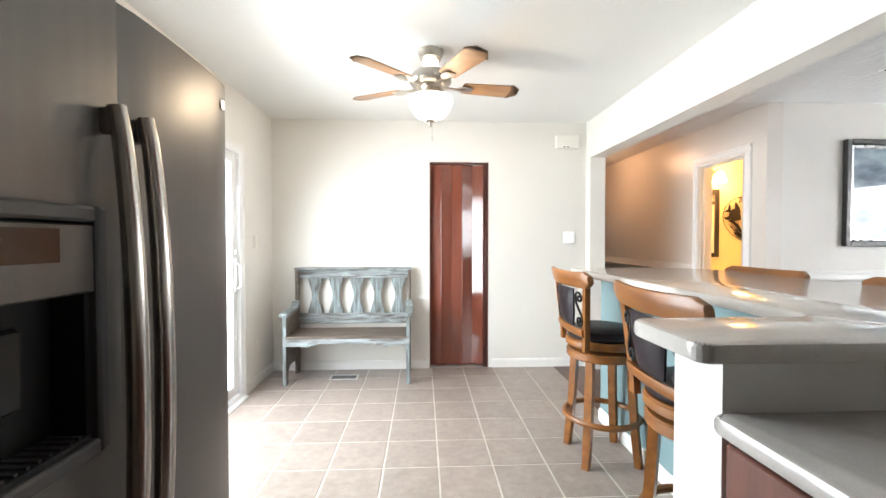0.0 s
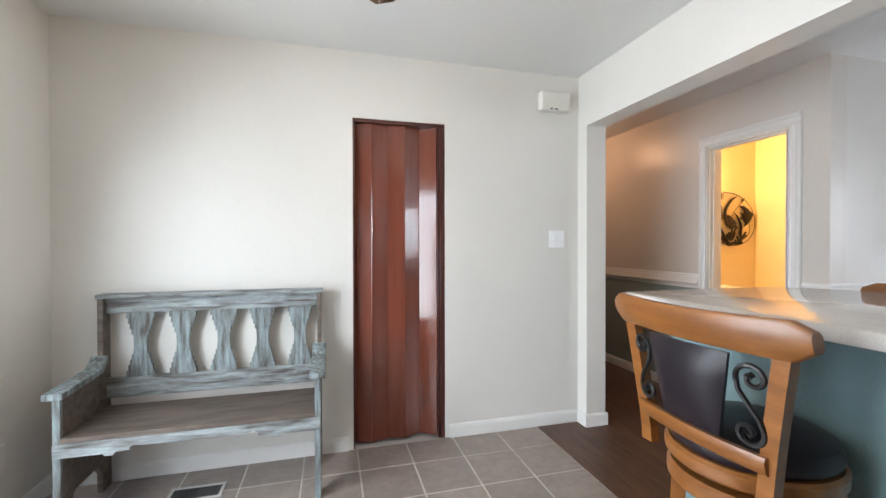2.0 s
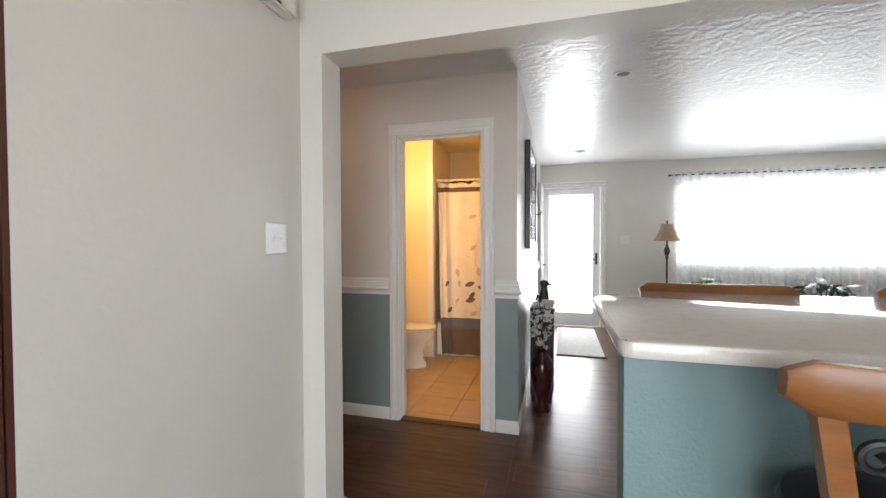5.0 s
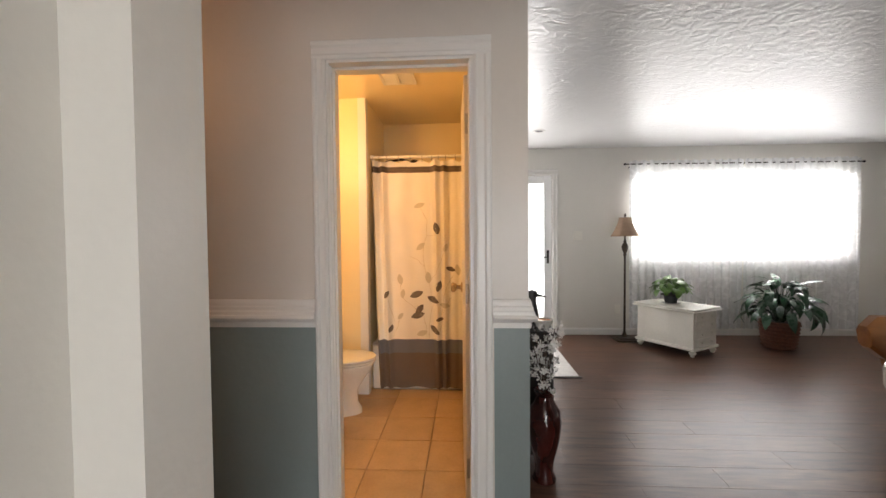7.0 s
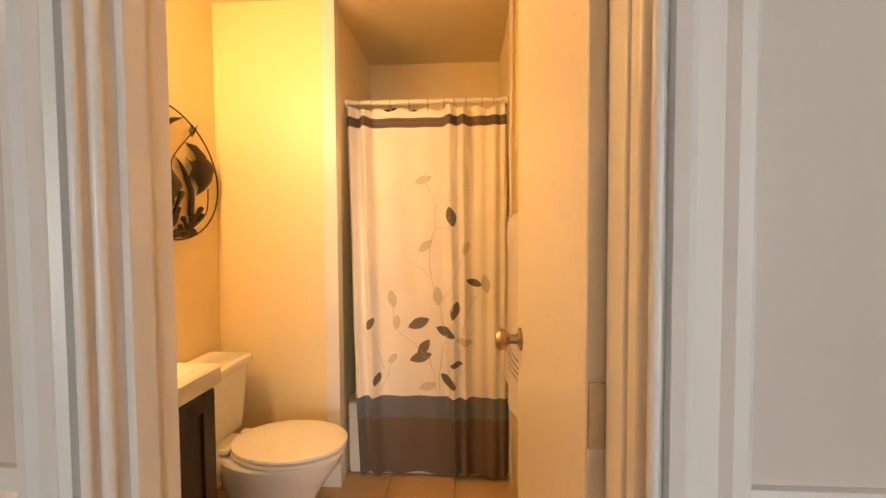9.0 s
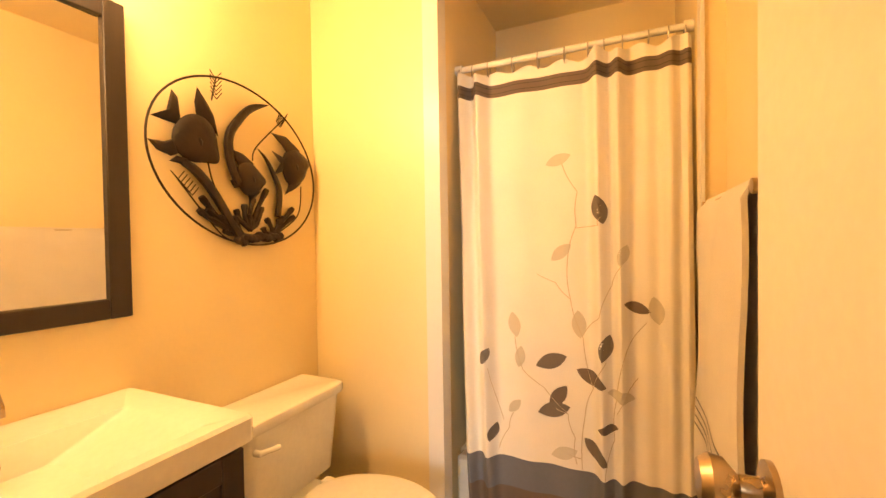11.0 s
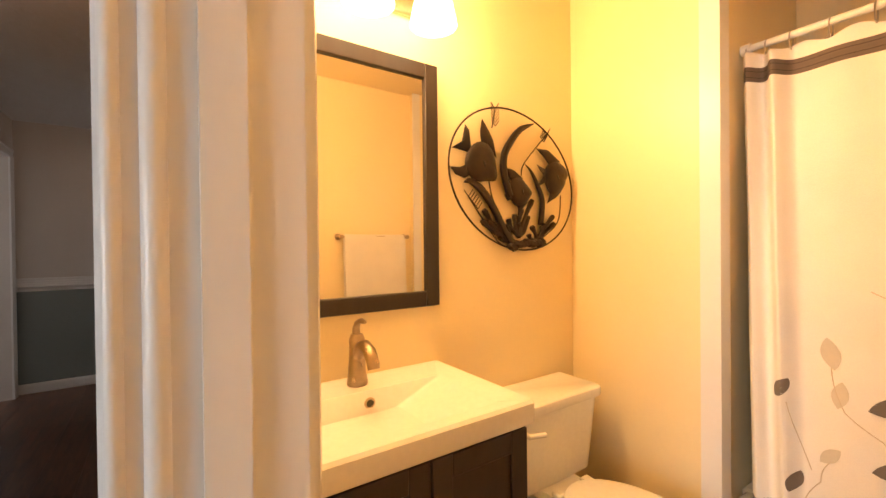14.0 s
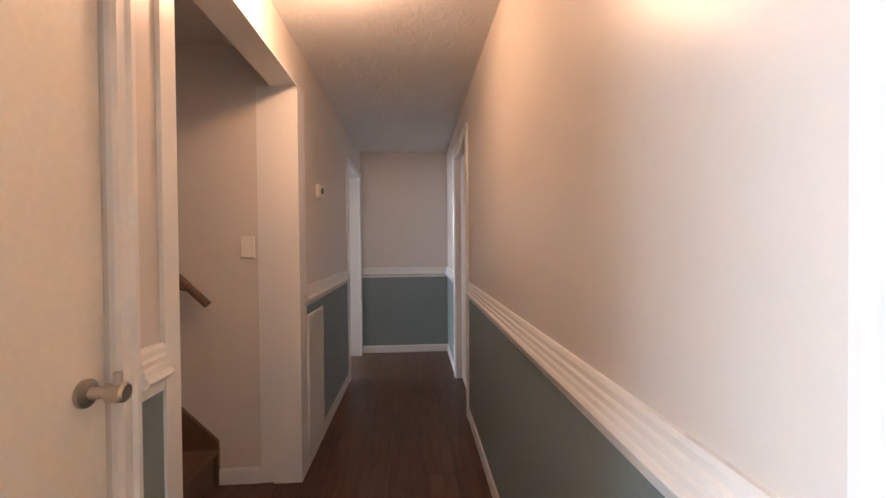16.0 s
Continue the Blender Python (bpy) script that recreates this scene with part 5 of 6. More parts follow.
part("tank_lid", prism(bmesh.new(), rounded([(TX - 0.24, 5.400), (TX + 0.24, 5.400), (TX + 0.24, YV - 0.008), (TX - 0.24, YV - 0.008)], [0.045, 0.045, 0.02, 0.02]), 0.666, 0.706, "z", 0.010), PORCELAIN, toi)
lv = tube(bmesh.new(), [(TX - 0.185, 5.415, 0.615), (TX - 0.185, 5.398, 0.615), (TX - 0.155, 5.392, 0.613), (TX - 0.115, 5.392, 0.606)], [0.011, 0.010, 0.008, 0.009], 10)
part("flush_lever", lv, PORCELAIN, toi)

# tub and curtain
tub = thing("bathtub", "white bathtub in an alcove behind the shower curtain", "bathtub", base=(5.55, 4.57, 0))
part("apron", boxes((5.235, 5.30, 4.181, YS - 0.016, 0, 0.38, 0.012)), PORCELAIN, tub)
part("rim", boxes((5.30, 5.918, 4.181, 4.25, 0.33, 0.38, 0.012), (5.30, 5.918, YS - 0.07, YS - 0.002, 0.33, 0.38, 0.012), (5.85, 5.918, 4.25, YS - 0.07, 0.33, 0.38, 0.012)), PORCELAIN, tub)
part("basin", boxes((5.30, 5.85, 4.25, YS - 0.07, 0.05, 0.08), (5.30, 5.31, 4.25, YS - 0.07, 0.08, 0.36), (5.84, 5.85, 4.25, YS - 0.07, 0.08, 0.36)), PORCELAIN, tub)
shw = thing("shower_fixture", "dark shower arm and head above the tub", "shower", base=(5.5, YS, 1.95))
part("arm", tube(bmesh.new(), [(5.50, YS, 1.90), (5.50, 4.92, 1.95), (5.50, 4.80, 1.965), (5.50, 4.72, 1.94)], 0.011, 8), BLACK_IRON, shw)
part("head", lathe(bmesh.new(), [(0, 0.03), (0.016, 0.03), (0.045, 0), (0.045, -0.012), (0, -0.012)], seg=18, m=pose(5.50, 4.69, 1.93, -35)), BLACK_IRON, shw)
RODZ, RODX = 1.955, 5.330
rod = thing("curtain_rod", "white tension shower rod across the tub alcove", "curtain rod", base=(RODX, 4.57, RODZ))
part("tube", tube(bmesh.new(), [(RODX, 4.182, RODZ), (RODX, YS - 0.002, RODZ)], 0.0125, 14), WHITE_PLASTIC, rod)
for y, s in ((4.181, 1), (YS - 0.001, -1)):
    part("end_cap", tube(bmesh.new(), [(RODX, y, RODZ), (RODX, y + s * 0.03, RODZ)], 0.019, 14), WHITE_PLASTIC, rod)
CY0, CY1, CZ0, CZ1 = 4.205, 4.965, 0.028, 1.915
PLEATS = ((4.945, 0.017, 0.062), (4.878, 0.020, 0.066), (4.474, 0.022, 0.062), (4.410, 0.018, 0.056), (4.330, 0.030, 0.022), (4.262, 0.024, 0.034), (4.215, 0.014, 0.030))


def cloth(y, z, lift=0.0):
    """A point of the hanging cloth: it leans out from the rod over the tub's rim, gathered more at the hem."""
    lean = max(0.0, min(1.0, (z - 0.40) / 1.5))
    fall = 0.70 + 0.30 * lean
    yy = y + 0.008 * (1.9 - z) * math.sin(7 * y)
    x = 5.214 + 0.118 * lean - sum(a * math.exp(-((yy - c) / s) ** 2) for c, s, a in PLEATS) * fall
    x += 0.0035 * math.sin(2 * math.pi * yy / 0.16 + 0.6) + 0.0025 * math.sin(23 * yy + 5 * z) + 0.0015 * math.sin(47 * yy - 9 * z)
    sway = 0.006 * math.sin(26 * y) * (1 - lean) if z < 0.2 else 0.0
    return (x - lift, 4.19 + (y - 4.205) * (1 + 0.104 * z / 1.9), z + sway)


CLOTH = surf("cream_cotton_cloth", (0.86, 0.82, 0.75), 0.85, var=0.03, vscale=5, bump=0.15, bscale=300, grain=0.03, gscale=300)
TAUPE = surf("taupe_cloth_band", (0.15, 0.115, 0.095), 0.8, var=0.06, bump=0.15, bscale=300)
SLATE_BLUE = surf("slate_blue_cloth_band", (0.155, 0.165, 0.20), 0.8, var=0.06, bump=0.15, bscale=300)
LEAF_CLOTH = surf("grey_brown_applique", (0.165, 0.140, 0.120), 0.85, var=0.06)
PALE_LEAF = surf("pale_sage_applique", (0.60, 0.56, 0.47), 0.85, var=0.06)
curtain = thing("shower_curtain", "cream shower curtain with taupe bands and appliqued leaf vines", "shower curtain", base=(RODX, 4.57, 0.03))


def cloth_strip(z0, z1, mat, nm, label="", lift=0.0):
    t = bmesh.new()
    ny, nz = 150, max(2, int((z1 - z0) / 0.06))
    g = []
    for j in range(nz + 1):
        z = z0 + (z1 - z0) * j / nz
        crest = 0.010 if nm == "header" and j == nz else 0.0
        g.append([t.verts.new(cloth(CY0 + (CY1 - CY0) * i / ny, z + crest * math.sin(2 * math.pi * i / ny * 6.5), lift)) for i in range(ny + 1)])
    for j in range(nz):
        for i in range(ny):
            t.faces.new((g[j][i], g[j][i + 1], g[j + 1][i + 1], g[j + 1][i]))
    return part(nm, t, mat, curtain, label)


cloth_strip(CZ0, 0.318, TAUPE, "hem_band", "dark taupe hem")
cloth_strip(0.318, 0.430, SLATE_BLUE, "lower_band", "slate blue band")
main = cloth_strip(0.430, 1.820, CLOTH, "main_panel")
cloth_strip(1.820, 1.872, TAUPE, "upper_band", "pleated dark taupe band")
STITCH = surf("dark_band_stitching", (0.06, 0.045, 0.038), 0.8)
for z in (1.834, 1.856):
    cloth_strip(z, z + 0.0022, STITCH, "stitching", "dark stitched line", 0.0016)
cloth_strip(1.872, CZ1, CLOTH, "header")
for y in (4.955, 4.905, 4.845, 4.755, 4.665, 4.575, 4.50, 4.45, 4.395, 4.32, 4.265, 4.22):
    part("ring", tube(bmesh.new(), [(RODX + 0.020 * math.cos(a), 4.19 + (y - 4.205) * 1.105, RODZ - 0.018 + 0.030 * math.sin(a)) for a in (2 * math.pi * k / 14 for k in range(14))], 0.0022, 5, True), NICKEL, curtain)


def applique_leaf(y, z, ang, ln, mat):
    t = bmesh.new()
    n = 10
    c, s = math.cos(ang), math.sin(ang)

    def at(u, v):
        yy, zz = y + u * c - v * s, z + u * s + v * c
        yy = min(max(yy, CY0), CY1)
        return cloth(yy, zz, 0.0028)
    rows = []
    for k in range(n + 1):
        u = ln * (k / n - 0.5)
        w = 0.23 * ln * math.sin(math.pi * k / n) ** 0.8 + 0.0006
        rows.append([t.verts.new(at(u, v * w)) for v in (-1, -0.5, 0, 0.5, 1)])
    for a, b in zip(rows, rows[1:]):
        for k in range(4):
            t.faces.new((a[k], a[k + 1], b[k + 1], b[k]))
    part("leaf", t, mat, curtain)


for y, z, ang, ln, mat in ((4.642, 0.800, 2.75, 0.115, LEAF_CLOTH), (4.509, 0.757, 0.45, 0.105, TAUPE), (4.620, 0.676, 2.2, 0.100, TAUPE), (4.636, 0.627, 2.85, 0.115, LEAF_CLOTH), (4.366, 1.009, 0.35, 0.080, TAUPE), (4.461, 0.868, 1.85, 0.095, LEAF_CLOTH),
                           (4.880, 0.801, 2.1, 0.075, LEAF_CLOTH), (4.459, 0.598, 2.9, 0.065, TAUPE), (4.499, 0.510, 0.75, 0.100, LEAF_CLOTH), (4.473, 1.347, 1.35, 0.105, LEAF_CLOTH), (4.853, 0.520, 1.9, 0.065, LEAF_CLOTH),
                           (4.605, 1.542, 2.8, 0.090, PALE_LEAF), (4.601, 1.197, 2.4, 0.090, PALE_LEAF), (4.404, 1.186, 1.9, 0.075, PALE_LEAF), (4.546, 0.939, 1.5, 0.100, PALE_LEAF), (4.311, 1.002, 1.4, 0.095, PALE_LEAF), (4.604, 0.480, 2.8, 0.095, PALE_LEAF), (4.771, 0.923, 1.4, 0.095, PALE_LEAF),
                           (4.417, 0.712, 0.2, 0.085, PALE_LEAF), (4.776, 0.620, 2.3, 0.070, PALE_LEAF), (4.752, 0.805, 1.7, 0.080, PALE_LEAF)):
    applique_leaf(y, z, ang, ln, mat)


def vine(pts):
    fine = []
    for (a, b), (c, d) in zip(pts, pts[1:]):
        for k in range(6):
            q = k / 6
            fine.append((a + (c - a) * q + 0.006 * math.sin(3.1 * q), b + (d - b) * q))
    fine.append(pts[-1])
    part("stem", tube(bmesh.new(), [cloth(y, z, 0.002) for y, z in fine], 0.0013, 5), surf("tan_embroidery_thread", (0.58, 0.49, 0.36), 0.8), curtain)


for pts in ([(4.545, 0.435), (4.533, 0.618), (4.504, 0.719), (4.534, 0.891), (4.572, 1.028), (4.579, 1.170), (4.549, 1.293), (4.543, 1.417), (4.592, 1.526)], [(4.562, 0.450), (4.566, 0.540), (4.588, 0.619), (4.668, 0.700), (4.743, 0.759), (4.770, 0.880)],
            [(4.549, 1.285), (4.477, 1.291), (4.468, 1.320)], [(4.572, 1.028), (4.620, 1.085), (4.686, 1.117)], [(4.534, 0.900), (4.480, 0.970), (4.440, 1.080), (4.410, 1.150)], [(4.47, 0.435), (4.440, 0.560), (4.431, 0.700), (4.400, 0.860), (4.340, 0.960)],
            [(4.504, 0.719), (4.461, 0.820)], [(4.588, 0.619), (4.628, 0.632)], [(4.840, 0.450), (4.799, 0.534), (4.778, 0.600)], [(4.431, 0.650), (4.366, 0.774)], [(4.545, 0.470), (4.590, 0.480)], [(4.82, 0.56), (4.865, 0.76)]):
    vine(pts)

# towel bar and towel
TERRY = surf("white_terry_cloth", (0.78, 0.74, 0.68), 0.95, var=0.03, vscale=8, bump=0.5, bscale=420, grain=0.05, gscale=400)
tb = thing("towel_bar", "brushed nickel towel bar on the bathroom wall", "towel bar", base=(4.77, YL1 + 0.03, 1.31))
part("rail", tube(bmesh.new(), [(4.570, 4.188, 1.330), (5.070, 4.188, 1.330)], 0.008, 10), BRONZE_NICKEL, tb)
for x in (4.570, 5.070):
    part("bracket", lathe(bmesh.new(), [(0, 0), (0.022, 0), (0.022, 0.006), (0.010, 0.014), (0.009, 0.05), (0.014, 0.056), (0.014, 0.07), (0, 0.072)], seg=14, m=pose(x, YL1 + 0.0305, 1.330, -90)), BRONZE_NICKEL, tb)
towel = thing("bath_towel", "white terry bath towel with black stripes hanging over the bar", "towel", base=(4.78, 4.19, 0.56))


def towel_sheet(front):
    t = bmesh.new()
    nx, nz = 24, 26
    g = {}
    for lay_k, off in ((0, 0.0), (1, 0.010)):
        for i in range(nx + 1):
            x = 4.590 + 0.450 * i / nx
            for j in range(nz + 1):
                z = 1.342 - 0.764 * j / nz
                bulge = 0.009 * math.sin(17 * x + 2) * (j / nz) + 0.004 * math.sin(11 * z + 20 * x) + 0.012 * (j / nz) ** 1.5
                y = 4.188 + (0.011 + off + bulge if front else -0.011 - off * 0.6)
                if j == 0:
                    y = 4.188
                    z += 0.004
                g[lay_k, i, j] = t.verts.new((x + (0.02 * (j / nz) if i == nx else 0), y, z))
    for k in (0, 1):
        for i in range(nx):
            for j in range(nz):
                t.faces.new((g[k, i, j], g[k, i + 1, j], g[k, i + 1, j + 1], g[k, i, j + 1]))
    for i in range(nx):
        t.faces.new((g[0, i, nz], g[0, i + 1, nz], g[1, i + 1, nz], g[1, i, nz]))
    for j in range(nz):
        t.faces.new((g[0, 0, j], g[0, 0, j + 1], g[1, 0, j + 1], g[1, 0, j]))
        t.faces.new((g[0, nx, j], g[0, nx, j + 1], g[1, nx, j + 1], g[1, nx, j]))
    return t


part("front_fold", towel_sheet(True), TERRY, towel)
part("back_fold", towel_sheet(False), TERRY, towel)
for k, z in enumerate((0.80, 0.775, 0.752, 0.73)):
    q = (1.342 - z) / 0.764
    t = bmesh.new()
    for i in range(24):
        x0, x1 = 4.590 + 0.450 * i / 24, 4.590 + 0.450 * (i + 1) / 24
        ya, yb = (4.188 + 0.0225 + 0.009 * math.sin(17 * x + 2) * q + 0.004 * math.sin(11 * z + 20 * x) + 0.012 * q ** 1.5 for x in (x0, x1))
        t.faces.new([t.verts.new(p) for p in ((x0, ya, z - 0.003), (x1, yb, z - 0.003), (x1, yb, z + 0.003), (x0, ya, z + 0.003))])
    part("stripe", t, BLACK_PLASTIC, towel, "thin black woven stripe")

# bathroom door, open inwards
DOOR_PAINT = surf("cream_door_paint", (0.78, 0.72, 0.62), 0.32, var=0.004, bump=0.02, bscale=40, rvar=0.01)
bd = thing("bathroom_door", "flush cream bathroom door standing open with a nickel knob", "door", m=pose(3.694, 4.2035, 0, 0, 0, 1.9))
part("leaf", boxes((0.004, 0.580, 0.0, 0.034, 0.012, 1.995, 0.002)), DOOR_PAINT, bd)
for y, s in ((0.034, 1), (0.0, -1)):
    part("knob", lathe(bmesh.new(), [(0, 0), (0.030, 0), (0.030, 0.006), (0.013, 0.012), (0.012, 0.030), (0.026, 0.042), (0.029, 0.056), (0.022, 0.066), (0, 0.068)], seg=20, m=pose(0.532, y, 0.985, -90 * s)), BRONZE_NICKEL, bd, "round brushed nickel knob")
for z in (0.22, 1.02, 1.78):
    part("hinge", tube(boxes((0.001, 0.0045, 0.002, 0.031, z - 0.045, z + 0.045, 0.0005)), [(-0.002, -0.004, z - 0.045), (-0.002, -0.004, z + 0.045)], 0.006, 10), NICKEL, bd)
vt = thing("ceiling_vent", "white louvred exhaust vent in the bathroom ceiling", "vent", base=(4.72, 4.70, ZC))
part("frame", boxes((4.60, 4.84, 4.58, 4.60, ZC - 0.012, ZC), (4.60, 4.84, 4.80, 4.82, ZC - 0.012, ZC), (4.60, 4.62, 4.60, 4.80, ZC - 0.012, ZC), (4.82, 4.84, 4.60, 4.80, ZC - 0.012, ZC), (4.62, 4.82, 4.692, 4.708, ZC - 0.012, ZC)), PLASTIC, vt)
part("backing", boxes((4.62, 4.82, 4.60, 4.80, ZC - 0.002, ZC - 0.0005)), GREY_PLASTIC, vt)
for k in range(10):
    part("slat", boxes((4.625 + 0.02 * k, 4.633 + 0.02 * k, 4.60, 4.80, ZC - 0.010, ZC - 0.004)), PLASTIC, vt)
nl = thing("plug_in_night_light", "white plug-in night light with a ribbed lens on an outlet", "night light", base=(3.707, 5.19, 1.25))
part("plate", boxes((3.707, 3.714, 5.15, 5.225, 1.190, 1.310, 0.002)), PLASTIC, nl)
part("lens", boxes((3.714, 3.768, 5.155, 5.210, 1.250, 1.310, 0.010)), WHITE_PLASTIC, nl)
part("plug", boxes((3.714, 3.748, 5.163, 5.198, 1.212, 1.250, 0.004)), PLASTIC, nl)
fr = thing("floor_register", "beige metal wall register low beside the bathroom door", "register", base=(4.75, YL1 + 0.03, 0.15))
part("frame", boxes((4.62, 4.90, YL1 + 0.031, YL1 + 0.041, 0.06, 0.20, 0.003)), PLASTIC, fr)
for k in range(8):
    part("slat", boxes((4.635, 4.885, YL1 + 0.041, YL1 + 0.046, 0.072 + 0.0155 * k, 0.080 + 0.0155 * k)), PLASTIC, fr)


# ---- front door and picture window ----
fd = thing("storm_door", "white full-glass storm door, closed, in bright daylight", "door", base=(XF + 0.05, 3.53, 0))
part("stile", boxes((XF + 0.03, XF + 0.07, 3.125, 3.225, 0.01, 2.055, 0.004)), VINYL, fd)
part("stile", boxes((XF + 0.03, XF + 0.07, 3.845, 3.935, 0.01, 2.055, 0.004)), VINYL, fd)
part("rail", boxes((XF + 0.03, XF + 0.07, 3.225, 3.845, 1.95, 2.055, 0.004)), VINYL, fd)
part("rail", boxes((XF + 0.03, XF + 0.07, 3.225, 3.845, 0.01, 0.20, 0.004)), VINYL, fd)
g = part("glass", boxes((XF + 0.046, XF + 0.052, 3.225, 3.845, 0.20, 1.95)), PANE, fd, "clear full-length pane")
g.visible_shadow = False
hb = boxes((XF + 0.022, XF + 0.030, 3.16, 3.19, 0.92, 1.09, 0.002))
tube(hb, [(XF + 0.026, 3.175, 1.0), (XF - 0.02, 3.175, 1.0), (XF - 0.025, 3.25, 1.0)], 0.008)
part("handle", hb, BLACK_IRON, fd, "black lever handle")
part("closer", tube(bmesh.new(), [(XF + 0.02, 3.40, 2.00), (XF + 0.02, 3.88, 2.00)], 0.012, 8), VINYL, fd)
entry = thing("front_door", "white panelled front door swung open into the room", "door", m=pose(XF - 0.02, 3.948, 0, 0, 0, 180.2))
ed = part("leaf", boxes((0.0, 0.80, -0.022, 0.022, 0.012, 2.04, 0.003)), TRIM, entry)
for x0, x1, z0, z1 in ((0.10, 0.36, 1.10, 1.90), (0.44, 0.70, 1.10, 1.90), (0.10, 0.36, 0.22, 0.92), (0.44, 0.70, 0.22, 0.92)):
    part("moulding", boxes((x0, x1, 0.022, 0.028, z0, z0 + 0.03, 0.002), (x0, x1, 0.022, 0.028, z1 - 0.03, z1, 0.002), (x0, x0 + 0.03, 0.022, 0.028, z0 + 0.03, z1 - 0.03, 0.002), (x1 - 0.03, x1, 0.022, 0.028, z0 + 0.03, z1 - 0.03, 0.002)), TRIM, entry)
part("lever", tube(bmesh.new(), [(0.74, 0.022, 0.95), (0.74, 0.065, 0.95), (0.64, 0.070, 0.95)], 0.010, 8), BLACK_IRON, entry)
part("deadbolt", lathe(bmesh.new(), [(0, 0), (0.030, 0), (0.028, 0.012), (0, 0.016)], seg=16, m=pose(0.74, 0.022, 1.09, -90)), BLACK_IRON, entry)

win = thing("picture_window", "wide white-framed picture window behind sheer curtains", "window", base=(XF + 0.08, 0.8, 0.98))
part("frame", boxes((XF + 0.04, XF + 0.12, -0.52, -0.46, 0.98, 2.13, 0.004), (XF + 0.04, XF + 0.12, 2.06, 2.12, 0.98, 2.13, 0.004), (XF + 0.04, XF + 0.12, -0.46, 2.06, 2.07, 2.13, 0.004), (XF + 0.04, XF + 0.12, -0.46, 2.06, 0.98, 1.04, 0.004)), VINYL, win)
part("mullion", boxes((XF + 0.05, XF + 0.11, 0.18, 0.23, 1.04, 2.07, 0.003)), VINYL, win)
part("mullion", boxes((XF + 0.05, XF + 0.11, 1.37, 1.42, 1.04, 2.07, 0.003)), VINYL, win)
part("sill", boxes((XF - 0.02, XF + 0.04, -0.56, 2.16, 0.955, 0.982, 0.004)), TRIM, win)
for a, b in ((-0.46, 0.18), (0.23, 1.37), (1.42, 2.06)):
    g = part("pane", boxes((XF + 0.077, XF + 0.083, a, b, 1.04, 2.07)), PANE, win)
    g.visible_shadow = False

crod = thing("drapery_rod", "thin dark metal curtain rod above the picture window", "curtain rod", base=(XF - 0.07, 0.8, 2.16))
part("rail", tube(bmesh.new(), [(XF - 0.07, -0.60, 2.150), (XF - 0.07, 2.24, 2.165)], 0.007, 8), BLACK_IRON, crod)
for y in (2.24, -0.60):
    part("finial", lathe(bmesh.new(), [(0, -0.018), (0.014, -0.008), (0.016, 0.004), (0, 0.018)], (XF - 0.07, y, 2.165 if y > 0 else 2.15), 10), BLACK_IRON, crod)
for y in (2.17, 0.8, -0.54):
    part("bracket", tube(bmesh.new(), [(XF - 0.07, y, 2.158), (XF - 0.03, y, 2.13), (XF, y, 2.13)], 0.006, 6), BLACK_IRON, crod)
SHEER = sheer("white_sheer_voile", (0.93, 0.94, 0.95), 0.30)
for y0, y1, ph in ((0.82, 2.19, 0.3), (-0.57, 0.80, 1.7)):
    cur = thing("sheer_curtain", "white floral sheer curtain gathered on a rod", "curtain", "window sheers", base=(XF - 0.07, (y0 + y1) / 2, 0.1))
    t = bmesh.new()
    ny, nz = 220, 14
    rows = []
    for j in range(nz + 1):
        z = 0.10 + 2.105 * j / nz
        row = []
        for i in range(ny + 1):
            y = y0 + (y1 - y0) * i / ny
            amp = 0.020 if z < 2.13 else 0.012
            x = XF - 0.072 + amp * math.sin(2 * math.pi * y / 0.092 + ph + 0.5 * math.sin(5 * y)) + 0.008 * math.sin(17 * y + 1.5 * z)
            row.append(t.verts.new((x, y, z + (0.008 * math.sin(60 * y) if j == nz else 0))))
        rows.append(row)
    for a, b in zip(rows, rows[1:]):
        for i in range(ny):
            t.faces.new((a[i], a[i + 1], b[i + 1], b[i]))
    part("panel", t, SHEER, cur)

# ---- living room things ----
lampb = thing("floor_lamp", "bronze floor lamp with a tan bell shade by the window", "floor lamp", base=(6.95, 2.31, 0))
BRONZE = surf("antique_bronze", (0.075, 0.058, 0.042), 0.42, metal=0.7, var=0.2, vscale=30)
LX, LY = 6.95, 2.31
part("base", boxes((LX - 0.13, LX + 0.13, LY - 0.13, LY + 0.13, 0, 0.022, 0.006), (LX - 0.10, LX + 0.10, LY - 0.10, LY + 0.10, 0.022, 0.040, 0.006)), BRONZE, lampb)
part("pole", lathe(bmesh.new(), [(0.03, 0.04), (0.022, 0.08), (0.013, 0.11), (0.012, 1.02), (0.022, 1.04), (0.014, 1.055), (0.034, 1.10), (0.040, 1.135), (0.026, 1.175), (0.014, 1.19), (0.020, 1.205), (0.010, 1.22), (0.008, 1.50), (0, 1.50)], (LX, LY, 0), 16), BRONZE, lampb)
SHADE = surf("tan_silk_shade", (0.42, 0.29, 0.20), 0.8, var=0.06, vscale=10, stretch=(1, 1, 4))
t = bmesh.new()
rings = []
for r, z in ((0.165, 1.262), (0.135, 1.31), (0.105, 1.37), (0.082, 1.43), (0.070, 1.49)):
    rings.append([t.verts.new((LX + r * (1 + 0.03 * math.cos(8 * a)) * math.cos(a), LY + r * (1 + 0.03 * math.cos(8 * a)) * math.sin(a), z)) for a in (2 * math.pi * k / 48 for k in range(48))])
for a, b in zip(rings, rings[1:]):
    for k in range(48):
        t.faces.new((a[k], a[(k + 1) % 48], b[(k + 1) % 48], b[k]))
part("shade", t, SHADE, lampb, "tan fabric bell shade")
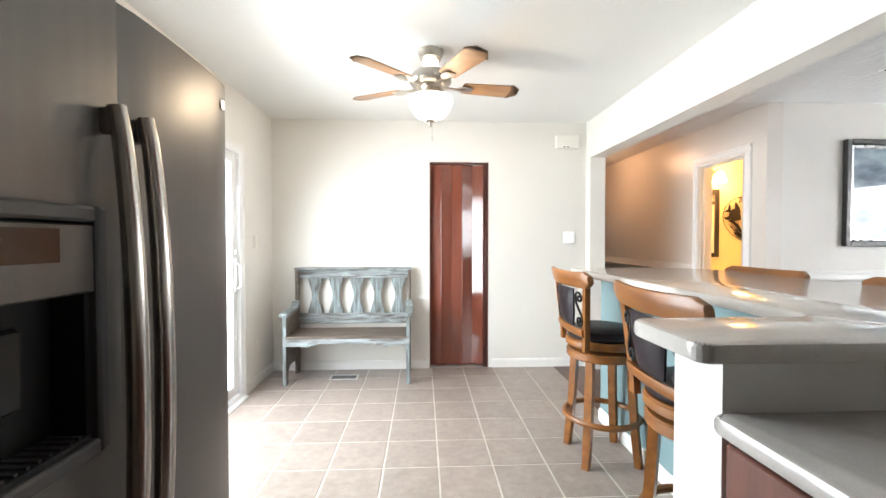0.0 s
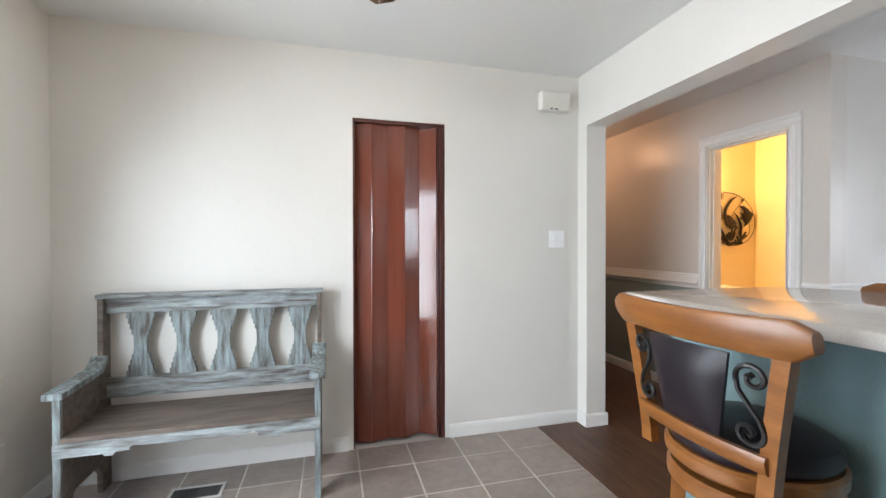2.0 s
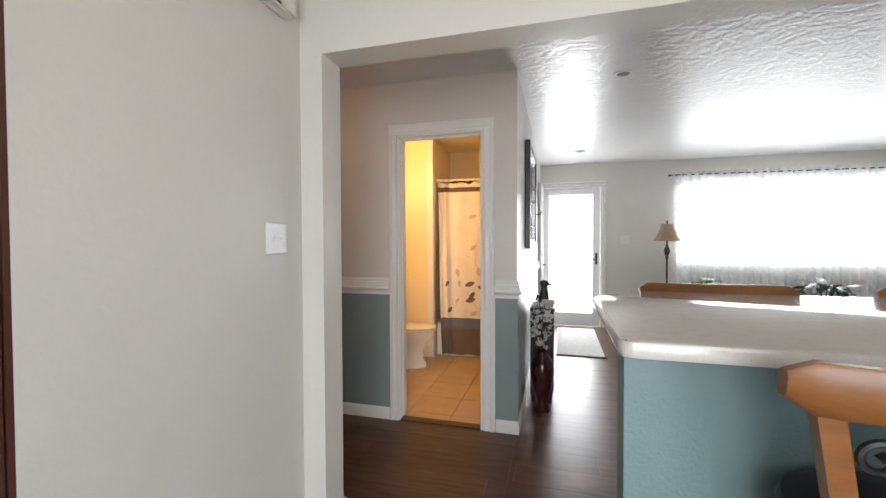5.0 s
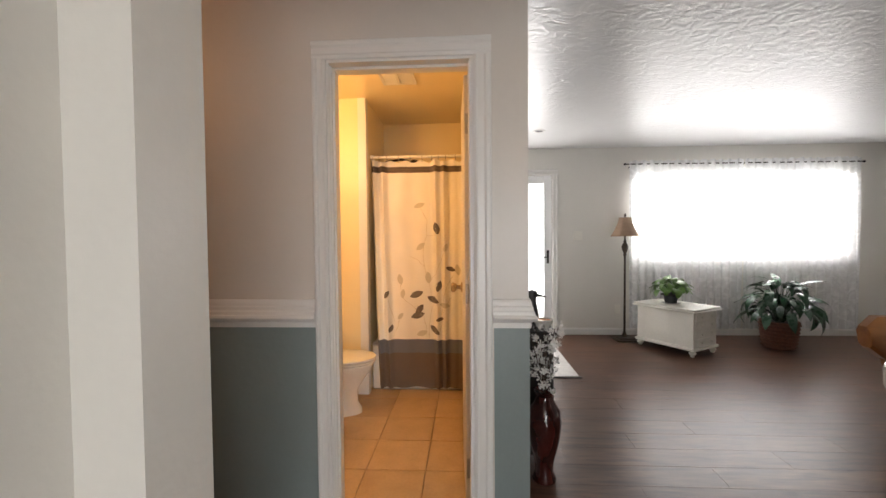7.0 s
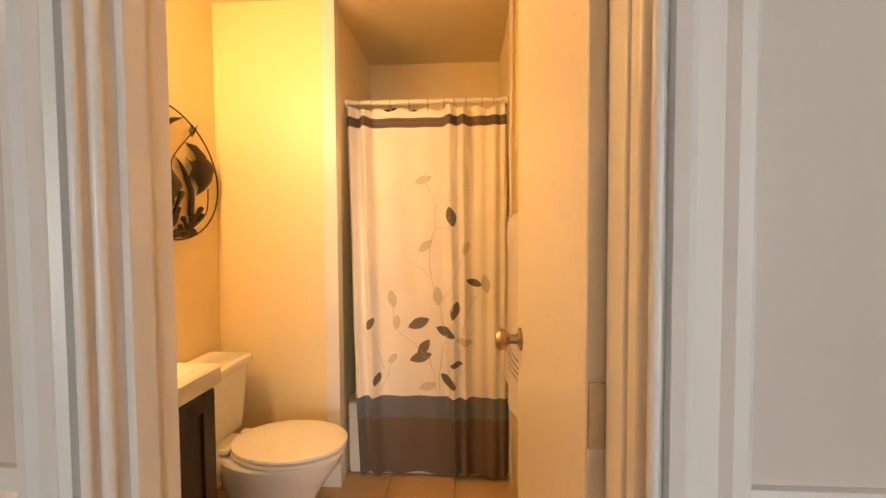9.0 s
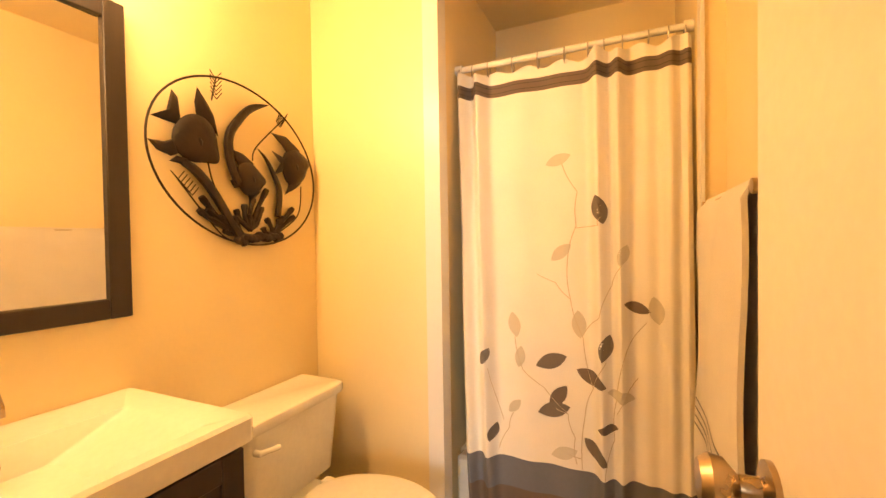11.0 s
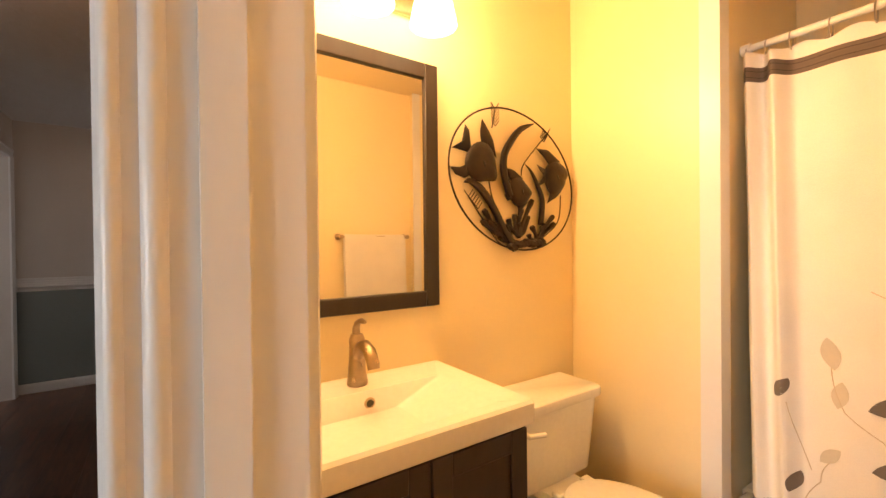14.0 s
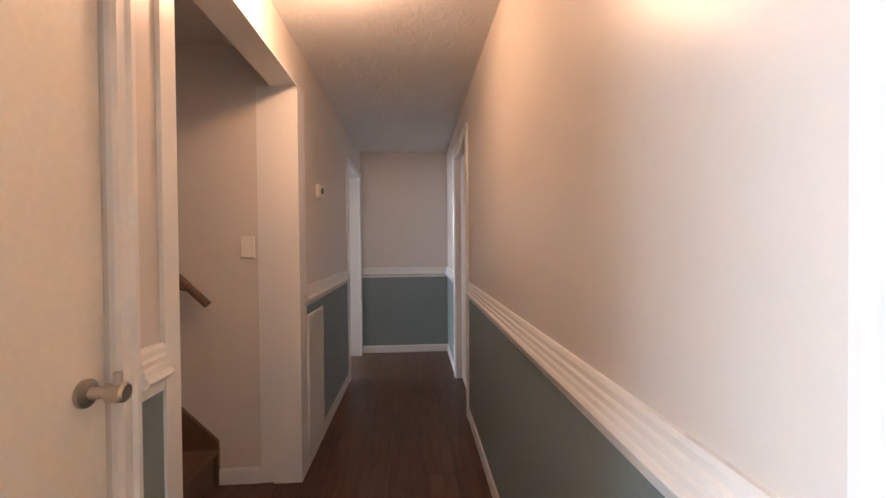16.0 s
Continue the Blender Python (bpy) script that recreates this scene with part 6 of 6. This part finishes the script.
part("finial", lathe(bmesh.new(), [(0, 1.49), (0.010, 1.50), (0.014, 1.52), (0.006, 1.535), (0, 1.545)], (LX, LY, 0), 10), BRONZE, lampb)

CHEST_PAINT = surf("antique_white_paint", (0.78, 0.76, 0.69), 0.4, var=0.03, vscale=6, bump=0.05, bscale=40)
chest = thing("storage_chest", "antique white low chest on bun feet with end drawers", "chest", m=pose(6.585, 1.89, 0, 0, 0, 32))
part("body", boxes((-0.325, 0.325, -0.21, 0.21, 0.085, 0.465, 0.004)), CHEST_PAINT, chest)
part("plinth", boxes((-0.345, 0.345, -0.23, 0.23, 0.065, 0.095, 0.008)), CHEST_PAINT, chest)
part("lid", boxes((-0.365, 0.365, -0.25, 0.25, 0.465, 0.480, 0.005), (-0.355, 0.355, -0.24, 0.24, 0.480, 0.502, 0.008)), CHEST_PAINT, chest)
for sx in (-1, 1):
    for sy in (-1, 1):
        part("bun_foot", lathe(bmesh.new(), [(0.014, 0), (0.022, 0.004), (0.018, 0.018), (0.034, 0.032), (0.036, 0.048), (0.024, 0.064), (0, 0.066)], (sx * 0.30, sy * 0.185, 0), 14), CHEST_PAINT, chest)
for k in range(4):
    d = part("drawer", boxes((-0.333, -0.325, -0.185, 0.185, 0.112 + 0.088 * k, 0.188 + 0.088 * k, 0.003)), CHEST_PAINT, chest)
    for y in (-0.09, 0.09):
        part("knob", lathe(bmesh.new(), [(0, 0), (0.006, 0), (0.006, 0.010), (0.014, 0.016), (0.012, 0.024), (0, 0.026)], seg=10, m=pose(-0.333, y, 0.15 + 0.088 * k, 0, -90)), CHEST_PAINT, d)

LEAF_A = surf("bright_green_leaf", (0.085, 0.20, 0.035), 0.35, var=0.25, vscale=25)
LEAF_B = surf("deep_green_leaf", (0.018, 0.062, 0.030), 0.28, var=0.3, vscale=20)
SOIL = surf("dark_soil", (0.03, 0.02, 0.014), 0.95)
POT = surf("dark_grey_pot", (0.045, 0.05, 0.055), 0.5, var=0.1)
BASKET = surf("reddish_wicker", (0.16, 0.062, 0.036), 0.7, var=0.25, vscale=40, bump=0.4, bscale=90)


def leaf_mesh(ln, wd, droop, mat, heart=False):
    t = bmesh.new()
    n = 8
    rows = []
    for k in range(n + 1):
        q = k / n
        w = wd * (math.sin(math.pi * min(1, q * 0.92 + 0.08)) ** (0.6 if heart else 0.9)) * (1 - 0.35 * q if heart else 1) + 0.001
        x, z = ln * q * math.cos(droop * q), -ln * q * math.sin(droop * q) * 0.9
        rows.append([t.verts.new((x, -w, z + 0.10 * wd)), t.verts.new((x, 0, z)), t.verts.new((x, w, z + 0.10 * wd))])
    for a, b in zip(rows, rows[1:]):
        for i in range(2):
            t.faces.new((a[i], a[i + 1], b[i + 1], b[i]))
    return mesh_of(t, mat, True)


def potted_plant(name, label, at, pot_bm, pot_mat, pot_label, meshes, count, radius, z0, z1, seed, stem_r, lift):
    p = thing(name, label, "plant", base=at)
    part("pot", pot_bm, pot_mat, p, pot_label)
    part("soil", lathe(bmesh.new(), [(0, 0), (radius * 0.36, 0), (0, 0.006)], (at[0], at[1], z0 - 0.02), 14), SOIL, p)
    r = random.Random(seed)
    t = bmesh.new()
    for k in range(count):
        a = 2.399963 * k + r.uniform(-0.3, 0.3)
        q = math.sqrt((k + 0.5) / count)
        rad, h = radius * 0.55 * q * r.uniform(0.8, 1.1), z0 + (z1 - z0) * (1 - 0.75 * q * q) * r.uniform(0.78, 1.0)
        base = Vector((at[0] + 0.03 * math.cos(a), at[1] + 0.03 * math.sin(a), z0 - 0.02))
        tip = Vector((at[0] + rad * math.cos(a), at[1] + rad * math.sin(a), h))
        mid = (base + tip) / 2 + Vector((0, 0, 0.25 * (h - z0)))
        tube(t, [base, mid, tip], [stem_r, stem_r, stem_r * 0.7], 5)
        lf = new("leaf", meshes[k % len(meshes)])
        s = r.uniform(0.75, 1.15)
        m = Matrix.Translation(tip) @ Matrix.Rotation(a + r.uniform(-0.5, 0.5), 4, "Z") @ Matrix.Rotation(-radians(lift) * (1 - q) + r.uniform(-0.2, 0.35), 4, "Y") @ Matrix.Rotation(r.uniform(-0.5, 0.5), 4, "X") @ Matrix.Scale(s, 4)
        lf.parent = p
        lf.matrix_basis = BASE[p.name].inverted() @ m
    part("stem", t, meshes[0].materials[0], p)
    return p


potted_plant("potted_pothos", "bright green pothos in a dark pot on the chest", (6.63, 1.92, 0.502), lathe(bmesh.new(), [(0.058, 0), (0.062, 0.004), (0.080, 0.125), (0.084, 0.13), (0.076, 0.13), (0.070, 0.11), (0, 0.11)], (6.63, 1.92, 0.508), 20), POT, "dark grey plastic pot",
             [leaf_mesh(0.10, 0.038, d, LEAF_A, True) for d in (0.5, 0.9, 1.2)], 64, 0.30, 0.62, 0.80, 5, 0.003, 40)
solo("plant_saucer", lathe(bmesh.new(), [(0, 0), (0.085, 0), (0.10, 0.006), (0.085, 0.005), (0, 0.005)], (6.63, 1.92, 0.5025), 24), PORCELAIN, "white saucer under the pothos pot on the chest", "saucer")
bk = lathe(bmesh.new(), [(0.135, 0), (0.150, 0.01), (0.172, 0.16), (0.182, 0.29), (0.188, 0.30), (0.178, 0.31), (0.165, 0.29), (0, 0.285)], (6.63, 0.74, 0), 28)
plant = potted_plant("potted_peace_lily", "large dark green leafy houseplant in a wicker basket", (6.63, 0.74, 0), bk, BASKET, "reddish woven wicker basket",
                     [leaf_mesh(0.27, 0.042, d, LEAF_B) for d in (0.5, 0.9, 1.3)], 72, 0.50, 0.31, 0.78, 9, 0.004, 60)
for k in range(7):
    z = 0.03 + 0.04 * k
    r = 0.153 + 0.030 * k / 6
    part("weave", tube(bmesh.new(), [(6.63 + (r + 0.004 * (1 if i % 2 else -1)) * math.cos(2 * math.pi * i / 40), 0.74 + (r + 0.004 * (1 if i % 2 else -1)) * math.sin(2 * math.pi * i / 40), z) for i in range(40)], 0.010, 5, True), BASKET, plant)

# picture on the living room wall
PEWTER = surf("pewter_frame", (0.055, 0.053, 0.052), 0.32, metal=0.6, var=0.25, vscale=12, bump=0.1, bscale=60)
SILVER = surf("silver_inner_frame", (0.42, 0.42, 0.42), 0.28, metal=0.9, var=0.15, vscale=20)
pic = thing("framed_picture", "large framed blue-grey picture under glass on the wall", "picture", base=(4.69, YL0, 1.65))
PX0, PX1, PZ0, PZ1 = 4.205, 5.165, 1.212, 2.088
yb = YL0 - 0.002
for nm, w0, w1, d, mt in (("outer_frame", 0.0, 0.045, 0.042, PEWTER), ("inner_frame", 0.045, 0.075, 0.030, SILVER)):
    part(nm, boxes((PX0 + w0, PX0 + w1, yb - d, yb, PZ0 + w0, PZ1 - w0, 0.006), (PX1 - w1, PX1 - w0, yb - d, yb, PZ0 + w0, PZ1 - w0, 0.006), (PX0 + w1, PX1 - w1, yb - d, yb, PZ0 + w0, PZ0 + w1, 0.006), (PX0 + w1, PX1 - w1, yb - d, yb, PZ1 - w1, PZ1 - w0, 0.006)), mt, pic)
PRINT = surf("blue_grey_landscape_print", (0.34, 0.42, 0.48), 0.035, col2=(0.13, 0.17, 0.22), vscale=3.2, stretch=(1, 1, 2.4), grain=0.12, gscale=14, rvar=0.01, spec=0.55)
part("print", boxes((PX0 + 0.075, PX1 - 0.075, yb - 0.014, yb - 0.004, PZ0 + 0.075, PZ1 - 0.075)), PRINT, pic, "hazy blue-grey print behind glass", smooth=False)
hook = thing("coat_hook", "small black iron hook on the living room wall", "hook", base=(5.72, YL0, 1.58))
part("plate", boxes((5.69, 5.75, YL0 - 0.010, YL0 - 0.001, 1.53, 1.63, 0.003)), BLACK_IRON, hook)
part("arm", tube(bmesh.new(), [(5.72, YL0 - 0.01, 1.58), (5.72, YL0 - 0.06, 1.575), (5.72, YL0 - 0.075, 1.61)], 0.008, 6), BLACK_IRON, hook)

# small cabinet, figurine, bowl, vase
DARKWOOD = surf("black_stained_wood", (0.022, 0.017, 0.015), 0.35, var=0.2, vscale=8)
cab = thing("side_cabinet", "small black-stained cabinet against the living room wall", "cabinet", base=(4.30, 3.85, 0))
part("body", boxes((4.14, 4.46, 3.755, 3.925, 0.05, 0.725, 0.004)), DARKWOOD, cab)
part("top", boxes((4.12, 4.48, 3.735, 3.927, 0.725, 0.75, 0.005)), DARKWOOD, cab)
for x in (4.145, 4.425):
    for y in (3.76, 3.89):
        part("foot", boxes((x, x + 0.03, y, y + 0.03, 0, 0.05, 0.004)), DARKWOOD, cab)
part("door", boxes((4.16, 4.44, 3.747, 3.755, 0.08, 0.70, 0.003)), DARKWOOD, cab)
t = bmesh.new()
lathe(t, [(0, 0), (0.035, 0), (0.040, 0.02), (0.034, 0.07), (0.022, 0.12), (0.022, 0.145), (0.032, 0.165), (0.026, 0.19), (0, 0.20)], (4.38, 3.83, 0.75), 16, 0.7, 1.1)
tube(t, [(4.38, 3.80, 0.915), (4.38, 3.745, 0.905)], [0.012, 0.002], 6)
tube(t, [(4.38, 3.87, 0.82), (4.38, 3.90, 0.77)], [0.02, 0.004], 6)
solo("bird_figurine", t, surf("black_carved_stone", (0.015, 0.014, 0.014), 0.35, var=0.2), "black carved bird figurine on the side cabinet", "figurine")
bowl_t = thing("candle_bowl", "white bowl candle with an orange glow on the cabinet", "candle", base=(4.24, 3.79, 0.75))
part("bowl", lathe(bmesh.new(), [(0, 0), (0.032, 0), (0.052, 0.030), (0.055, 0.048), (0.049, 0.048), (0.046, 0.036), (0, 0.036)], (4.24, 3.79, 0.75), 22), PORCELAIN, bowl_t)
part("wax", lathe(bmesh.new(), [(0, 0.036), (0.046, 0.036), (0.046, 0.042), (0, 0.043)], (4.24, 3.79, 0.75), 22), surf("orange_wax", (0.75, 0.32, 0.12), 0.5), bowl_t)
LACQUER = surf("dark_red_lacquer", (0.055, 0.012, 0.010), 0.16, var=0.3, vscale=9, coat=0.5)
vase = thing("flower_vase", "tall dark red lacquer floor vase with white blossoms", "vase", base=(4.0, 3.83, 0))
part("body", lathe(bmesh.new(), [(0, 0), (0.060, 0), (0.062, 0.01), (0.045, 0.05), (0.048, 0.09), (0.080, 0.22), (0.090, 0.31), (0.080, 0.37), (0.048, 0.42), (0.042, 0.445), (0.058, 0.475), (0.052, 0.475), (0.036, 0.445), (0, 0.43)], (4.0, 3.83, 0), 28), LACQUER, vase)
PETAL = surf("white_silk_petal", (0.84, 0.82, 0.80), 0.7, var=0.05)
r = random.Random(12)
stems = bmesh.new()
t = bmesh.new()
for i in range(5):
    a = 2 * math.pi * i / 5
    t.faces.new([t.verts.new(p) for p in ((0, 0, 0), (0.010 * math.cos(a - 0.5), 0.010 * math.sin(a - 0.5), 0.003), (0.021 * math.cos(a - 0.25), 0.021 * math.sin(a - 0.25), 0.008), (0.021 * math.cos(a + 0.25), 0.021 * math.sin(a + 0.25), 0.008), (0.010 * math.cos(a + 0.5), 0.010 * math.sin(a + 0.5), 0.003))])
bloom = mesh_of(t, PETAL, True)
for k in range(16):
    a = 2.4 * k
    tip = Vector((4.0 + r.uniform(0.03, 0.12) * math.cos(a), 3.83 + r.uniform(0.03, 0.10) * math.sin(a), r.uniform(0.56, 0.80)))
    tube(stems, [(4.0, 3.83, 0.44), ((4.0 + tip.x) / 2, (3.83 + tip.y) / 2, 0.25 + tip.z / 2), tip], 0.0022, 4)
    for j in range(6):
        ob = new("blossom", bloom)
        ob.parent = vase
        p = tip + Vector((r.uniform(-0.035, 0.035), r.uniform(-0.035, 0.035), r.uniform(-0.10, 0.015)))
        p.y = min(p.y, 3.94)
        ob.matrix_basis = BASE[vase.name].inverted() @ Matrix.Translation(p) @ Euler((r.uniform(-1.2, 1.2), r.uniform(-1.2, 1.2), r.uniform(0, 6))).to_matrix().to_4x4()
part("stem", stems, surf("brown_twig", (0.07, 0.045, 0.03), 0.8), vase)
rug = thing("door_mat", "pale grey runner mat inside the front door", "mat", base=(6.3, 3.5, 0))
part("pile", boxes((5.58, 7.05, 3.22, 3.72, 0.0, 0.010, 0.003)), surf("pale_grey_pile", (0.62, 0.60, 0.57), 0.95, var=0.08, vscale=20, bump=0.4, bscale=300), rug)
part("border", boxes((5.55, 5.58, 3.20, 3.74, 0.0, 0.011, 0.002), (7.05, 7.08, 3.20, 3.74, 0, 0.011, 0.002)), surf("dark_mat_border", (0.10, 0.09, 0.085), 0.9), rug)
for x, y in ((3.825, 3.302), (6.30, 3.45)):
    c = thing("recessed_light", "small unlit recessed ceiling light with a white trim", "ceiling light", "recessed lights", base=(x, y, ZC))
    part("trim_ring", lathe(bmesh.new(), [(0.040, 0), (0.062, 0), (0.060, -0.008), (0.042, -0.006), (0.040, 0)], (x, y, ZC), 24), TRIM, c)
    # flat charcoal disc puts in the dark inside of the unlit can
    part("reflector", lathe(bmesh.new(), [(0, -0.001), (0.041, -0.001), (0.041, -0.0035), (0, -0.0035)], (x, y, ZC), 20), GREY_PLASTIC, c)
switch_plate("light_switch", "white light switch plate beside the front door", XF, 2.80, 1.275, "x", -1, 0.115, 0.115, 2)
switch_plate("outlet", "white wall outlet near the floor lamp", XF, 2.30, 0.33, "x", -1)

# ---- hall ----
cd = thing("closet_door", "closed flush cream closet door in the hall", "door", base=(XP1 - 0.02, 5.15, 0))
leaf = part("leaf", boxes((XP1 - 0.045, XP1 - 0.008, 4.908, 5.428, 0.01, 2.045, 0.002)), DOOR_PAINT, cd)
kn = lathe(bmesh.new(), [(0, 0), (0.028, 0), (0.028, 0.008), (0.012, 0.014), (0.011, 0.040), (0.018, 0.046), (0.020, 0.075), (0.015, 0.080), (0, 0.080)], seg=20, m=pose(XP1 - 0.008, 5.372, 1.012, 0, 90))
tube(kn, [(XP1 + 0.055, 5.372, 1.012), (XP1 + 0.055, 5.372, 1.052)], [0.009, 0.008], 10)
part("knob", kn, NICKEL, cd, "brushed nickel knob with a thumb turn")
stair = thing("staircase", "brown carpetless wooden staircase rising from the hall", "stairs", base=(2.0, 6.24, 0))
STAIRWOOD = surf("worn_brown_stair_wood", (0.11, 0.062, 0.035), 0.4, var=0.2, vscale=5, stretch=(5, 0.8, 1), grain=0.1)
for k in range(9):
    xe = 2.075 - 0.20 * k
    z = 0.197 * (k + 1)
    part("tread", boxes((xe - 0.225, xe + 0.022, 5.665, 6.825, z - 0.028, z, 0.006)), STAIRWOOD, stair)
    part("riser", boxes((xe - 0.02, xe, 5.665, 6.825, z - 0.197, z - 0.028)), STAIRWOOD, stair)
t = bmesh.new()
prism(t, [(2.10, 0.0), (2.10, 0.24), (0.30, 2.02), (0.30, 1.75), (2.06, 0.0)], 6.808, 6.829, "y")
part("skirt_board", t, STAIRWOOD, stair)
rail = thing("handrail", "round brown wooden handrail on the stair wall", "handrail", base=(2.0, 6.78, 1.0))
part("rail", tube(bmesh.new(), [(2.075, 6.775, 0.985), (1.86, 6.775, 1.195), (0.9, 6.775, 2.14)], 0.021, 12), STAIRWOOD, rail)
for x in (1.93, 1.2):
    z = 0.985 + (2.075 - x) * 0.983
    part("bracket", tube(bmesh.new(), [(x, 6.775, z - 0.018), (x, 6.79, z - 0.06), (x, 6.829, z - 0.07)], 0.007, 6), BRONZE, rail)
switch_plate("light_switch", "ivory light switch plate on the stair wall", 2.265, 6.83, 1.285, "y", -1, 0.075, 0.12, 1, surf("ivory_plastic", (0.36, 0.28, 0.22), 0.4, var=0.02))
grille = thing("return_air_grille", "white louvred return air grille below the chair rail", "vent grille", base=(XP1 + 0.01, 7.1, 0.5))
part("frame", boxes((XP1 + 0.004, XP1 + 0.018, 6.955, 6.985, 0.10, 0.885, 0.003), (XP1 + 0.004, XP1 + 0.018, 7.325, 7.355, 0.10, 0.885, 0.003), (XP1 + 0.004, XP1 + 0.018, 6.985, 7.325, 0.10, 0.13, 0.003), (XP1 + 0.004, XP1 + 0.018, 6.985, 7.325, 0.855, 0.885, 0.003)), TRIM, grille)
slat_me = mesh_of(boxes((0, 0.011, 0, 0.34, 0, 0.011, 0.001)), TRIM)
for k in range(44):
    ob = new("slat", slat_me)
    ob.parent = grille
    ob.matrix_basis = BASE[grille.name].inverted() @ Matrix.Translation((XP1 + 0.005, 6.985, 0.133 + 0.0164 * k))
th = thing("thermostat", "small white wall thermostat in the hall", "thermostat", base=(XP1, 7.30, 1.64))
part("body", boxes((XP1, XP1 + 0.028, 7.25, 7.36, 1.60, 1.69, 0.006)), PLASTIC, th)
part("dial", lathe(bmesh.new(), [(0, 0), (0.022, 0), (0.020, 0.008), (0, 0.009)], seg=16, m=pose(XP1 + 0.028, 7.305, 1.648, 0, 90)), GREY_PLASTIC, th)
bdoor = thing("bedroom_door", "white bedroom door standing open at the hall's end", "door", base=(2.36, 9.7, 0))
part("leaf", box(bmesh.new(), 0, 0.70, -0.018, 0.018, 0.01, 2.04, 0.002, pose(2.40, 9.36, 0, 0, 0, 97)), TRIM, bdoor)
part("knob", lathe(bmesh.new(), [(0, 0), (0.03, 0), (0.012, 0.012), (0.012, 0.03), (0.028, 0.045), (0.02, 0.065), (0, 0.066)], seg=16, m=pose(2.343, 9.985, 0.95, 0, 90)), NICKEL, bdoor)
hl = thing("hall_ceiling_light", "small flush hall ceiling light with lit frosted glass", "ceiling light", base=(2.84, 6.12, ZC))
part("pan", lathe(bmesh.new(), [(0, 0), (0.10, 0), (0.10, -0.02), (0, -0.02)], (2.84, 6.12, ZC), 24), NICKEL, hl)
gl = part("glass", lathe(bmesh.new(), [(0.092, -0.02), (0.088, -0.05), (0.06, -0.075), (0, -0.085)], (2.84, 6.12, ZC), 24), glow("lit_hall_glass", (1.0, 0.72, 0.42), 4.0), hl)
gl.visible_shadow = False


# ---- floor pieces, many alike ----
def slab(sx, sy, h, mat, bevel):
    bm = bmesh.new()
    box(bm, -sx / 2, sx / 2, -sy / 2, sy / 2, -h, 0)
    top = [e for e in bm.edges if all(v.co.z > -1e-6 for v in e.verts)]
    bmesh.ops.bevel(bm, geom=top, offset=bevel, segments=1, affect="EDGES")
    return mesh_of(bm, mat)


def lay(name, floor, x0, x1, y0, y1, px, py, ox, oy, gap, mat, h=0.006, bevel=0.0015, shift=0.0, label=""):
    """Pieces of one pitch over a rectangle, cut at its edges; equal sizes share a mesh."""
    made = {}
    col = 0
    cx = ox + px * math.floor((x0 - ox) / px)
    while cx < x1 - 0.005:
        cy = oy + py * math.floor((y0 - oy) / py) - shift * ((col * 0.37) % 1.0) * py
        while cy < y1 - 0.005:
            a, b = max(cx, x0) + gap / 2, min(cx + px, x1) - gap / 2
            c, d = max(cy, y0) + gap / 2, min(cy + py, y1) - gap / 2
            if b - a > 0.012 and d - c > 0.012:
                key = (round(b - a, 3), round(d - c, 3))
                if key not in made:
                    made[key] = slab(key[0], key[1], h, mat, bevel)
                ob = new(name, made[key])
                ob.location = ((a + b) / 2, (c + d) / 2, 0)
                ob.parent = floor
            cy += py
        cx += px
        col += 1


floor_tiled = tagged(new("floor"), "grey-brown stone-look tile floor with pale grout", "", "", "structure")
lay("tile", floor_tiled, XW, 2.055, 0.55, YD, 0.305, 0.305, 0.228, 3.915, 0.009, TILE)
lay("tile", floor_tiled, XW, 2.055, -2.0, 0.55, 0.305, 0.305, 0.228, 3.915, 0.009, TILE)
floor_wood = tagged(new("floor"), "dark brown walnut laminate plank floor", "", "", "structure")
lay("plank", floor_wood, 2.055, XF, -1.6, YL0, 0.19, 1.22, 2.055, 0.1, 0.0008, PLANK, 0.008, 0.0002, 1.0)
lay("plank", floor_wood, XP1, XB0, YL0, YF, 0.19, 1.22, 2.055, 0.1, 0.0008, PLANK, 0.008, 0.0002, 1.0)
lay("plank", floor_wood, 2.055, XP1, YL0, 4.676, 0.19, 1.22, 2.055, 0.1, 0.0008, PLANK, 0.008, 0.0002, 1.0)
lay("plank", floor_wood, 2.055, XP0, 4.676, YD, 0.19, 1.22, 2.055, 0.1, 0.0008, PLANK, 0.008, 0.0002, 1.0)
lay("plank", floor_wood, 1.3, XP1, 5.66, 6.83, 0.19, 1.22, 2.055, 0.1, 0.0008, PLANK, 0.008, 0.0002, 1.0)
lay("plank", floor_wood, 1.3, XP1, 8.52, 9.34, 0.19, 1.22, 2.055, 0.1, 0.0008, PLANK, 0.008, 0.0002, 1.0)
floor_bath = tagged(new("floor"), "warm beige ceramic bathroom floor tiles", "", "", "structure")
lay("tile", floor_bath, XB0 + 0.06, 5.93, YL1 + 0.03, YV, 0.33, 0.33, 3.72, 4.13, 0.005, BATH_TILE)
